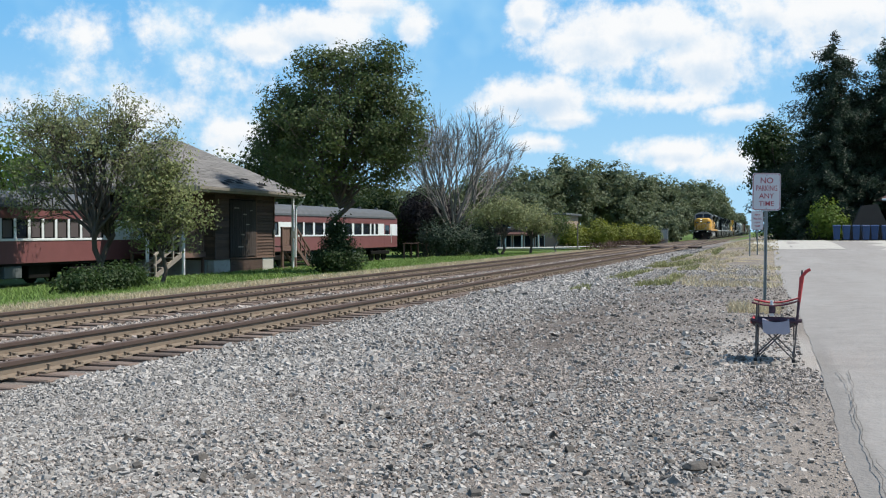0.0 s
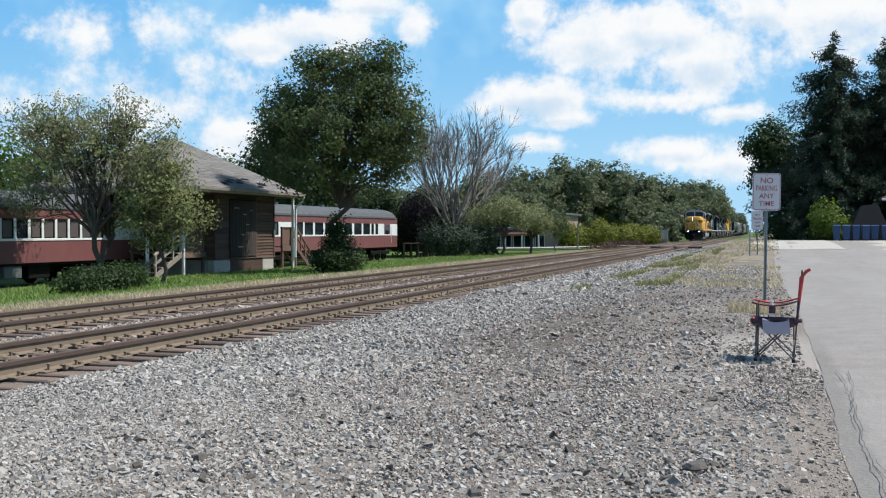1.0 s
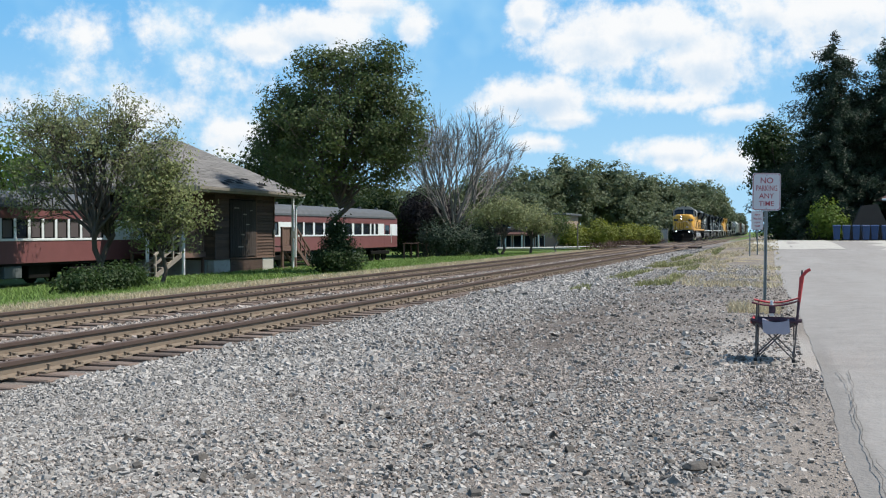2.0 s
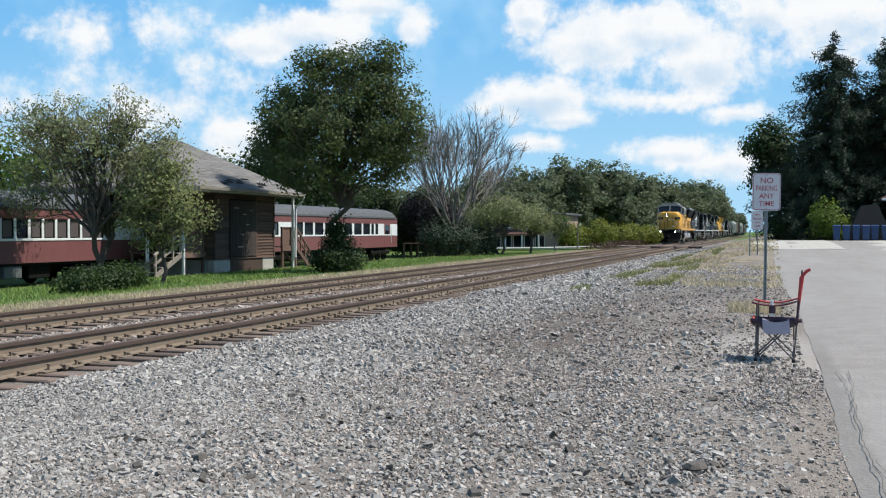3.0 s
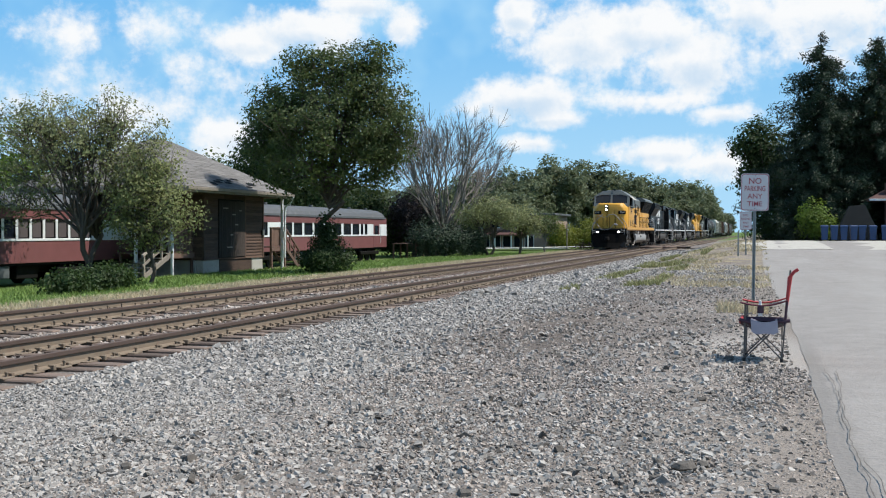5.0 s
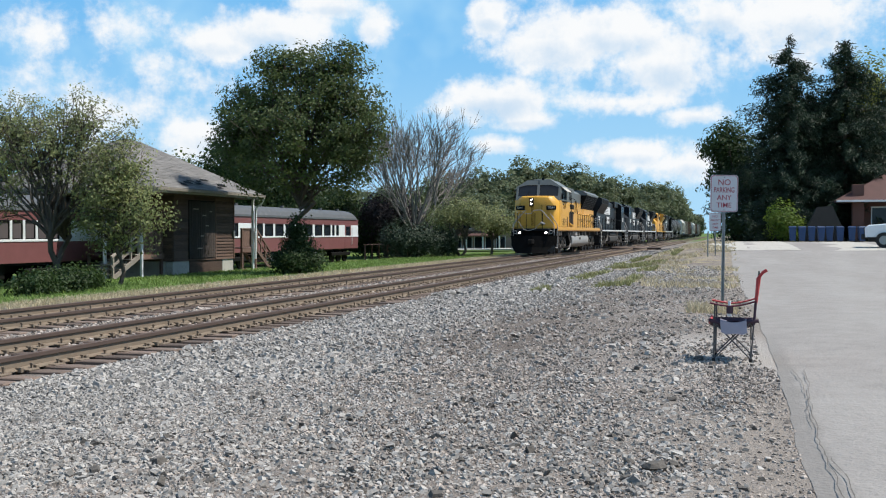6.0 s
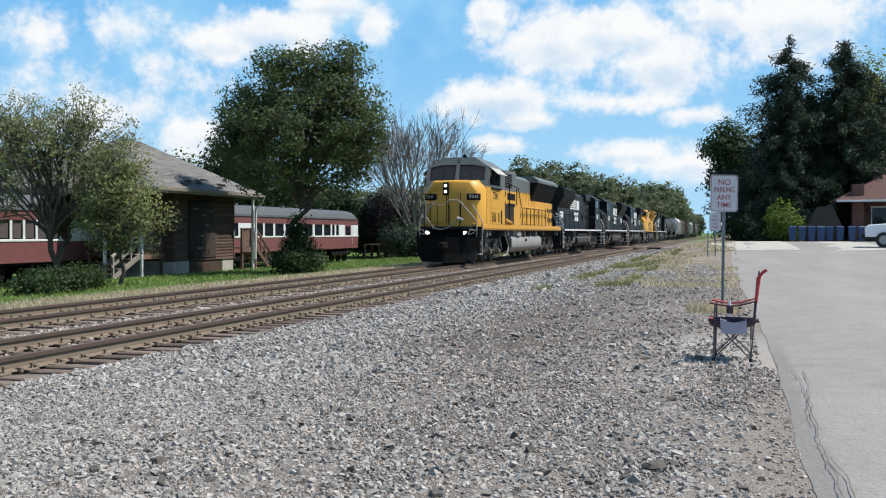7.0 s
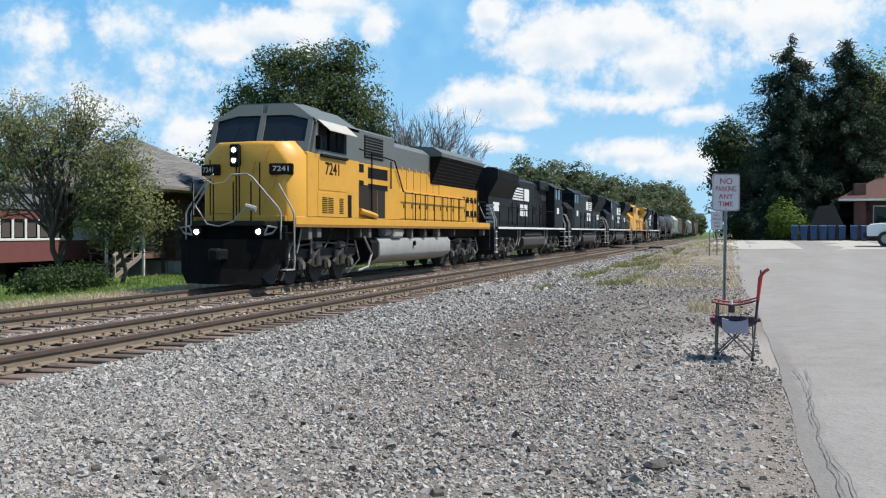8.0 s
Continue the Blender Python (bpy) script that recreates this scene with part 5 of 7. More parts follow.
def make_brick_hall():
    b = thing("brick_hall", pose(0, 0, 0), "low two-storey brick building behind the trees", "building")
    x0, x1, y0, y1 = -33.2, -23.6, 119.5, 129.0
    part("wall", Mesh().box(x0, y0, -0.8, x1, y1, 3.3), "tan_brick", b)
    part("roof", Mesh().box(x0 - 0.4, y0 - 0.4, 3.3, x1 + 0.4, y1 + 0.4, 3.55, 0.04), "coach_roof", b)
    part("canopy", Mesh().prism([(y0 - 1.3, 0.95), (y0 - 1.3, 1.05), (y0, 1.6), (y0, 1.5)], 0, x0 + 0.3, x1 - 3.2), "red_roof", b, "dull red canopy")
    for i in range(5):
        x = x0 + 0.9 + i * 1.35
        w = part("window", Mesh().box(x, y0 - 0.03, 1.9, x + 0.9, y0 + 0.02, 2.8), "glass_dark", b)
        part("window_frame", Mesh().box(x - 0.06, y0 - 0.05, 2.8, x + 0.96, y0, 2.9).box(x + 0.42, y0 - 0.05, 1.9, x + 0.48, y0 - 0.01, 2.8).box(x - 0.06, y0 - 0.05, 1.8, x + 0.96, y0, 1.9), "white_paint", w)
        w = part("shop_window", Mesh().box(x, y0 - 0.03, -0.4, x + 1.0, y0 + 0.02, 0.85), "glass_dark", b)
        part("window_frame", Mesh().box(x - 0.06, y0 - 0.05, -0.5, x, y0, 0.95).box(x + 1.0, y0 - 0.05, -0.5, x + 1.06, y0, 0.95), "white_paint", w)
    for i in range(4):
        part("porch_post", Mesh().box(x0 + 0.8 + 2.0 * i, y0 - 1.25, -0.8, x0 + 0.95 + 2.0 * i, y0 - 1.1, 1.0), "white_paint", b)
    part("kerb", Mesh().box(x0 - 4, y0 - 6.0, -0.7, x1 + 3, y0 - 5.6, -0.42, 0.03), "concrete", b)
    p = thing("utility_post", pose(-17.6, 96, ground_z(-17.6, 96)), "thin grey post on the lawn", "post")
    part("post", Mesh().tube([(0, 0, -0.3), (0, 0, 2.6)], 0.06, 8, 0.05), "bark_pale", p)


make_brick_hall()


# ---- things by the crossing ----
def make_crossing_gear():
    b = thing("signal_cabinet", pose(-15.0, 150, -0.3), "grey steel signal cabinet beside the rails", "cabinet")
    body = part("body", Mesh().box(-0.5, -0.4, 0.15, 0.5, 0.4, 2.0, 0.03), "grey_paint", b)
    part("roof", Mesh().box(-0.56, -0.46, 2.0, 0.56, 0.46, 2.08, 0.03), "grey_paint", b)
    part("door", Mesh().box(-0.42, -0.42, 0.25, 0.42, -0.403, 1.9, 0.006), "silver", b)
    part("foot", Mesh().box(-0.5, -0.4, -0.1, 0.5, 0.4, 0.15), "concrete", b)
    g = thing("crossing_gate", pose(-16.2, 143, -0.35), "white raised crossing gate with counterweight", "barrier")
    part("mast", Mesh().tube([(0, 0, -0.1), (0, 0, 1.3)], 0.08, 8), "steel_post", g)
    part("arm", Mesh().tube([(0.6, 0, 0.3), (-0.9, 0.0, 2.6)], 0.07, 6, 0.03), "white_paint", g)
    part("motor_box", Mesh().box(-0.2, -0.25, 0.7, 0.2, 0.25, 1.2, 0.03), "grey_paint", g)


make_crossing_gear()


def make_sign(m, w, h, post_h, words, label, small=False):
    s = thing("road_sign", m, label, "sign", "no-parking signs")
    part("post", Mesh().prism([(-0.028, -0.014), (-0.010, -0.014), (-0.010, 0.010), (0.010, 0.010), (0.010, -0.014), (0.028, -0.014), (0.028, -0.010), (0.014, -0.006),
                               (0.014, 0.016), (-0.014, 0.016), (-0.014, -0.006), (-0.028, -0.010)], 2, -0.4, post_h), "steel_post", s, "galvanised channel post")
    r, pts = 0.045 * w / 0.46, []
    z0, z1 = post_h - h + 0.04, post_h + 0.04
    for cx, cz, a0 in ((w / 2 - r, z1 - r, 0), (-w / 2 + r, z1 - r, 90), (-w / 2 + r, z0 + r, 180), (w / 2 - r, z0 + r, 270)):
        for k in range(5):
            a = radians(a0 + 22.5 * k)
            pts.append((cx + r * math.cos(a), cz + r * math.sin(a)))
    plate = part("plate", Mesh().prism(pts, 1, -0.022, -0.018), "sign_face", s, "white sign plate with red border")
    # the border runs close to the rim
    n = len(pts)
    rim = [((x * (1 - 0.035)), (z - (z0 + z1) / 2) * (1 - 0.026) + (z0 + z1) / 2) for x, z in pts]
    rin = [((x * (1 - 0.075)), (z - (z0 + z1) / 2) * (1 - 0.056) + (z0 + z1) / 2) for x, z in pts]
    part("border", Mesh().add([(x, -0.0235, z) for x, z in rim] + [(x, -0.0235, z) for x, z in rin], [(i, (i + 1) % n, n + (i + 1) % n, n + i) for i in range(n)]), "sign_red", plate, "thin red border")
    total = len(words)
    for i, (word, size) in enumerate(words):
        cu = bpy.data.curves.new("lettering", "FONT")
        cu.body, cu.align_x, cu.align_y, cu.size, cu.extrude = word, "CENTER", "CENTER", size, 0.0004
        cu.offset = size * 0.006
        tmp = bpy.data.objects.new("lettering", cu)
        me = bpy.data.meshes.new_from_object(tmp)
        bpy.data.objects.remove(tmp)
        me.materials.append(M["sign_red"])
        xs = [v.co.x for v in me.vertices]
        fit = min(1.0, w * 0.74 / (max(xs) - min(xs)))
        ob = part("lettering", me, "", plate, "red letters " + word)
        z = z1 - h * (0.205 + 0.205 * i)
        ob.matrix_basis = Matrix.Translation((0, -0.0245, z)) @ pose(0, 0, 0, 90, 0, 0) @ Matrix.Diagonal((fit, 1, 1, 1))
    for z in (z1 - 0.04, z0 + 0.04):
        part("bolt", Mesh().tube([(0, -0.03, z), (0, -0.018, z)], 0.010, 6), "steel_post", plate)
    return s


WORDS = (("NO", 0.145), ("PARKING", 0.135), ("ANY", 0.125), ("TIME", 0.125))
make_sign(pose(-0.16, 19.06, ground_z(-0.16, 19.06), 0, 0.6, 14), 0.49, 0.66, 2.37, WORDS, "white no-parking sign with red letters on a steel post")
make_sign(pose(-0.70, 47.0, ground_z(-0.7, 47.0), 0, -0.5, 12), 0.50, 0.80, 2.20 - ground_z(-0.7, 47.0) + 0.02, WORDS, "small weathered no-parking sign further along the verge")
p = thing("marker_post", pose(-1.0, 46.0, ground_z(-1.0, 46)), "thin steel marker post in dry grass", "post")
part("post", Mesh().box(-0.03, -0.02, -0.3, 0.03, 0.02, 1.05, 0.004), "steel_post", p)


# ---- camp chair ----
def make_chair(m):
    c = thing("camp_chair", m, "folding camp chair, red and dark fabric, empty, facing the rails", "chair")
    W, D = 0.50, 0.43
    # the sitter would face -x; the near side is at -y
    sh, ah, bh = 0.42, 0.62, 0.95
    fl, bl = -D / 2, D / 2
    for y in (-W / 2, W / 2):
        part("front_leg", Mesh().tube([(fl + 0.02, y, 0.0), (fl + 0.03, y, ah)], 0.009, 8), "chair_tube", c, "dark steel tube", True)
        part("back_leg", Mesh().tube([(bl - 0.03, y, 0.0), (bl + 0.0, y, sh), (bl + 0.02, y, ah), (bl + 0.05, y, bh)], 0.009, 8), "chair_tube", c, "dark steel tube", True)
        for a, b in ((fl + 0.02, bl - 0.03), (bl - 0.03, fl + 0.02)):
            part("cross_tube", Mesh().tube([(a, y * 1.02, 0.03), (b, y * 0.98, sh)], 0.008, 8), "chair_tube", c, "", True)
        for x in (fl + 0.02, bl - 0.03):
            part("foot", Mesh().tube([(x, y, 0.0), (x, y, 0.035)], 0.019, 10), "rubber", c, "black plastic foot", True)
        # armrest: a sagging strap of fabric
        rows = []
        for i in range(9):
            k = i / 8
            x = fl - 0.02 + (D + 0.05) * k
            z = ah + 0.03 * k - 0.045 * math.sin(math.pi * k) + 0.01
            rows.append([(x, y - 0.05, z), (x, y + 0.05, z), (x, y + 0.05, z - 0.014), (x, y - 0.05, z - 0.014)])
        part("armrest", Mesh().ring(rows), "chair_red" if y > 0 else "chair_maroon", c, "fabric arm strap", True)
    for x in (fl + 0.02, bl - 0.03):
        for s in (1, -1):
            part("cross_tube", Mesh().tube([(x, -s * W / 2, 0.03), (x, s * W / 2, sh - 0.02)], 0.008, 8), "chair_tube", c, "", True)
    # seat: hanging cloth
    grid, nx, ny = [], 8, 8
    for i in range(nx + 1):
        for j in range(ny + 1):
            u, v = i / nx, j / ny
            sag = 0.11 * math.sin(math.pi * v) * (0.55 + 0.45 * math.sin(math.pi * u))
            grid.append((fl - 0.02 + (D + 0.02) * u, -W / 2 + W * v, sh + 0.015 - sag))
    f = [(i * (ny + 1) + j, i * (ny + 1) + j + 1, (i + 1) * (ny + 1) + j + 1, (i + 1) * (ny + 1) + j) for i in range(nx) for j in range(ny)]
    seat = part("seat", Mesh().add(grid + [(x, y, z - 0.012) for x, y, z in grid], f + [tuple(q + len(grid) for q in r[::-1]) for r in f]), "chair_dark", c, "dark fabric seat", "all", None, False)
    # a pale flap hangs over the near edge of the seat
    rows = []
    for i in range(7):
        k = i / 6
        x = -0.13 + 0.27 * k
        z = sh + 0.02 - 0.03 * math.sin(math.pi * k)
        rows.append([(x, -W / 2 + 0.06, z + 0.012), (x, -W / 2 - 0.03, z + 0.006), (x + 0.01, -W / 2 - 0.040, z - 0.12 - 0.012 * math.sin(k * 9)), (x + 0.01, -W / 2 - 0.032, z - 0.12 - 0.012 * math.sin(k * 9)),
                     (x, -W / 2 - 0.022, z), (x, -W / 2 + 0.06, z + 0.004)])
    part("side_flap", Mesh().ring(rows), "chair_grey", c, "pale grey fabric flap", True)
    part("front_rim", Mesh().tube([(fl - 0.02, -W / 2, sh + 0.015), (fl - 0.03, 0, sh - 0.03), (fl - 0.02, W / 2, sh + 0.015)], 0.018, 6), "chair_red", c, "red piping", True)
    # back rest
    rows = []
    for i in range(9):
        v = i / 8
        y = -W / 2 + W * v
        b = 0.008 * math.sin(math.pi * v)
        rows.append([(bl + 0.0 + b, y, sh + 0.06), (bl + 0.035 + b, y, ah + 0.1), (bl + 0.065 + b, y, bh - 0.02 + 0.02 * math.sin(math.pi * v)),
                     (bl + 0.072 + b, y, bh - 0.02 + 0.02 * math.sin(math.pi * v)), (bl + 0.042 + b, y, ah + 0.1), (bl + 0.008 + b, y, sh + 0.06)])
    part("backrest", Mesh().ring(rows), "chair_red", c, "red fabric back", True)
    part("back_sleeve", Mesh().tube([(bl + 0.022, -W / 2, ah + 0.02), (bl + 0.04, -W / 2, bh - 0.06), (bl + 0.09, -W / 2 - 0.01, bh + 0.005), (bl + 0.13, -W / 2 - 0.01, bh + 0.03)], 0.017, 8), "chair_red", c, "red rolled sleeve", True)
    part("back_sleeve", Mesh().tube([(bl + 0.0, -W / 2, sh - 0.02), (bl + 0.02, -W / 2, ah + 0.03)], 0.014, 8), "chair_dark", c, "dark sleeve", True)
    part("seat_corner", Mesh().tube([(bl - 0.16, -W / 2, sh + 0.0), (bl + 0.05, -W / 2, sh + 0.02)], 0.02, 8), "chair_dark", c, "", True)
    part("seat_corner", Mesh().tube([(fl - 0.03, -W / 2, sh + 0.02), (fl + 0.12, -W / 2, sh - 0.02)], 0.02, 8), "chair_dark", c, "", True)
    part("cup_holder", Mesh().tube([(-0.03, -W / 2 - 0.03, ah - 0.105), (-0.03, -W / 2 - 0.03, ah - 0.03)], 0.034, 12), "chair_dark", c, "dark mesh cup holder", True)
    return c


make_chair(pose(0.02, 11.6, 0.008, 0, 0, -1.5))
b = thing("water_bottle", pose(-0.02, 11.33, 0.475, 0, 0, 0), "clear half-empty water bottle in the cup holder", "bottle")
part("body", Mesh().tube([(0, 0, 0.02), (0, 0, 0.10), (0, 0, 0.135), (0, 0, 0.16)], 0.024, 12, 0.014), "bottle", b, "", True)
part("cap", Mesh().tube([(0, 0, 0.16), (0, 0, 0.18)], 0.016, 10), "white_mark", b, "", True)
for x, y, s, seed in ((-0.43, 6.05, 0.058, 1), (-0.58, 6.2, 0.03, 2), (-0.33, 6.2, 0.032, 3), (-0.33, 11.45, 0.05, 4), (-0.47, 8.6, 0.036, 5), (-1.2, 9.3, 0.03, 7)):
    r = random.Random(seed)
    vs = [(Vector((i, j, k)).normalized() * s * r.uniform(0.75, 1.25)) for i in (-1, 0, 1) for j in (-1, 0, 1) for k in (-1, 0, 1) if (i, j, k) != (0, 0, 0)]
    bm = bmesh.new()
    for q in vs:
        bm.verts.new((q.x * 1.25, q.y, q.z * 0.7))
    bmesh.ops.convex_hull(bm, input=bm.verts)
    me = bpy.data.meshes.new("rock")
    bm.to_mesh(me)
    bm.free()
    me.materials.append(M["dark_soil"])
    ob = tagged(new("rock", me), "dark rough clod of stone on the gravel", "rock", "dark clods on the gravel")
    ob.matrix_basis = pose(x, y, ground_z(x, y) + s * 0.45, 0, 0, 40 * seed)


# ---- far side of the lot ----
def make_bin(m):
    b = thing("wheelie_bin", m, "blue plastic wheeled bin standing on the lot", "bin", "blue bins in a row")
    lo, hi = 0.18, 0.235
    part("body", Mesh().ring([[(-lo, -lo, 0.06), (lo, -lo, 0.06), (lo, lo, 0.06), (-lo, lo, 0.06)], [(-hi, -hi, 0.94), (hi, -hi, 0.94), (hi, hi, 0.94), (-hi, hi, 0.94)]]), "bin_blue", b)
    part("lid", Mesh().ring([[(-0.255, -0.27, 0.94), (0.255, -0.27, 0.94), (0.255, 0.27, 0.96), (-0.255, 0.27, 0.96)], [(-0.255, -0.27, 0.98), (0.255, -0.27, 0.98), (0.255, 0.27, 1.0), (-0.255, 0.27, 1.0)],
                             [(-0.22, -0.22, 1.03), (0.22, -0.22, 1.03), (0.22, 0.22, 1.05), (-0.22, 0.22, 1.05)]]), "bin_blue", b)
    part("handle", Mesh().tube([(-0.24, 0.33, 0.96), (0.24, 0.33, 0.96)], 0.02, 6), "bin_blue", b)
    for x in (-0.24, 0.20):
        part("wheel", Mesh().tube([(x, 0.2, 0.11), (x + 0.05, 0.2, 0.11)], 0.11, 12), "rubber", b, "", True)
    return b


first = None
for i, (x, y, k) in enumerate(((4.02, 74.5, 0), (4.63, 74.6, 4), (5.27, 74.7, -3), (5.9, 75.1, 6), (6.5, 75.4, -8), (7.15, 75.4, 3), (7.9, 75.2, -4), (8.6, 75.8, 10))):
    m = pose(x, y, ground_z(x, y) + 0.055, 0, 0, k)
    first = make_bin(m) if first is None else first
    if i:
        copy_thing(first, m)

s = thing("covered_stack", pose(6.45, 79.3, ground_z(6.5, 79)), "dark grey tarpaulin over a heap behind the bins", "tarpaulin")
part("cover", Mesh().ring([[(-1.35, -0.9, -0.1), (1.35, -0.9, -0.1), (1.35, 0.9, -0.1), (-1.35, 0.9, -0.1)], [(-1.15, -0.8, 1.1), (1.15, -0.8, 1.1), (1.15, 0.8, 1.1), (-1.15, 0.8, 1.1)],
                           [(-0.55, -0.4, 2.5), (0.5, -0.4, 2.6), (0.5, 0.4, 2.6), (-0.55, 0.4, 2.5)]]), "tarp", s)


def make_house():
    h = thing("house", pose(0, 0, 0), "low brick house with reddish hip roof", "house")
    z = ground_z(10, 80)
    x0, x1, y0, y1 = 8.9, 20.0, 82.0, 90.0
    part("wall", Mesh().box(x0, y0, z - 0.3, x1, y1, 3.75), "brick", h)
    part("porch_pier", Mesh().box(8.45, 80.2, z - 0.3, 9.25, 80.9, 4.9, 0.02), "brick", h)
    part("porch_pier", Mesh().box(13.4, 80.2, z - 0.3, 14.2, 80.9, 3.75, 0.02), "brick", h)
    top = [(7.3, 79.6, 3.75), (21, 79.6, 3.75), (21, 91, 3.75), (7.3, 91, 3.75), (12.6, 85, 6.6), (18, 85, 6.6)]
    r = Mesh().add(top + [(x, y, zz - 0.16) for x, y, zz in top[:4]], [(0, 1, 5, 4), (1, 2, 5), (2, 3, 4, 5), (3, 0, 4), (6, 9, 8, 7), (0, 6, 7, 1), (1, 7, 8, 2), (2, 8, 9, 3), (3, 9, 6, 0)])
    part("roof", r, "red_roof", h, "reddish shingled roof")
    part("gutter", Mesh().box(7.3, 79.48, 3.60, 21, 79.59, 3.74, 0.01), "white_paint", h, "white gutter")
    for x in (10.0, 12.0, 15.5):
        w = part("window", Mesh().box(x, y0 - 0.04, z + 1.0, x + 1.1, y0 - 0.005, z + 2.5), "glass_dark", h)
        part("window_frame", Mesh().box(x - 0.08, y0 - 0.07, z + 0.9, x + 1.18, y0 - 0.045, z + 1.0).box(x - 0.08, y0 - 0.07, z + 2.5, x + 1.18, y0 - 0.045, z + 2.6)
             .box(x - 0.08, y0 - 0.07, z + 1.0, x, y0 - 0.045, z + 2.5).box(x + 1.1, y0 - 0.07, z + 1.0, x + 1.18, y0 - 0.045, z + 2.5), "white_paint", w)


make_house()


def make_truck_car(m):
    """A parked white pickup; the front looks along -x."""
    c = thing("pickup_truck", m, "white parked pickup truck with black bumper", "car")
    prof = [(-2.75, 0.55), (-2.78, 1.02), (-2.6, 1.18), (-1.25, 1.28), (-0.55, 1.88), (1.0, 1.90), (1.15, 1.25), (2.7, 1.25), (2.75, 0.55)]
    loops = []
    for y, k in ((-0.95, 0.93), (-0.88, 1.0), (0.88, 1.0), (0.95, 0.93)):
        loops.append([(x, y, 0.55 + (z - 0.55) * k) for x, z in prof])
    part("body", Mesh().ring(loops), "car_white", c, "", True)
    part("bumper", Mesh().box(-2.95, -0.93, 0.42, -2.72, 0.93, 0.72, 0.05), "rubber", c, "black front bumper")
    part("grille", Mesh().box(-2.83, -0.6, 0.74, -2.76, 0.6, 1.04, 0.02), "dark_metal", c)
    for y in (-0.84, 0.62):
        part("headlamp", Mesh().box(-2.84, y, 0.8, -2.74, y + 0.22, 1.06, 0.03), "glass_dark", c)
    part("windscreen", Mesh().add([(-1.22, -0.8, 1.32), (-0.60, -0.76, 1.85), (-0.60, 0.76, 1.85), (-1.22, 0.8, 1.32)], [(0, 1, 2, 3)]), "glass_dark", c)
    for y in (-0.957, 0.957):
        part("side_window", Mesh().box(-0.75, y - 0.004, 1.28, 0.85, y + 0.004, 1.74), "glass_dark", c)
        part("running_board", Mesh().box(-1.3, y - 0.06, 0.42, 1.2, y + 0.06, 0.5), "rubber", c)
        for x in (-1.85, 1.75):
            t = part("wheel", Mesh().tube([(x, y - 0.13, 0.40), (x, y + 0.05, 0.40)], 0.40, 20), "rubber", c, "black tyre", True)
            part("rim", Mesh().tube([(x, y - 0.14 if y < 0 else y + 0.04, 0.40), (x, y - 0.1 if y < 0 else y + 0.07, 0.40)], 0.23, 14), "steel_post", t, "", True)
    part("underbody", Mesh().box(-2.6, -0.8, 0.3, 2.6, 0.8, 0.56), "rubber", c)
    return c


make_truck_car(pose(9.5, 57.2, ground_z(9.5, 57.2) + 0.035, 0, 0, -12))
v = thing("parked_car", pose(-24.5, 131, -0.55, 0, 0, 75), "dark car standing on the lane beyond the crossing", "car")
part("body", Mesh().ring([[(-2.2, y, 0.3), (-2.2, y, 0.85), (-1.2, y, 0.95), (-0.6, y, 1.4), (1.0, y, 1.4), (1.7, y, 0.95), (2.2, y, 0.85), (2.2, y, 0.3)] for y in (-0.85, 0.85)]), "tank_black", v)
for x in (-1.4, 1.4):
    for y in (-0.86, 0.74):
        part("wheel", Mesh().tube([(x, y, 0.33), (x, y + 0.12, 0.33)], 0.33, 14), "rubber", v, "", True)
# ---- the train: each vehicle's own front coupler is at y = 0, its body runs to +y, z = 0 is the rail top ----
TRAIN_X = TRACKS[1]
M["grime_pale"] = material("grime_pale", (0.13, 0.118, 0.107), 0.8, scale=4, vary=0.35, fine=40, bump=0.3, dirt=(0.08, 0.07, 0.06), dirt_amount=0.5)


def text_mesh(word, size, mat, width=None):
    cu = bpy.data.curves.new("lettering", "FONT")
    cu.body, cu.align_x, cu.align_y, cu.size, cu.extrude, cu.offset = word, "CENTER", "CENTER", size, 0.002, size * 0.02
    tmp = bpy.data.objects.new("lettering", cu)
    me = bpy.data.meshes.new_from_object(tmp)
    bpy.data.objects.remove(tmp)
    me.materials.append(M[mat])
    if width:
        xs = [v.co.x for v in me.vertices]
        k = width / (max(xs) - min(xs))
        for v in me.vertices:
            v.co.x *= k
    return me


def wheel_data(r, name):
    """A pair of wheels on their axle, turning about x."""
    me = Mesh()
    for s in (-1, 1):
        n = 28
        prof = [(0.66, 0.10), (0.66, r * 0.55), (0.64, r * 0.8), (0.62, r * 1.055), (0.655, r * 1.055), (0.675, r), (0.77, r * 0.985), (0.77, r * 0.82), (0.72, r * 0.6), (0.74, 0.12), (0.80, 0.10), (0.80, 0.001)]
        loops = [[(s * x, rr * math.cos(2 * math.pi * k / n), rr * math.sin(2 * math.pi * k / n)) for k in range(n)] for x, rr in prof]
        me.ring(loops)
    me.tube([(-0.66, 0, 0), (0.66, 0, 0)], 0.09, 10)
    return me.data(name, "wheel_steel", True)


WHEEL_BIG, WHEEL_SMALL = wheel_data(0.53, "wheelset"), wheel_data(0.46, "wheelset")


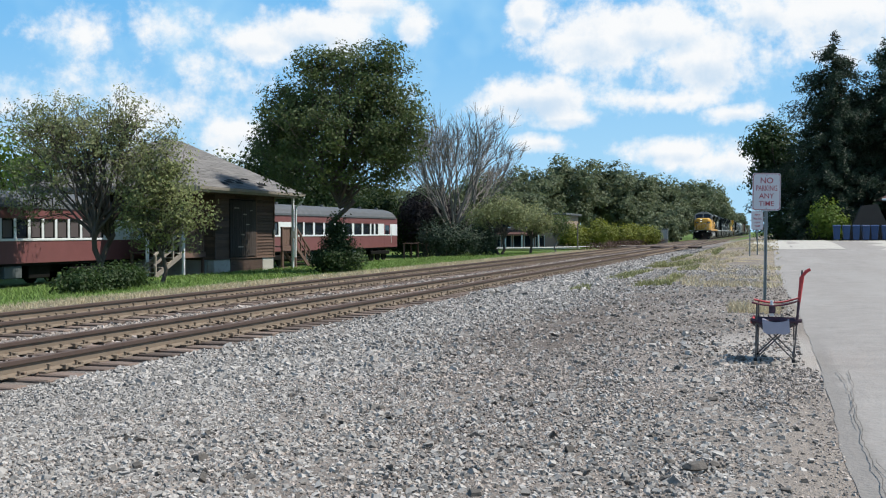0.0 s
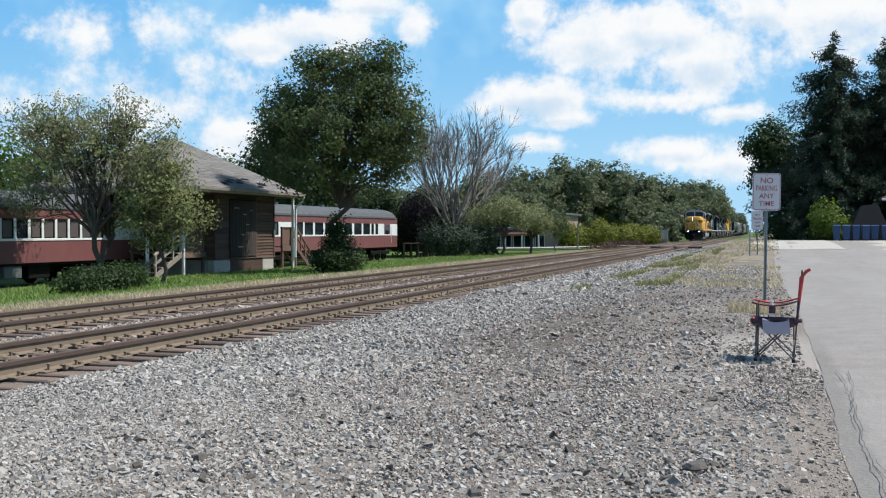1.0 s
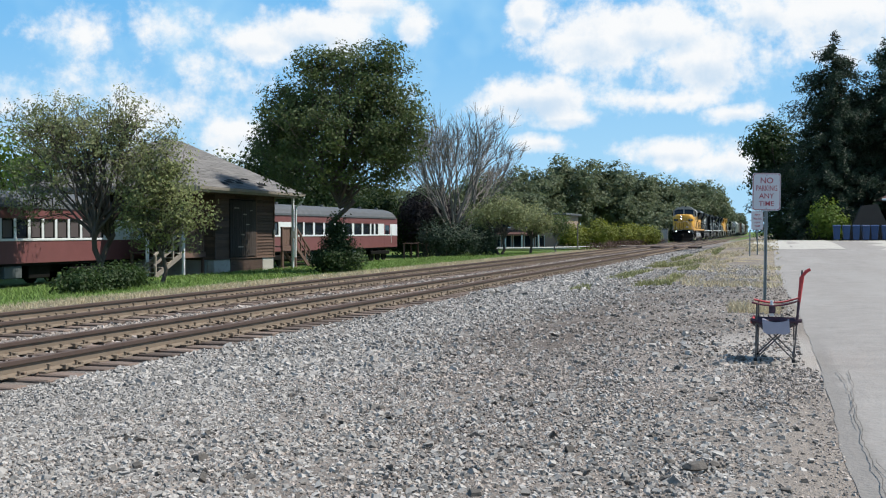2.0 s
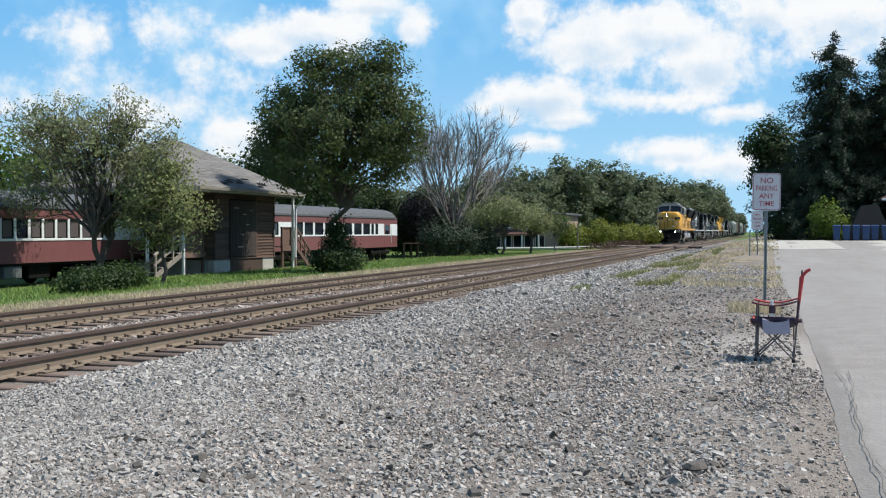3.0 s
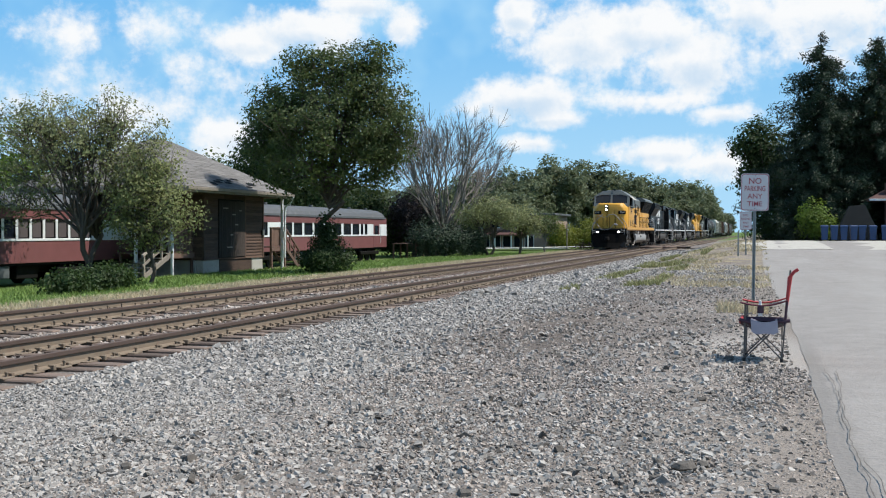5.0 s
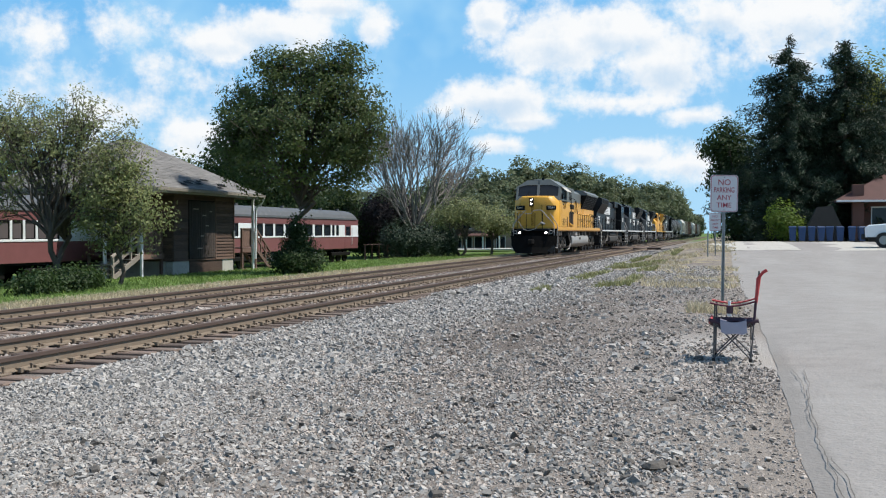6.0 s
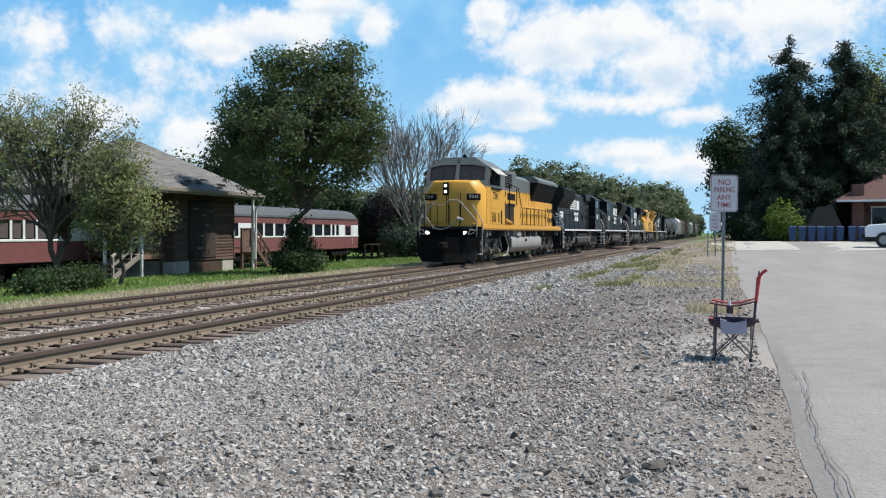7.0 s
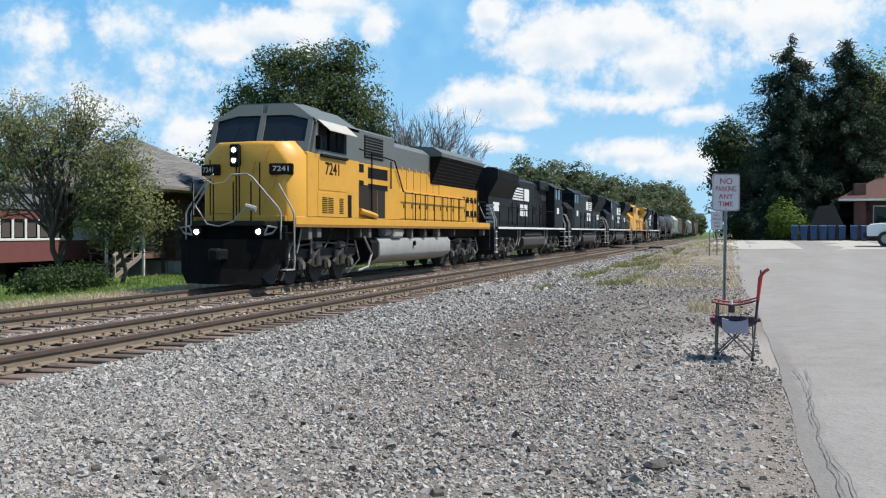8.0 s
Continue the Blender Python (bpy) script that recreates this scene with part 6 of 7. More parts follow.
def add_truck(loco, yc, axles, r, frame_mat="shaded_grime", big=True):
    """Side frames, springs and axle boxes; the wheelsets belong to the vehicle and turn."""
    half = abs(axles[0]) + 0.75
    t = part("truck", Mesh().box(-0.75, yc - half * 0.8, 0.45, 0.75, yc + half * 0.8, 0.75, 0.05), "dark_metal", loco, "grimy cast truck")
    for s in (-1, 1):
        x0, x1 = (0.84, 1.04) if s > 0 else (-1.04, -0.84)
        pts, zt, zb = [], 0.98 if big else 0.80, 0.66 if big else 0.50
        pts += [(yc - half, zb + 0.10), (yc - half, zt), (yc + half, zt), (yc + half, zb + 0.10)]
        for a in sorted(axles, reverse=True):
            pts += [(yc + a + 0.42, zb + 0.05), (yc + a + 0.30, zb - 0.18), (yc + a - 0.30, zb - 0.18), (yc + a - 0.42, zb + 0.05)]
        # the frame colour already carries the overhang's shade
        part("side_frame", Mesh().prism(pts, 0, x0, x1), frame_mat, t, "dusty cast side frame, overhang shade in its colour")
        for a in axles:
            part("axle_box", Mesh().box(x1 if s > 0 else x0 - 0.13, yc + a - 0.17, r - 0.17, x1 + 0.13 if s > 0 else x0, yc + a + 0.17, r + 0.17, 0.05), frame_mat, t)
        if big:
            for a, b in zip(axles, axles[1:]):
                m = yc + (a + b) / 2
                for dy in (-0.22, 0.18):
                    part("spring", Mesh().tube([(s * 1.10, m + dy, 0.50), (s * 1.10, m + dy, 0.92)], 0.11, 10), frame_mat, t, "", True)
                part("damper", Mesh().tube([(s * 1.14, m - 0.5, 0.55), (s * 1.14, m + 0.45, 1.05)], 0.05, 8), "shaded_grime", t, "dusty damper, darkened for the overhang's shade", True)
                part("brake_cylinder", Mesh().tube([(s * 1.12, m - 0.1, 1.08), (s * 1.12, m + 0.35, 1.08)], 0.11, 10), "grime_pale", t, "dusty brake cylinder", True)
            part("equaliser", Mesh().prism([(yc - half * 0.75, 0.62), (yc + half * 0.75, 0.62), (yc + half * 0.7, 0.46), (yc - half * 0.7, 0.46)], 0, s * 0.86, s * 0.98), frame_mat, t)
            for a in axles:
                part("brake_shoe", Mesh().box(s * 0.66, yc + a + 0.50, 0.30, s * 0.80, yc + a + 0.62, 0.78, 0.02), "grime_pale", t)
                part("brake_hanger", Mesh().tube([(s * 0.95, yc + a + 0.56, 1.0), (s * 0.88, yc + a + 0.60, 0.35), (s * 0.80, yc + a + 0.52, 0.25)], 0.03, 6), "grime_pale", t)
                part("axle_cap", Mesh().tube([(s * 1.17, yc + a, r), (s * 1.21, yc + a, r)], 0.11, 10), "grime_pale", t, "", True)
            part("air_line", Mesh().tube([(s * 1.08, yc - half + 0.3, 1.05), (s * 1.16, yc - 0.6, 1.16), (s * 1.1, yc + 0.7, 1.12), (s * 1.08, yc + half - 0.2, 1.05)], 0.025, 6), "grime_pale", t)
            part("sand_pipe", Mesh().tube([(s * 1.05, yc - half + 0.1, 1.2), (s * 1.12, yc - half - 0.05, 0.7), (s * 0.8, yc - half + 0.15, 0.15)], 0.03, 6), "rail_grip", t)
            part("sand_pipe", Mesh().tube([(s * 1.05, yc + half - 0.1, 1.2), (s * 1.12, yc + half + 0.1, 0.6), (s * 0.8, yc + half - 0.1, 0.15)], 0.03, 6), "rail_grip", t)
    for a in axles:
        w = part("wheelset", WHEEL_BIG if big else WHEEL_SMALL, "", loco, "", False, pose(0, yc + a, r))
        w["axle_y"], w["axle_r"] = yc + a, r


def add_stair_rails(loco, y, s, mat):
    """Bent grab rails beside a corner stairwell."""
    part("handrail", Mesh().tube([(s * 1.36, y, 0.62), (s * 1.36, y, 1.92), (s * 1.30, y, 2.06), (s * 0.62, y - 0.12, 2.86), (s * 0.48, y - 0.14, 2.95)], 0.026, 7), mat, loco, "pale bent grab rail", True)
    part("handrail", Mesh().tube([(s * 1.50, y + 0.52, 0.62), (s * 1.50, y + 0.52, 1.92), (s * 1.45, y + 0.52, 2.05), (s * 1.02, y + 0.6, 2.72)], 0.026, 7), mat, loco, "pale bent grab rail", True)
    for i in range(4):
        z = 0.45 + 0.33 * i
        part("step", Mesh().box(s * 1.10, y - 0.02, z - 0.03, s * 1.50, y + 0.52, z, 0.008), "dark_metal", loco)
    part("step_edge", Mesh().tube([(s * 1.12, y, 0.47), (s * 1.5, y, 0.47), (s * 1.5, y + 0.5, 0.47), (s * 1.5, y + 0.55, 0.85)], 0.028, 6), mat, loco, "pale step edge", True)


def add_walk_rail(loco, y0, y1, mat, step=2.0, s=1):
    y = y0
    while y <= y1 + 0.01:
        part("stanchion", Mesh().tube([(s * 1.46, y, 1.80), (s * 1.46, y, 2.82)], 0.020, 6), mat, loco)
        y += step
    part("handrail", Mesh().tube([(s * 1.46, y0, 2.82), (s * 1.46, y1, 2.82)], 0.019, 6), mat, loco)


def make_lead():
    c = thing("locomotive", pose(TRAIN_X, 0, RAIL_TOP), "yellow and grey diesel locomotive leading the train, headlights lit", "locomotive", "locomotives of the train")
    # plough: a wedge with a hollow face
    rows = []
    for x in (-1.58, -1.3, -0.5, 0.0, 0.5, 1.3, 1.58):
        k = 1 - abs(x) / 1.58
        y = 0.55 - 0.5 * k ** 0.7
        zb = 0.12 if abs(x) < 1.4 else 0.45
        xb = x * (0.86 if abs(x) > 1.2 else 1.0)
        rows.append([(xb, y - 0.10, zb), (xb * 1.0, y + 0.04, (zb + 0.45) * 0.9), (x, y + 0.16, 1.26), (x, y + 0.30, 1.26), (xb, y + 0.12, zb)])
    part("plough", Mesh().ring(rows), "plough_black", c, "black steel snow plough", False)
    part("plough_edge", Mesh().prism([(0.75, 0.14), (1.34, 0.14), (1.52, 0.62), (1.40, 0.62)], 1, 0.33, 0.36), "shaded_grime", c, "scuffed grey plough edge")
    part("pilot_plate", Mesh().box(-1.5, 0.72, 0.55, 1.5, 0.86, 1.62, 0.03), "plough_black", c)
    part("coupler", Mesh().box(-0.14, -0.12, 0.72, 0.14, 0.9, 1.02, 0.05).box(-0.22, -0.25, 0.70, 0.10, -0.02, 1.04, 0.06), "dark_metal", c, "dark steel coupler")
    for x in (-0.62, -0.48, 0.42, 0.55, 0.68):
        part("hose", Mesh().tube([(x, 0.72, 1.1), (x, 0.42, 0.95), (x + 0.03, 0.38, 0.62), (x + 0.06, 0.45, 0.5)], 0.03, 6), "rail_grip", c, "grey air hose", True)
    # frame, deck and sill
    part("underframe", Mesh().box(-1.1, 0.86, 1.2, 1.1, 23.7, 1.62, 0.03), "dark_metal", c)
    part("deck", Mesh().box(-1.5, 1.28, 1.62, 1.5, 23.6, 1.74, 0.01), "dark_metal", c)
    part("front_deck", Mesh().box(-1.05, 0.45, 1.60, 1.05, 1.26, 1.74, 0.02), "black_paint", c, "black end platform")
    for s in (-1, 1):
        part("side_sill", Mesh().box(s * 1.44, 1.30, 1.58, s * 1.53, 23.6, 1.86, 0.012), "yellow", c, "yellow side sill")
        part("sill_stripe", Mesh().box(s * 1.531, 1.32, 1.58, s * 1.537, 23.6, 1.66), "sill_grime", c, "grimy lower sill edge")
    # nose
    def nose_loop(y, hw, top, shoulder, sw):
        return [(-hw, y, 1.74), (-hw, y, shoulder), (-sw, y, top), (0, y, top + 0.02), (sw, y, top), (hw, y, shoulder), (hw, y, 1.74)]
    nose = part("nose", Mesh().ring([nose_loop(1.46, 1.16, 3.76, 3.28, 0.78), nose_loop(1.50, 1.22, 3.83, 3.33, 0.82), nose_loop(1.98, 1.50, 3.90, 3.52, 1.05), nose_loop(2.9, 1.52, 3.98, 3.62, 1.15)]),
                "yellow", c, "yellow short nose with bevelled corners", True)
    part("nose_sill", Mesh().box(-1.18, 1.40, 1.745, 1.18, 1.475, 1.88, 0.01), "yellow", nose)
    part("nose_door", Mesh().box(-1.02, 1.435, 1.95, -0.30, 1.462, 3.35, 0.01), "yellow", nose, "nose door with dark seams")
    for x in (-1.05, -0.27):
        part("door_seam", Mesh().box(x - 0.012, 1.446, 1.9, x + 0.012, 1.458, 3.4), "dark_metal", nose)
    part("door_seam", Mesh().box(-1.05, 1.446, 1.86, -0.27, 1.458, 1.885), "dark_metal", nose)
    part("door_seam", Mesh().box(0.40, 1.446, 1.9, 0.43, 1.458, 3.3), "dark_metal", nose)
    part("door_seam", Mesh().box(-0.20, 1.446, 1.9, -0.17, 1.458, 3.3), "dark_metal", nose)
    h = part("headlight_housing", Mesh().box(-0.42, 1.33, 3.20, -0.14, 1.50, 3.80, 0.03), "dark_metal", c, "dark headlight housing")
    for z in (3.36, 3.64):
        part("reflector", Mesh().tube([(-0.28, 1.318, z), (-0.28, 1.34, z)], 0.10, 14), "grime_pale", h, "dull round reflector", True)
        part("headlight", Mesh().tube([(-0.28, 1.305, z), (-0.28, 1.317, z)], 0.06, 14), "headlight", h, "lit round headlamp", True)
    for s in (-1, 1):
        m = pose(s * 1.06 - 0.02 * s, 1.46, 3.12, 0, 0, s * 22)
        b = part("number_board", Mesh().box(-0.32, -0.07, -0.15, 0.32, 0.10, 0.15, 0.03), "dark_metal", c, "black number board", False, m)
        ob = part("lettering", text_mesh("7241", 0.19, "hopper_grey", 0.42), "", b, "white numerals 7241")
        ob.matrix_basis = Matrix.Translation((0, -0.074, 0)) @ pose(0, 0, 0, 90, 0, 0)
        d = part("ditch_light", Mesh().tube([(s * 0.88, 0.40, 1.46), (s * 0.88, 0.62, 1.46)], 0.14, 12), "dark_metal", c, "", True)
        part("lens", Mesh().tube([(s * 0.88, 0.385, 1.46), (s * 0.88, 0.405, 1.46)], 0.07, 14), "headlight", d, "lit white lens", True)
        add_stair_rails(c, 0.72, s, "rail_grip")
    part("handrail", Mesh().tube([(-1.05, 0.55, 1.9), (-1.05, 0.55, 2.82), (-0.72, 0.52, 2.84), (-0.45, 0.5, 2.70), (-0.1, 0.5, 2.74), (0.05, 0.55, 2.93)], 0.019, 6), "rail_grip", c, "pale front rail", True)
    part("handrail", Mesh().tube([(0.05, 0.55, 2.93), (0.48, 0.58, 2.95)], 0.025, 6), "rail_grip", c, "pale front rail", True)
    for x in (-1.05, -0.45, 0.12, 0.62):
        part("stanchion", Mesh().tube([(x, 0.52, 1.70), (x, 0.52, 2.75)], 0.022, 6), "dark_metal", c)
    part("chain", Mesh().tube([(-1.0, 0.5, 2.2), (-0.6, 0.45, 1.66), (-0.25, 0.45, 1.60), (0.15, 0.45, 1.72), (0.45, 0.47, 2.05), (0.62, 0.5, 2.15)], 0.02, 6), "rail_grip", c, "hanging cable", True)
    part("plug", Mesh().tube([(0.5, 0.46, 2.12), (0.78, 0.48, 2.04)], 0.07, 8), "rail_grip", c, "grey cable plug", True)
    for x, z in ((0.55, 2.2), (0.8, 2.6), (0.62, 3.3), (0.2, 3.0)):
        part("grab_iron", Mesh().tube([(x, 1.45, z), (x, 1.40, z), (x + 0.1, 1.40, z + 0.32), (x + 0.1, 1.45, z + 0.32)], 0.014, 5), "yellow", nose)
    # cab
    cab = part("cab", Mesh().box(-1.53, 2.05, 1.86, 1.53, 6.0, 3.62, 0.02), "yellow", c, "yellow lower cab side")
    up = Mesh()
    roof = [(-1.53, 4.55), (-0.80, 5.03), (0.80, 5.03), (1.53, 4.55)]
    # upper cab: pillars and frames round the openings
    for s in (-1, 1):
        up.add([(s * 1.53, 2.35, 3.62), (s * 1.53, 2.75, 3.62), (s * 1.53, 2.85, 4.56), (s * 1.53, 2.75, 4.56), (s * 1.40, 2.35, 3.62), (s * 1.40, 2.75, 3.62), (s * 1.40, 2.85, 4.56), (s * 1.40, 2.75, 4.56)],
               [(0, 1, 2, 3), (4, 7, 6, 5), (0, 3, 7, 4), (1, 5, 6, 2)])
        up.box(s * 1.40, 4.95, 3.60, s * 1.53, 6.0, 4.56)
        up.box(s * 1.41, 2.7, 3.60, s * 1.53, 4.95, 3.74)
        up.box(s * 1.41, 2.8, 4.46, s * 1.53, 4.95, 4.56)
    up.box(-1.40, 5.9, 3.6, 1.40, 6.0, 4.6)
    part("cab_frame", up, "grey_paint", cab, "grey upper cab frame")
    ro = Mesh().ring([[(x, 2.62 if abs(x) > 1 else 2.72, z) for x, z in roof] + [(1.53, 2.62, 4.47), (-1.53, 2.62, 4.47)], [(x, 6.05, z) for x, z in roof] + [(1.53, 6.05, 4.47), (-1.53, 6.05, 4.47)]])
    part("cab_roof", ro, "grey_paint", cab, "grey cab roof with sloped edges")
    # slanted front with two panes
    def face(x0, x1, z0, z1, off=0.0):
        """A quad on the raked cab front."""
        y = lambda z: 2.22 + (z - 3.85) * 0.42 + off
        return [(x0, y(z0), z0), (x1, y(z0), z0), (x1, y(z1), z1), (x0, y(z1), z1)]
    fr = Mesh()
    for x0, x1, z0, z1 in ((-1.50, -1.36, 3.6, 4.6), (-0.08, 0.08, 3.8, 4.75), (1.36, 1.50, 3.6, 4.6), (-1.36, -0.08, 3.6, 3.92), (0.08, 1.36, 3.6, 3.92), (-0.8, -0.08, 4.68, 5.0), (0.08, 0.8, 4.68, 5.0)):
        q = face(x0, x1, z0, z1)
        fr.add(q + [(a, b + 0.10, z) for a, b, z in q], [(0, 1, 2, 3), (7, 6, 5, 4), (0, 4, 5, 1), (1, 5, 6, 2), (2, 6, 7, 3), (3, 7, 4, 0)])
    for s in (-1, 1):
        q = [(s * 0.8, 2.22 + 0.83 * .42, 4.68), (s * 1.5, 2.22 + 0.65 * .42, 4.5), (s * 1.5, 2.22 + 0.7 * .42, 4.57), (s * 0.8, 2.22 + 1.15 * .42, 5.0)]
        fr.add(q + [(a, b + 0.1, z) for a, b, z in q], [(0, 1, 2, 3), (7, 6, 5, 4), (0, 4, 5, 1), (1, 5, 6, 2), (2, 6, 7, 3), (3, 7, 4, 0)])
    part("windshield_frame", fr, "grey_paint", cab)
    for s in (-1, 1):
        q = [(s * 0.08, 2.25, 3.92), (s * 1.36, 2.25, 3.92), (s * 1.36, 2.25 + 0.62 * .42, 4.54), (s * 0.8, 2.25 + 0.76 * .42, 4.68), (s * 0.08, 2.25 + 0.76 * .42, 4.68)]
        q = [(a, b + 0.06, z) for a, b, z in q]
        part("windshield", Mesh().add(q, [(0, 1, 2, 3, 4)]), "glass_dark", cab, "dark windshield pane")
        part("wiper", Mesh().tube([(s * 0.75, 2.24, 3.93), (s * 0.6, 2.36, 4.35)], 0.012, 5), "dark_metal", cab)
        part("side_window", Mesh().box(s * 1.45, 2.86, 3.74, s * 1.455, 4.95, 4.46), "glass_dark", cab, "dark side window")
        part("window_mullion", Mesh().box(s * 1.44, 3.72, 3.74, s * 1.5, 3.82, 4.46), "dark_metal", cab)
        part("window_mullion", Mesh().box(s * 1.44, 4.35, 3.74, s * 1.48, 4.40, 4.46), "dark_metal", cab)
        v = [(s * 1.53, 2.75, 4.56), (s * 1.53, 4.95, 4.56), (s * 1.86, 5.0, 4.26), (s * 1.86, 2.85, 4.26)]
        part("sunshade", Mesh().add(v + [(a, b, z - 0.02) for a, b, z in v], [(0, 1, 2, 3), (7, 6, 5, 4), (0, 4, 5, 1), (1, 5, 6, 2), (2, 6, 7, 3), (3, 7, 4, 0)]), "hopper_grey", cab, "pale awning over the cab window")
        part("arm_rest", Mesh().box(s * 1.53, 2.9, 3.54, s * 1.62, 4.9, 3.62, 0.02), "dark_metal", cab)
        part("cab_panel", Mesh().box(s * 1.53, 2.80, 2.62, s * 1.542, 4.98, 3.50, 0.004), "yellow", cab, "removable cab panel")
        m = Matrix.Translation((s * 1.545, 3.85, 3.22)) @ pose(0, 0, 0, 90, 0, 90 * s)
        ob = part("lettering", text_mesh("7241", 0.48, "dark_metal", 1.05), "", cab, "dark numerals 7241")
        ob.matrix_basis = m
        for y0, y1 in ((3.05, 3.42), (3.5, 3.88), (4.35, 4.66)):
            for i in range(9):
                part("louvre", Mesh().box(s * 1.53, y0, 1.98 + 0.052 * i, s * 1.548, y1, 2.005 + 0.052 * i), "dark_metal", cab)
        part("kick_plate", Mesh().box(s * 1.53, 2.75, 1.88, s * 1.54, 4.95, 2.56, 0.004), "yellow", cab)
        part("ladder_slot", Mesh().box(s * 1.50, 5.05, 1.88, s * 1.536, 5.35, 2.55), "dark_metal", cab)
        part("mirror", Mesh().box(s * 1.53, 2.62, 3.72, s * 1.68, 2.66, 4.1, 0.01), "dark_metal", cab)
    part("horn", Mesh().tube([(0.2, 3.4, 5.12), (0.2, 3.0, 5.12)], 0.05, 8, 0.09), "dark_metal", c, "", True)
    part("air_unit", Mesh().box(-0.6, 3.9, 5.03, 0.6, 5.2, 5.14, 0.04), "grey_paint", c)
    # equipment cabinets behind the cab
    part("cabinet", Mesh().box(-1.42, 6.0, 1.86, 1.42, 10.4, 3.60, 0.02), "yellow", c, "yellow equipment cabinet")
    part("upper_cabinet", Mesh().box(-1.22, 6.02, 3.60, 1.22, 10.38, 4.70, 0.05), "grey_paint", c, "grey blower cabinet")
    for s in (-1, 1):
        part("blower_grille", Mesh().box(s * 1.20, 7.3, 3.82, s * 1.245, 9.1, 4.55, 0.01), "dark_metal", c, "dark blower grille")
        for z in np.arange(3.88, 4.52, 0.09):
            part("grille_bar", Mesh().box(s * 1.245, 7.34, z, s * 1.26, 9.06, z + 0.02), "grey_paint", c)
        # flat panels without depth: the shade inside the bays is in their colour
        part("service_opening", Mesh().box(s * 1.40, 6.15, 2.0, s * 1.427, 7.96, 2.92), "bay_rust_shade", c, "flat rust-brown panel darkened for the open bay's shade")
        part("service_opening", Mesh().box(s * 1.40, 8.0, 1.90, s * 1.425, 8.75, 2.95), "bay_rust_shade", c, "flat rust-brown panel, bay shade in its colour")
        part("pipe_run", Mesh().tube([(s * 1.5, 6.1, 2.1), (s * 1.5, 7.2, 2.0), (s * 1.5, 7.6, 1.95)], 0.10, 8), "yellow", c, "yellow pipe cover", True)
        for y0, y1, z0, z1 in ((6.3, 6.7, 3.3, 3.56), (7.1, 9.0, 3.15, 3.5), (6.3, 6.7, 2.88, 3.05), (7.1, 9.0, 2.80, 2.98)):
            part("vent_slot", Mesh().box(s * 1.41, y0, z0, s * 1.428, y1, z1), "dark_metal", c)
        part("stanchion", Mesh().tube([(s * 1.48, 7.3, 1.86), (s * 1.48, 7.3, 3.95)], 0.025, 6), "dark_metal", c)
        part("stanchion", Mesh().tube([(s * 1.48, 9.2, 2.9), (s * 1.48, 9.2, 3.8)], 0.025, 6), "dark_metal", c)
        part("handrail", Mesh().tube([(s * 1.48, 6.2, 4.0), (s * 1.48, 9.6, 3.85), (s * 1.46, 10.6, 2.85)], 0.025, 6), "dark_metal", c)
    # engine hood
    part("hood", Mesh().box(-1.02, 10.4, 2.9, 1.02, 16.6, 3.72, 0.02), "yellow", c, "yellow hood side")
    part("upper_hood", Mesh().prism([(-1.02, 3.72), (-1.02, 4.45), (-0.75, 4.66), (0.75, 4.66), (1.02, 4.45), (1.02, 3.72)], 1, 10.42, 16.58), "grey_paint", c, "grey hood top")
    for s in (-1, 1):
        part("door_box", Mesh().box(s * 0.9, 10.42, 1.86, s * 1.24, 20.0, 2.92, 0.02), "yellow", c)
        for i in range(10):
            y = 10.5 + 0.95 * i
            d = part("hood_door", Mesh().box(s * 1.24, y, 1.92, s * 1.262, y + 0.86, 2.86, 0.008), "yellow", c, "yellow engine-room door")
            part("latch", Mesh().box(s * 1.262, y + 0.70, 2.3, s * 1.285, y + 0.76, 2.45), "dark_metal", d)
            part("door_seam", Mesh().box(s * 1.24, y + 0.87, 1.92, s * 1.252, y + 0.94, 2.9), "dark_metal", c)
        for i in range(7):
            y = 10.6 + 0.86 * i
            part("hood_seam", Mesh().box(s * 1.02, y, 3.0, s * 1.026, y + 0.02, 3.72), "dark_metal", c)
            part("lifting_eye", Mesh().box(s * 1.02, y + 0.2, 3.66, s * 1.05, y + 0.32, 3.80, 0.01), "yellow", c)
        part("rear_side", Mesh().box(s * 0.9, 16.6, 1.86, s * 1.05, 23.2, 3.36, 0.015), "yellow", c, "yellow rear hood side")
        for y in (20.3, 21.0, 21.7, 22.4):
            part("rear_vent", Mesh().box(s * 1.05, y, 2.15, s * 1.06, y + 0.42, 2.4), "dark_metal", c)
            part("rear_vent", Mesh().box(s * 1.05, y, 2.75, s * 1.06, y + 0.42, 3.0), "dark_metal", c)
        # flared radiator
        part("radiator_intake", Mesh().prism([(s * 0.9, 3.36), (s * 1.05, 3.36), (s * 1.50, 4.42), (s * 1.46, 4.46), (s * 0.9, 4.46)], 1, 15.4, 22.3), "dark_metal", c, "black slatted radiator intake")
        for i in range(8):
            k = (i + 0.5) / 8
            part("intake_slat", Mesh().tube([(s * (1.06 + 0.45 * k), 15.45, 3.38 + 1.06 * k), (s * (1.06 + 0.45 * k), 22.25, 3.38 + 1.06 * k)], 0.008, 4), "black_paint", c)
        add_walk_rail(c, 10.8, 23.0, "dark_metal", 1.22, s)
    part("rear_core", Mesh().box(-0.9, 16.6, 1.86, 0.9, 23.2, 4.4), "dark_metal", c)
    part("radiator_top", Mesh().prism([(-1.52, 4.42), (-1.52, 4.56), (-1.15, 4.80), (1.15, 4.80), (1.52, 4.56), (1.52, 4.42)], 1, 15.3, 22.5), "grey_paint", c, "grey radiator cap")
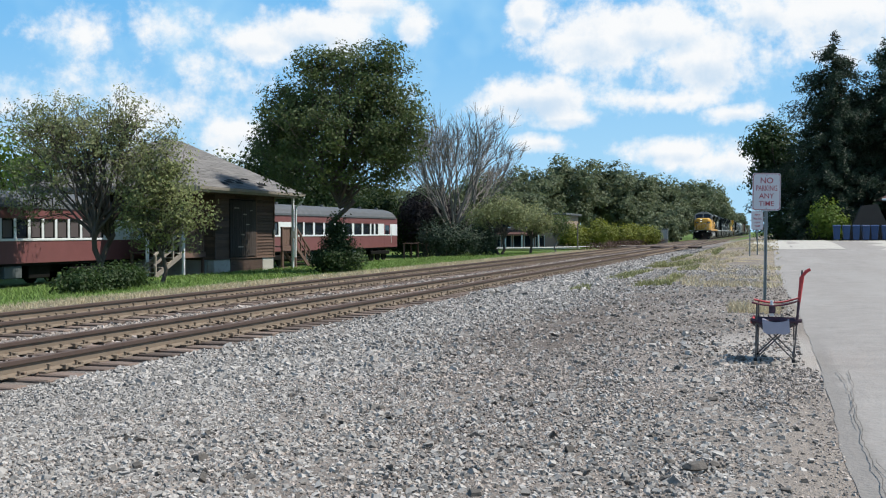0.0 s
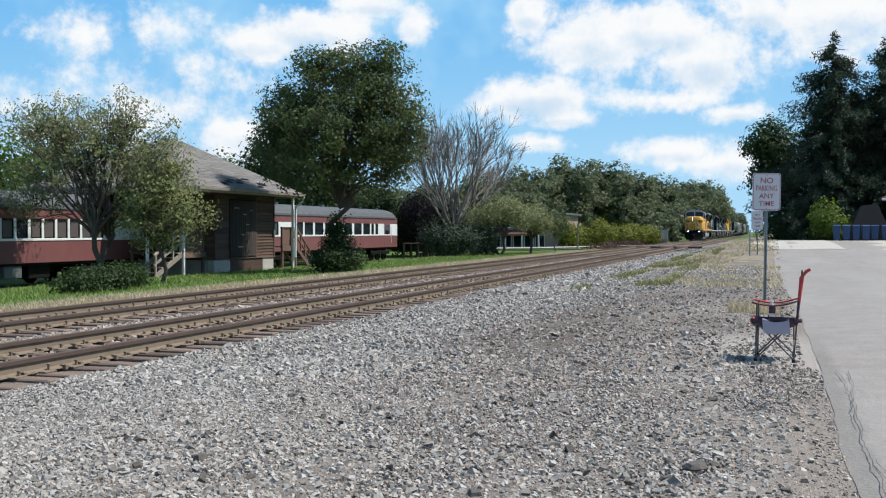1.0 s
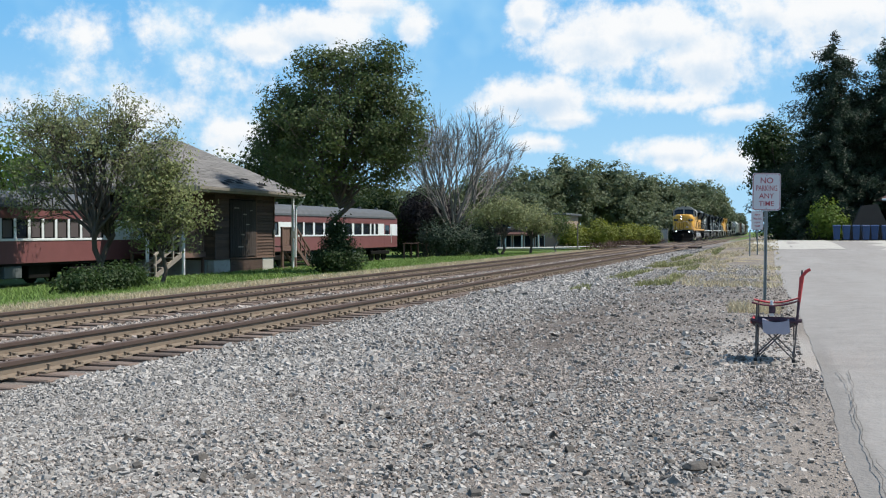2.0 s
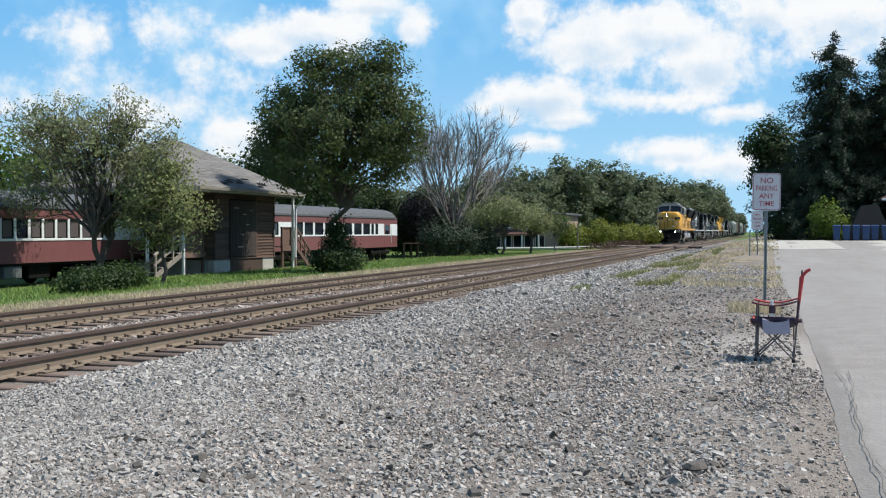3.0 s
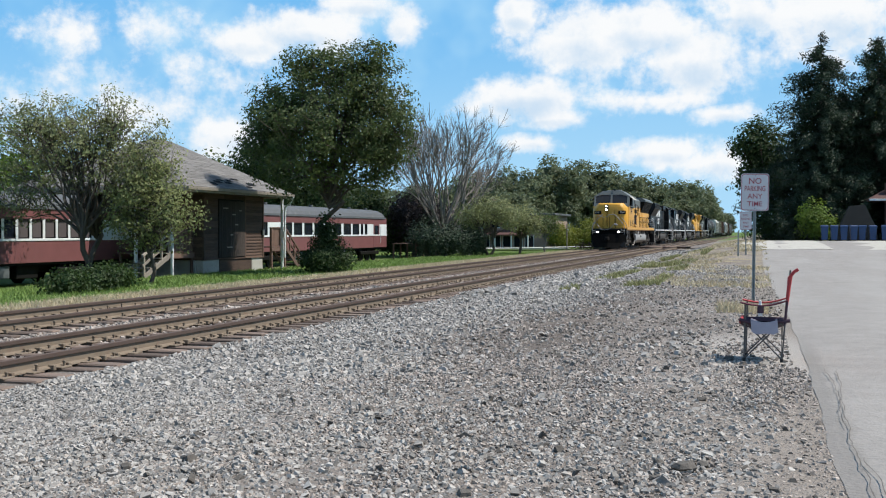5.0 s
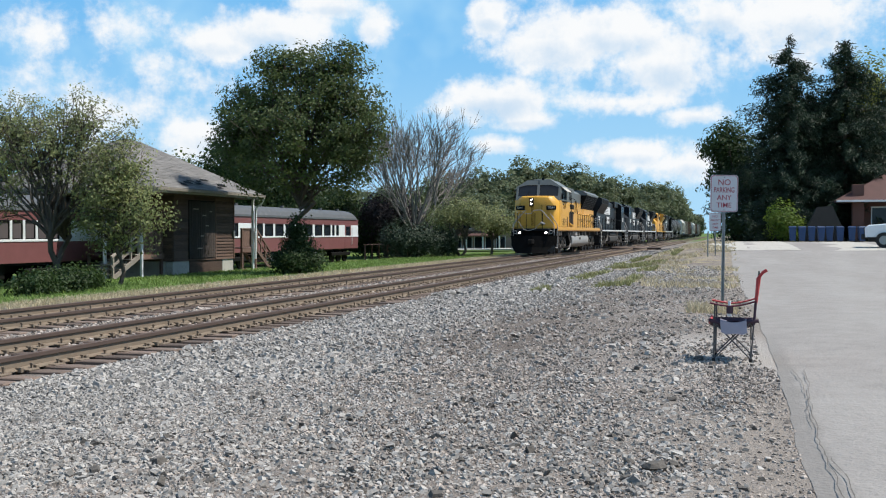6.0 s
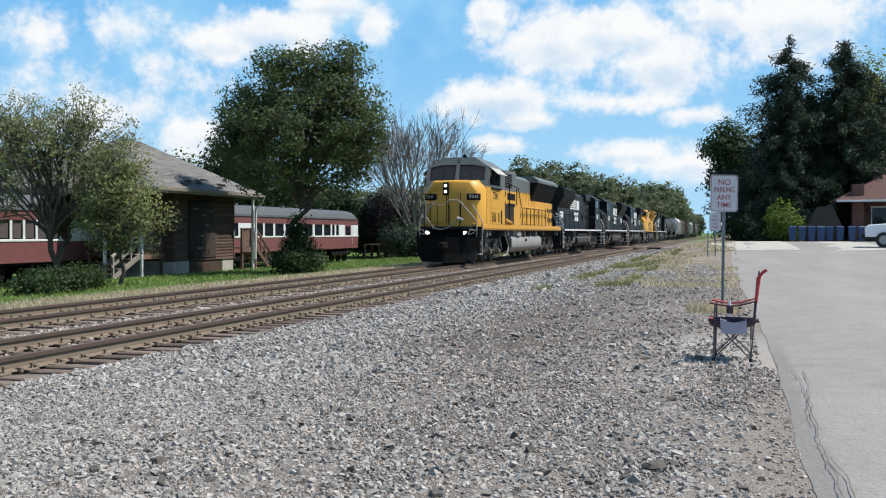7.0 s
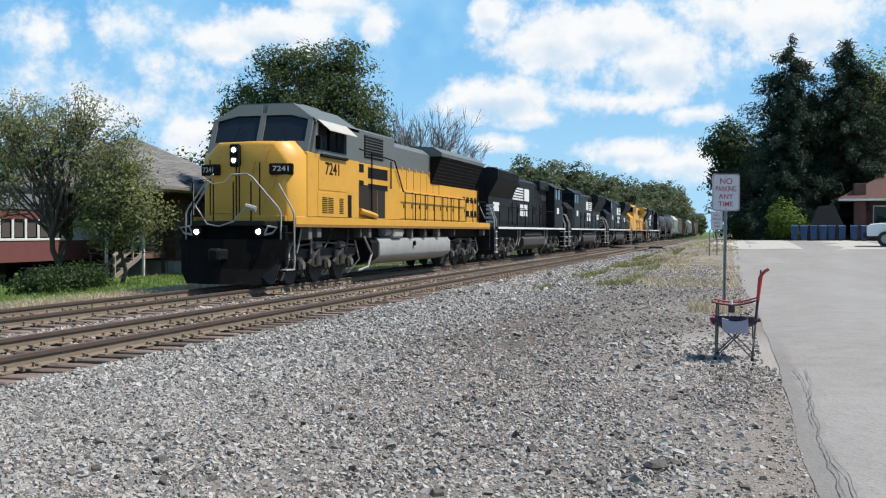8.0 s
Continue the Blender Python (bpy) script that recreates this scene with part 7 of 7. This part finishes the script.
    for y in (17.0, 18.9, 20.8):
        part("fan", Mesh().tube([(0, y, 4.80), (0, y, 4.9)], 0.75, 18), "dark_metal", c, "", True)
    part("exhaust", Mesh().box(-0.35, 12.4, 4.66, 0.35, 13.3, 4.86, 0.04), "dark_metal", c)
    # fuel tank
    prof = []
    for k in range(17):
        a = math.pi * k / 16
        prof.append((1.42 * math.cos(a), 0.72 - 0.40 * math.sin(a)))
    prof += [(-1.42, 1.10), (-1.30, 1.26), (1.30, 1.26), (1.42, 1.10)]
    tank = part("fuel_tank", Mesh().prism(prof, 1, 8.2, 16.9), "silver", c, "dusty silver fuel tank", True)
    part("tank_end", Mesh().prism([(x * 0.96, z) for x, z in prof], 1, 7.6, 8.19), "dark_metal", tank)
    part("filler", Mesh().tube([(1.44, 11.9, 1.05), (1.50, 11.9, 1.05)], 0.09, 10), "dark_metal", tank, "", True)
    part("air_tank", Mesh().tube([(1.2, 9.0, 1.46), (1.2, 11.0, 1.46)], 0.17, 12), "rail_grip", c, "", True)
    part("bell", Mesh().box(1.15, 9.6, 1.25, 1.46, 10.6, 1.55, 0.05), "rail_grip", c)
    gear = random.Random(31)
    for s in (-1, 1):
        for yb in (2.3, 2.9, 6.3, 7.1, 11.6, 13.2, 15.0, 17.4, 22.6):
            part("hanger_box", Mesh().box(s * 1.22, yb, 1.20 + gear.uniform(0, 0.1), s * 1.46, yb + gear.uniform(0.12, 0.3), 1.57, 0.02), "tank_dust" if gear.random() < 0.5 else "grime_pale", c, "dusty box below the sill")
        for k in range(5):
            y0 = gear.uniform(1.6, 6.4)
            part("pipe", Mesh().tube([(s * 1.3, y0, 1.56), (s * 1.28, y0 + gear.uniform(-.15, .15), 1.25), (s * 1.22, y0 + gear.uniform(-.4, .4), gear.uniform(0.6, 1.0))], 0.028, 6), "rail_grip" if k % 2 else "tank_dust", c, "grey hanging pipe", True)
        part("pipe", Mesh().tube([(s * 1.36, 6.9, 1.3), (s * 1.40, 7.5, 0.75), (s * 1.38, 7.2, 0.35), (s * 1.3, 6.5, 0.25)], 0.035, 7), "rail_grip", c, "curved grey sand pipe", True)
    for s in (-1, 1):
        part("deck_bracket", Mesh().tube([(s * 1.02, 0.46, 1.38), (s * 1.25, 0.44, 1.42), (s * 1.38, 0.44, 1.56), (s * 1.12, 0.46, 1.60), (s * 1.02, 0.46, 1.38)], 0.03, 6), "rail_grip", c, "pale bent bracket", True)
        part("rear_post", Mesh().box(s * 1.06, 22.9, 1.9, s * 1.09, 23.0, 3.5), "dark_metal", c)
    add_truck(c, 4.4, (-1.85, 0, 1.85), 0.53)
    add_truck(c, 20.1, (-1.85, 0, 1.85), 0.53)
    for s in (-1, 1):
        part("end_rail", Mesh().tube([(s * 1.3, 23.7, 0.6), (s * 1.3, 23.7, 2.0), (s * 0.9, 23.7, 2.85), (s * 0.3, 23.7, 2.85)], 0.026, 6), "rail_grip", c, "", True)
    part("rear_plate", Mesh().box(-1.5, 23.6, 0.6, 1.5, 23.72, 1.74, 0.02), "black_paint", c)
    return c


# rust brown taken nearly to black for the shade of an open recess
M["bay_rust_shade"] = material("bay_rust_shade", (0.014, 0.008, 0.006), 0.9, scale=4, vary=0.3, fine=30, bump=0.2)


def make_hood_unit(label, cab_first, paint, sill, mark, length=22.6):
    """A wide-cab road unit. cab_first: the cab leads; else the long hood does."""
    c = thing("locomotive", pose(TRAIN_X, 0, RAIL_TOP), label, "locomotive", "locomotives of the train")
    L = length
    fy = (lambda y: y) if cab_first else (lambda y: L - y)

    def bx(x0, y0, z0, x1, y1, z1, cut=0.02):
        return Mesh().box(x0, fy(y0), z0, x1, fy(y1), z1, cut)
    part("underframe", bx(-1.1, 0.6, 1.1, 1.1, L - 0.6, 1.6), "dark_metal", c)
    part("deck", bx(-1.5, 0.9, 1.58, 1.5, L - 0.9, 1.70), "black_paint", c)
    for s in (-1, 1):
        part("sill_stripe", bx(s * 1.50, 1.2, 1.60, s * 1.515, L - 1.2, 1.70, 0.0), sill, c, "pale sill stripe")
        part("cab_side", bx(s * 1.38, 2.6, 1.7, s * 1.5, 5.4, 3.55), paint, c)
        part("side_window", bx(s * 1.46, 3.0, 3.55, s * 1.47, 5.0, 4.25, 0), "glass_dark", c)
        for y in (2.6, 4.0, 5.0):
            part("window_post", bx(s * 1.38, y, 3.55, s * 1.5, y + (0.42 if y != 4.0 else 0.1), 4.3), paint, c)
        part("sunshade", bx(s * 1.5, 2.9, 4.22, s * 1.74, 5.1, 4.26), "grey_paint", c)
        part("hood_panel", bx(s * 0.85, 5.4, 1.7, s * 0.95, L - 4.6, 4.30), paint, c, "plain hood side with doors")
        for i in range(10):
            y = 5.7 + 1.15 * i
            if y < L - 5.6:
                part("hood_door", bx(s * 0.95, y, 1.85, s * 0.972, y + 1.0, 3.1, 0.008), paint, c)
                if i % 2:
                    part("vent_slot", bx(s * 0.972, y + 0.15, 2.5, s * 0.98, y + 0.85, 2.95, 0), "dark_metal", c)
        part("radiator", Mesh().prism([(s * 0.85, 1.7), (s * 1.0, 1.7), (s * 1.0, 3.2), (s * 1.48, 4.05), (s * 1.48, 4.5), (s * 1.2, 4.62), (s * 0.85, 4.62)], 1, fy(L - 6.4), fy(L - 1.2)), paint, c, "flared radiator end")
        part("radiator_grille", bx(s * 1.485, L - 6.1, 4.08, s * 1.495, L - 1.5, 4.45, 0), "dark_metal", c)
        # the railway's mark, as plain bars
        if mark:
            y0 = L - 8.4 if cab_first else L - 10.0
            for k in range(5):
                part("mark_bar", bx(s * 0.973, y0 - (0.0 if k < 4 else 0), 3.22 + 0.15 * k, s * 0.979, y0 + 3.0 - 0.25 * k, 3.31 + 0.15 * k, 0), "white_mark", c, "white painted bar")
            part("mark_block", bx(s * 0.973, y0 - 1.7, 3.22, s * 0.979, y0 - 0.3, 3.92, 0), "white_mark", c, "white painted block")
            for k in range(2):
                for q in range(2):
                    part("mark_block", bx(s * 0.974, y0 - 1.2 + 1.2 * k, 2.35 + 0.36 * q, s * 0.981, y0 - 0.25 + 1.2 * k, 2.64 + 0.36 * q, 0), "white_mark", c, "white painted block")
            part("mark_block", bx(s * 1.501, 3.7, 2.6, s * 1.506, 4.5, 3.0, 0), "white_mark", c)
            part("mark_block", bx(s * 1.002, L - 3.6, 2.5, s * 1.008, L - 2.2, 2.95, 0), "white_mark", c)
        for ye in (0.5, L - 1.1):
            for dy in (0.0, 0.45):
                part("handrail", Mesh().tube([(s * 1.42, fy(ye + dy), 0.5), (s * 1.42, fy(ye + dy), 2.0), (s * 1.16, fy(ye + dy + (0.12 if ye < 5 else -0.12)), 2.62), (s * 0.9, fy(ye + dy + (0.2 if ye < 5 else -0.2)), 2.72)], 0.034, 6), "rail_grip", c, "pale bent grab rail", True)
            for i in range(4):
                part("step", bx(s * 1.1, ye, 0.45 + 0.33 * i, s * 1.5, ye + 0.45, 0.49 + 0.33 * i, 0), sill, c, "pale step edge")
        y = 6.0
        while y < L - 1.5:
            part("stanchion", Mesh().tube([(s * 1.46, fy(y), 1.68), (s * 1.46, fy(y), 2.72)], 0.02, 5), "dark_metal", c)
            y += 2.2
        part("handrail", Mesh().tube([(s * 1.46, fy(5.6), 2.72), (s * 1.46, fy(L - 1.4), 2.72)], 0.02, 5), "dark_metal", c)
        part("plate_stripe", bx(s * 0.6, -0.02 + 0.1, 1.0, s * 1.4, 0.14, 1.1, 0), sill, c)
    for s in (-1, 1):
        part("upper_grille", bx(s * 0.95, L - 9.0, 3.55, s * 0.965, L - 6.6, 4.15, 0), "dark_metal", c, "dark air intake")
        for y0, y1, z0, z1 in ((5.6, 7.4, 3.4, 4.1), (7.7, 8.4, 3.5, 3.8), (9.2, 9.5, 3.45, 3.6)):
            part("panel", bx(s * 0.95, y0, z0, s * 0.966, y1, z1, 0.006), "tank_black" if y1 - y0 > 1 else paint, c)
        part("air_tank", Mesh().tube([(s * 1.2, 8.6, 1.32), (s * 1.2, 13.8, 1.32)], 0.16, 10), "tank_dust", c, "dusty air reservoir", True)
        for y in (6.9, 7.5, 15.0, 15.7, 16.2):
            part("pipe", Mesh().tube([(s * 1.3, y, 1.56), (s * 1.26, y + 0.1, 1.1), (s * 1.2, y - 0.1, 0.7)], 0.03, 5), "rail_grip", c, "grey hanging pipe", True)
        for k in range(5):
            part("end_stripe", bx(s * 0.86, L - 1.19, 1.9 + 0.2 * k, s * 1.3, L - 1.16, 2.0 + 0.2 * k, 0), sill, c, "pale end stripe")
    part("cab_core", bx(-1.38, 2.62, 1.7, 1.38, 5.38, 3.55), paint, c)
    part("cab_back", bx(-1.38, 5.3, 3.55, 1.38, 5.4, 4.3), paint, c)
    part("cab_front", bx(-1.38, 2.6, 3.55, 1.38, 2.7, 3.72), paint, c)
    for s in (-1, 1):
        part("windshield", bx(s * 0.1, 2.62, 3.72, s * 1.34, 2.64, 4.25, 0), "glass_dark", c)
    part("cab_roof", Mesh().prism([(-1.52, 4.25), (-0.85, 4.66), (0.85, 4.66), (1.52, 4.25)], 1, fy(2.5), fy(5.5)), paint, c)
    nose = [(-1.2, 1.7), (-1.2, 3.1), (-0.8, 3.55), (0.8, 3.55), (1.2, 3.1), (1.2, 1.7)]
    part("nose", Mesh().ring([[(x, fy(1.3), z) for x, z in nose], [(x * 1.22, fy(1.9), z) for x, z in nose], [(x * 1.22, fy(2.6), z) for x, z in nose]]), paint, c, "", True)
    part("hood_top", Mesh().prism([(-0.95, 4.30), (-0.7, 4.50), (0.7, 4.50), (0.95, 4.30), (0.85, 4.2), (-0.85, 4.2)], 1, fy(5.4), fy(L - 6.4)), paint, c)
    part("hood_end", bx(-0.85, L - 1.6, 1.7, 0.85, L - 1.22, 4.6), paint, c)
    part("dynamic_brake", bx(-1.15, 5.5, 4.0, 1.15, 8.6, 4.6, 0.06), paint, c)
    part("exhaust", bx(-0.4, 10.0, 4.5, 0.4, 11.2, 4.66, 0.04), "dark_metal", c)
    part("hood_core", bx(-0.84, 5.4, 1.7, 0.84, L - 1.7, 4.2), "dark_metal", c)
    prof = [(1.4 * math.cos(math.pi * k / 12), 0.75 - 0.4 * math.sin(math.pi * k / 12)) for k in range(13)] + [(-1.4, 1.05), (-1.25, 1.2), (1.25, 1.2), (1.4, 1.05)]
    part("fuel_tank", Mesh().prism(prof, 1, 8.0, 14.6), "tank_dust", c, "dusty fuel tank", True)
    for ye in (0.55, L - 0.65):
        part("end_plate", Mesh().box(-1.45, ye, 0.35, 1.45, ye + 0.12, 1.6, 0.02), "black_paint", c)
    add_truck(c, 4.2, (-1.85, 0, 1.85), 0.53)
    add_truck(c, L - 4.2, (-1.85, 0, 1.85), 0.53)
    return c


def make_tank_car():
    c = thing("tank_car", pose(TRAIN_X, 0, RAIL_TOP), "black cylindrical tank car with grey end", "freight car", "freight cars of the train")
    L = 17.0
    n = 24
    loops = []
    for y, k in ((0.9, 0.3), (1.0, 0.72), (1.25, 0.93), (1.6, 1.0), (L - 1.6, 1.0), (L - 1.25, 0.93), (L - 1.0, 0.72), (L - 0.9, 0.3)):
        loops.append([(1.5 * k * math.cos(2 * math.pi * i / n), y, 2.72 + 1.5 * k * math.sin(2 * math.pi * i / n)) for i in range(n)])
    tank = part("tank", Mesh().ring(loops), "tank_black", c, "glossy black barrel", True)
    for y in (2.2, L / 2, L - 2.2):
        part("band", Mesh().ring([[(1.515 * math.cos(2 * math.pi * i / n), yy, 2.72 + 1.515 * math.sin(2 * math.pi * i / n)) for i in range(n)] for yy in (y - 0.08, y + 0.08)], True, False), "hopper_grey", tank, "", True)
    part("dome", Mesh().tube([(0, L / 2, 4.15), (0, L / 2, 4.55)], 0.5, 14), "tank_black", c, "", True)
    part("sill", Mesh().box(-0.4, 0.2, 0.85, 0.4, L - 0.2, 1.2, 0.03), "dark_metal", c)
    for y in (1.6, L - 1.6):
        part("saddle", Mesh().box(-1.2, y - 0.4, 1.1, 1.2, y + 0.4, 1.75, 0.05), "dark_metal", c)
        part("ladder", Mesh().box(1.35, y - 0.25, 0.6, 1.40, y + 0.25, 2.2), "rail_grip", c)
    add_truck(c, 2.2, (-0.88, 0.88), 0.46, "shaded_grime", False)
    add_truck(c, L - 2.2, (-0.88, 0.88), 0.46, "shaded_grime", False)
    return c


def make_box_car(label, paint, end, ribs=True, hopper=False, L=17.4, h=4.5):
    c = thing("freight_car", pose(TRAIN_X, 0, RAIL_TOP), label, "freight car", "freight cars of the train")
    if hopper:
        prof = [(-1.5, 1.5), (-1.6, 2.4), (-1.6, 3.7), (-1.0, h), (1.0, h), (1.6, 3.7), (1.6, 2.4), (1.5, 1.5)]
        part("body", Mesh().prism(prof, 1, 1.2, L - 1.2), paint, c, "", True)
        for y in (3.6, 7.0, 10.4, 13.8):
            part("chute", Mesh().ring([[(-1.3, y - 1.4, 1.5), (1.3, y - 1.4, 1.5), (1.3, y + 1.4, 1.5), (-1.3, y + 1.4, 1.5)], [(-0.5, y - 0.3, 0.55), (0.5, y - 0.3, 0.55), (0.5, y + 0.3, 0.55), (-0.5, y + 0.3, 0.55)]]), paint, c)
    else:
        part("body", Mesh().box(-1.5, 0.5, 1.05, 1.5, L - 0.5, h - 0.15, 0.03), paint, c)
        part("roof", Mesh().prism([(-1.52, h - 0.16), (0, h), (1.52, h - 0.16)], 1, 0.45, L - 0.45), "silver", c)
    for s in (-1, 1):
        y = 0.9
        while y < L - 0.7:
            if ribs:
                x = 1.6 if hopper else 1.5
                part("rib", Mesh().box(s * x, y, 1.55 if hopper else 1.1, s * (x + 0.05), y + 0.10, 3.7 if hopper else h - 0.2), paint, c)
            y += 1.25
        part("side_sill", Mesh().box(s * 1.38, 0.5, 0.95, s * 1.52, L - 0.5, 1.15, 0.01), "dark_metal", c)
    for y in (0.46, L - 0.49):
        part("end_sheet", Mesh().box(-1.45, y, 1.1, 1.45, y + 0.03, h - 0.3), end, c)
    part("centre_sill", Mesh().box(-0.3, 0.0, 0.8, 0.3, L, 1.05), "dark_metal", c)
    add_truck(c, 2.2, (-0.88, 0.88), 0.46, "shaded_grime", False)
    add_truck(c, L - 2.2, (-0.88, 0.88), 0.46, "shaded_grime", False)
    return c


TRAIN = []


def couple(ob, offset):
    TRAIN.append((ob, offset))
    return ob


couple(make_lead(), 0.0)
rev = couple(make_hood_unit("black locomotive with white marks, long hood leading", False, "black_paint", "white_mark", True, 23.0), 24.3)
fwd = couple(make_hood_unit("black locomotive with white marks, cab leading", True, "black_paint", "white_mark", True), 47.8)
couple(copy_thing(fwd, pose(TRAIN_X, 0, RAIL_TOP)), 70.8)
couple(make_hood_unit("yellow locomotive in the middle of the consist", True, "yellow", "yellow", False), 93.8)
couple(tagged(copy_thing(rev, pose(TRAIN_X, 0, RAIL_TOP)), "black locomotive at the end of the consist"), 116.8)
tank_car = couple(make_tank_car(), 140.4)
couple(copy_thing(tank_car, pose(TRAIN_X, 0, RAIL_TOP)), 158.0)
hop = couple(make_box_car("pale grey covered hopper car with ribs", "hopper_grey", "white_mark", True, True), 175.6)
box = couple(make_box_car("pale tan box car with ribbed sides", "grey_wood", "hopper_grey"), 193.6)
brown = couple(make_box_car("dull brown box car", "box_brown", "box_brown"), 211.6)
for i, (kind, off) in enumerate(((tank_car, 229.6), (hop, 247.2), (brown, 265.2), (tank_car, 283.2), (box, 300.8))):
    couple(copy_thing(kind, pose(TRAIN_X, 0, RAIL_TOP)), off)

SPEED, START = 21.24, 193.5


def motions():
    """The train rolls past at an even speed; the wheels of the locomotives turn with it."""
    times = [0.5 * i for i in range(17)]
    ticks = [i / FPS for i in range(8 * FPS + 1)]
    for ob, off in TRAIN:
        walk(ob, [(t, pose(TRAIN_X, START + off - SPEED * t, RAIL_TOP)) for t in times])
        if ob.name.startswith("locomotive"):
            for w in ob.children:
                if w.name.startswith("wheelset"):
                    y, r = w["axle_y"], w["axle_r"]
                    walk(w, [(t, pose(0, y, r, math.degrees(SPEED * t / r), 0, 0)) for t in ticks])


motions()
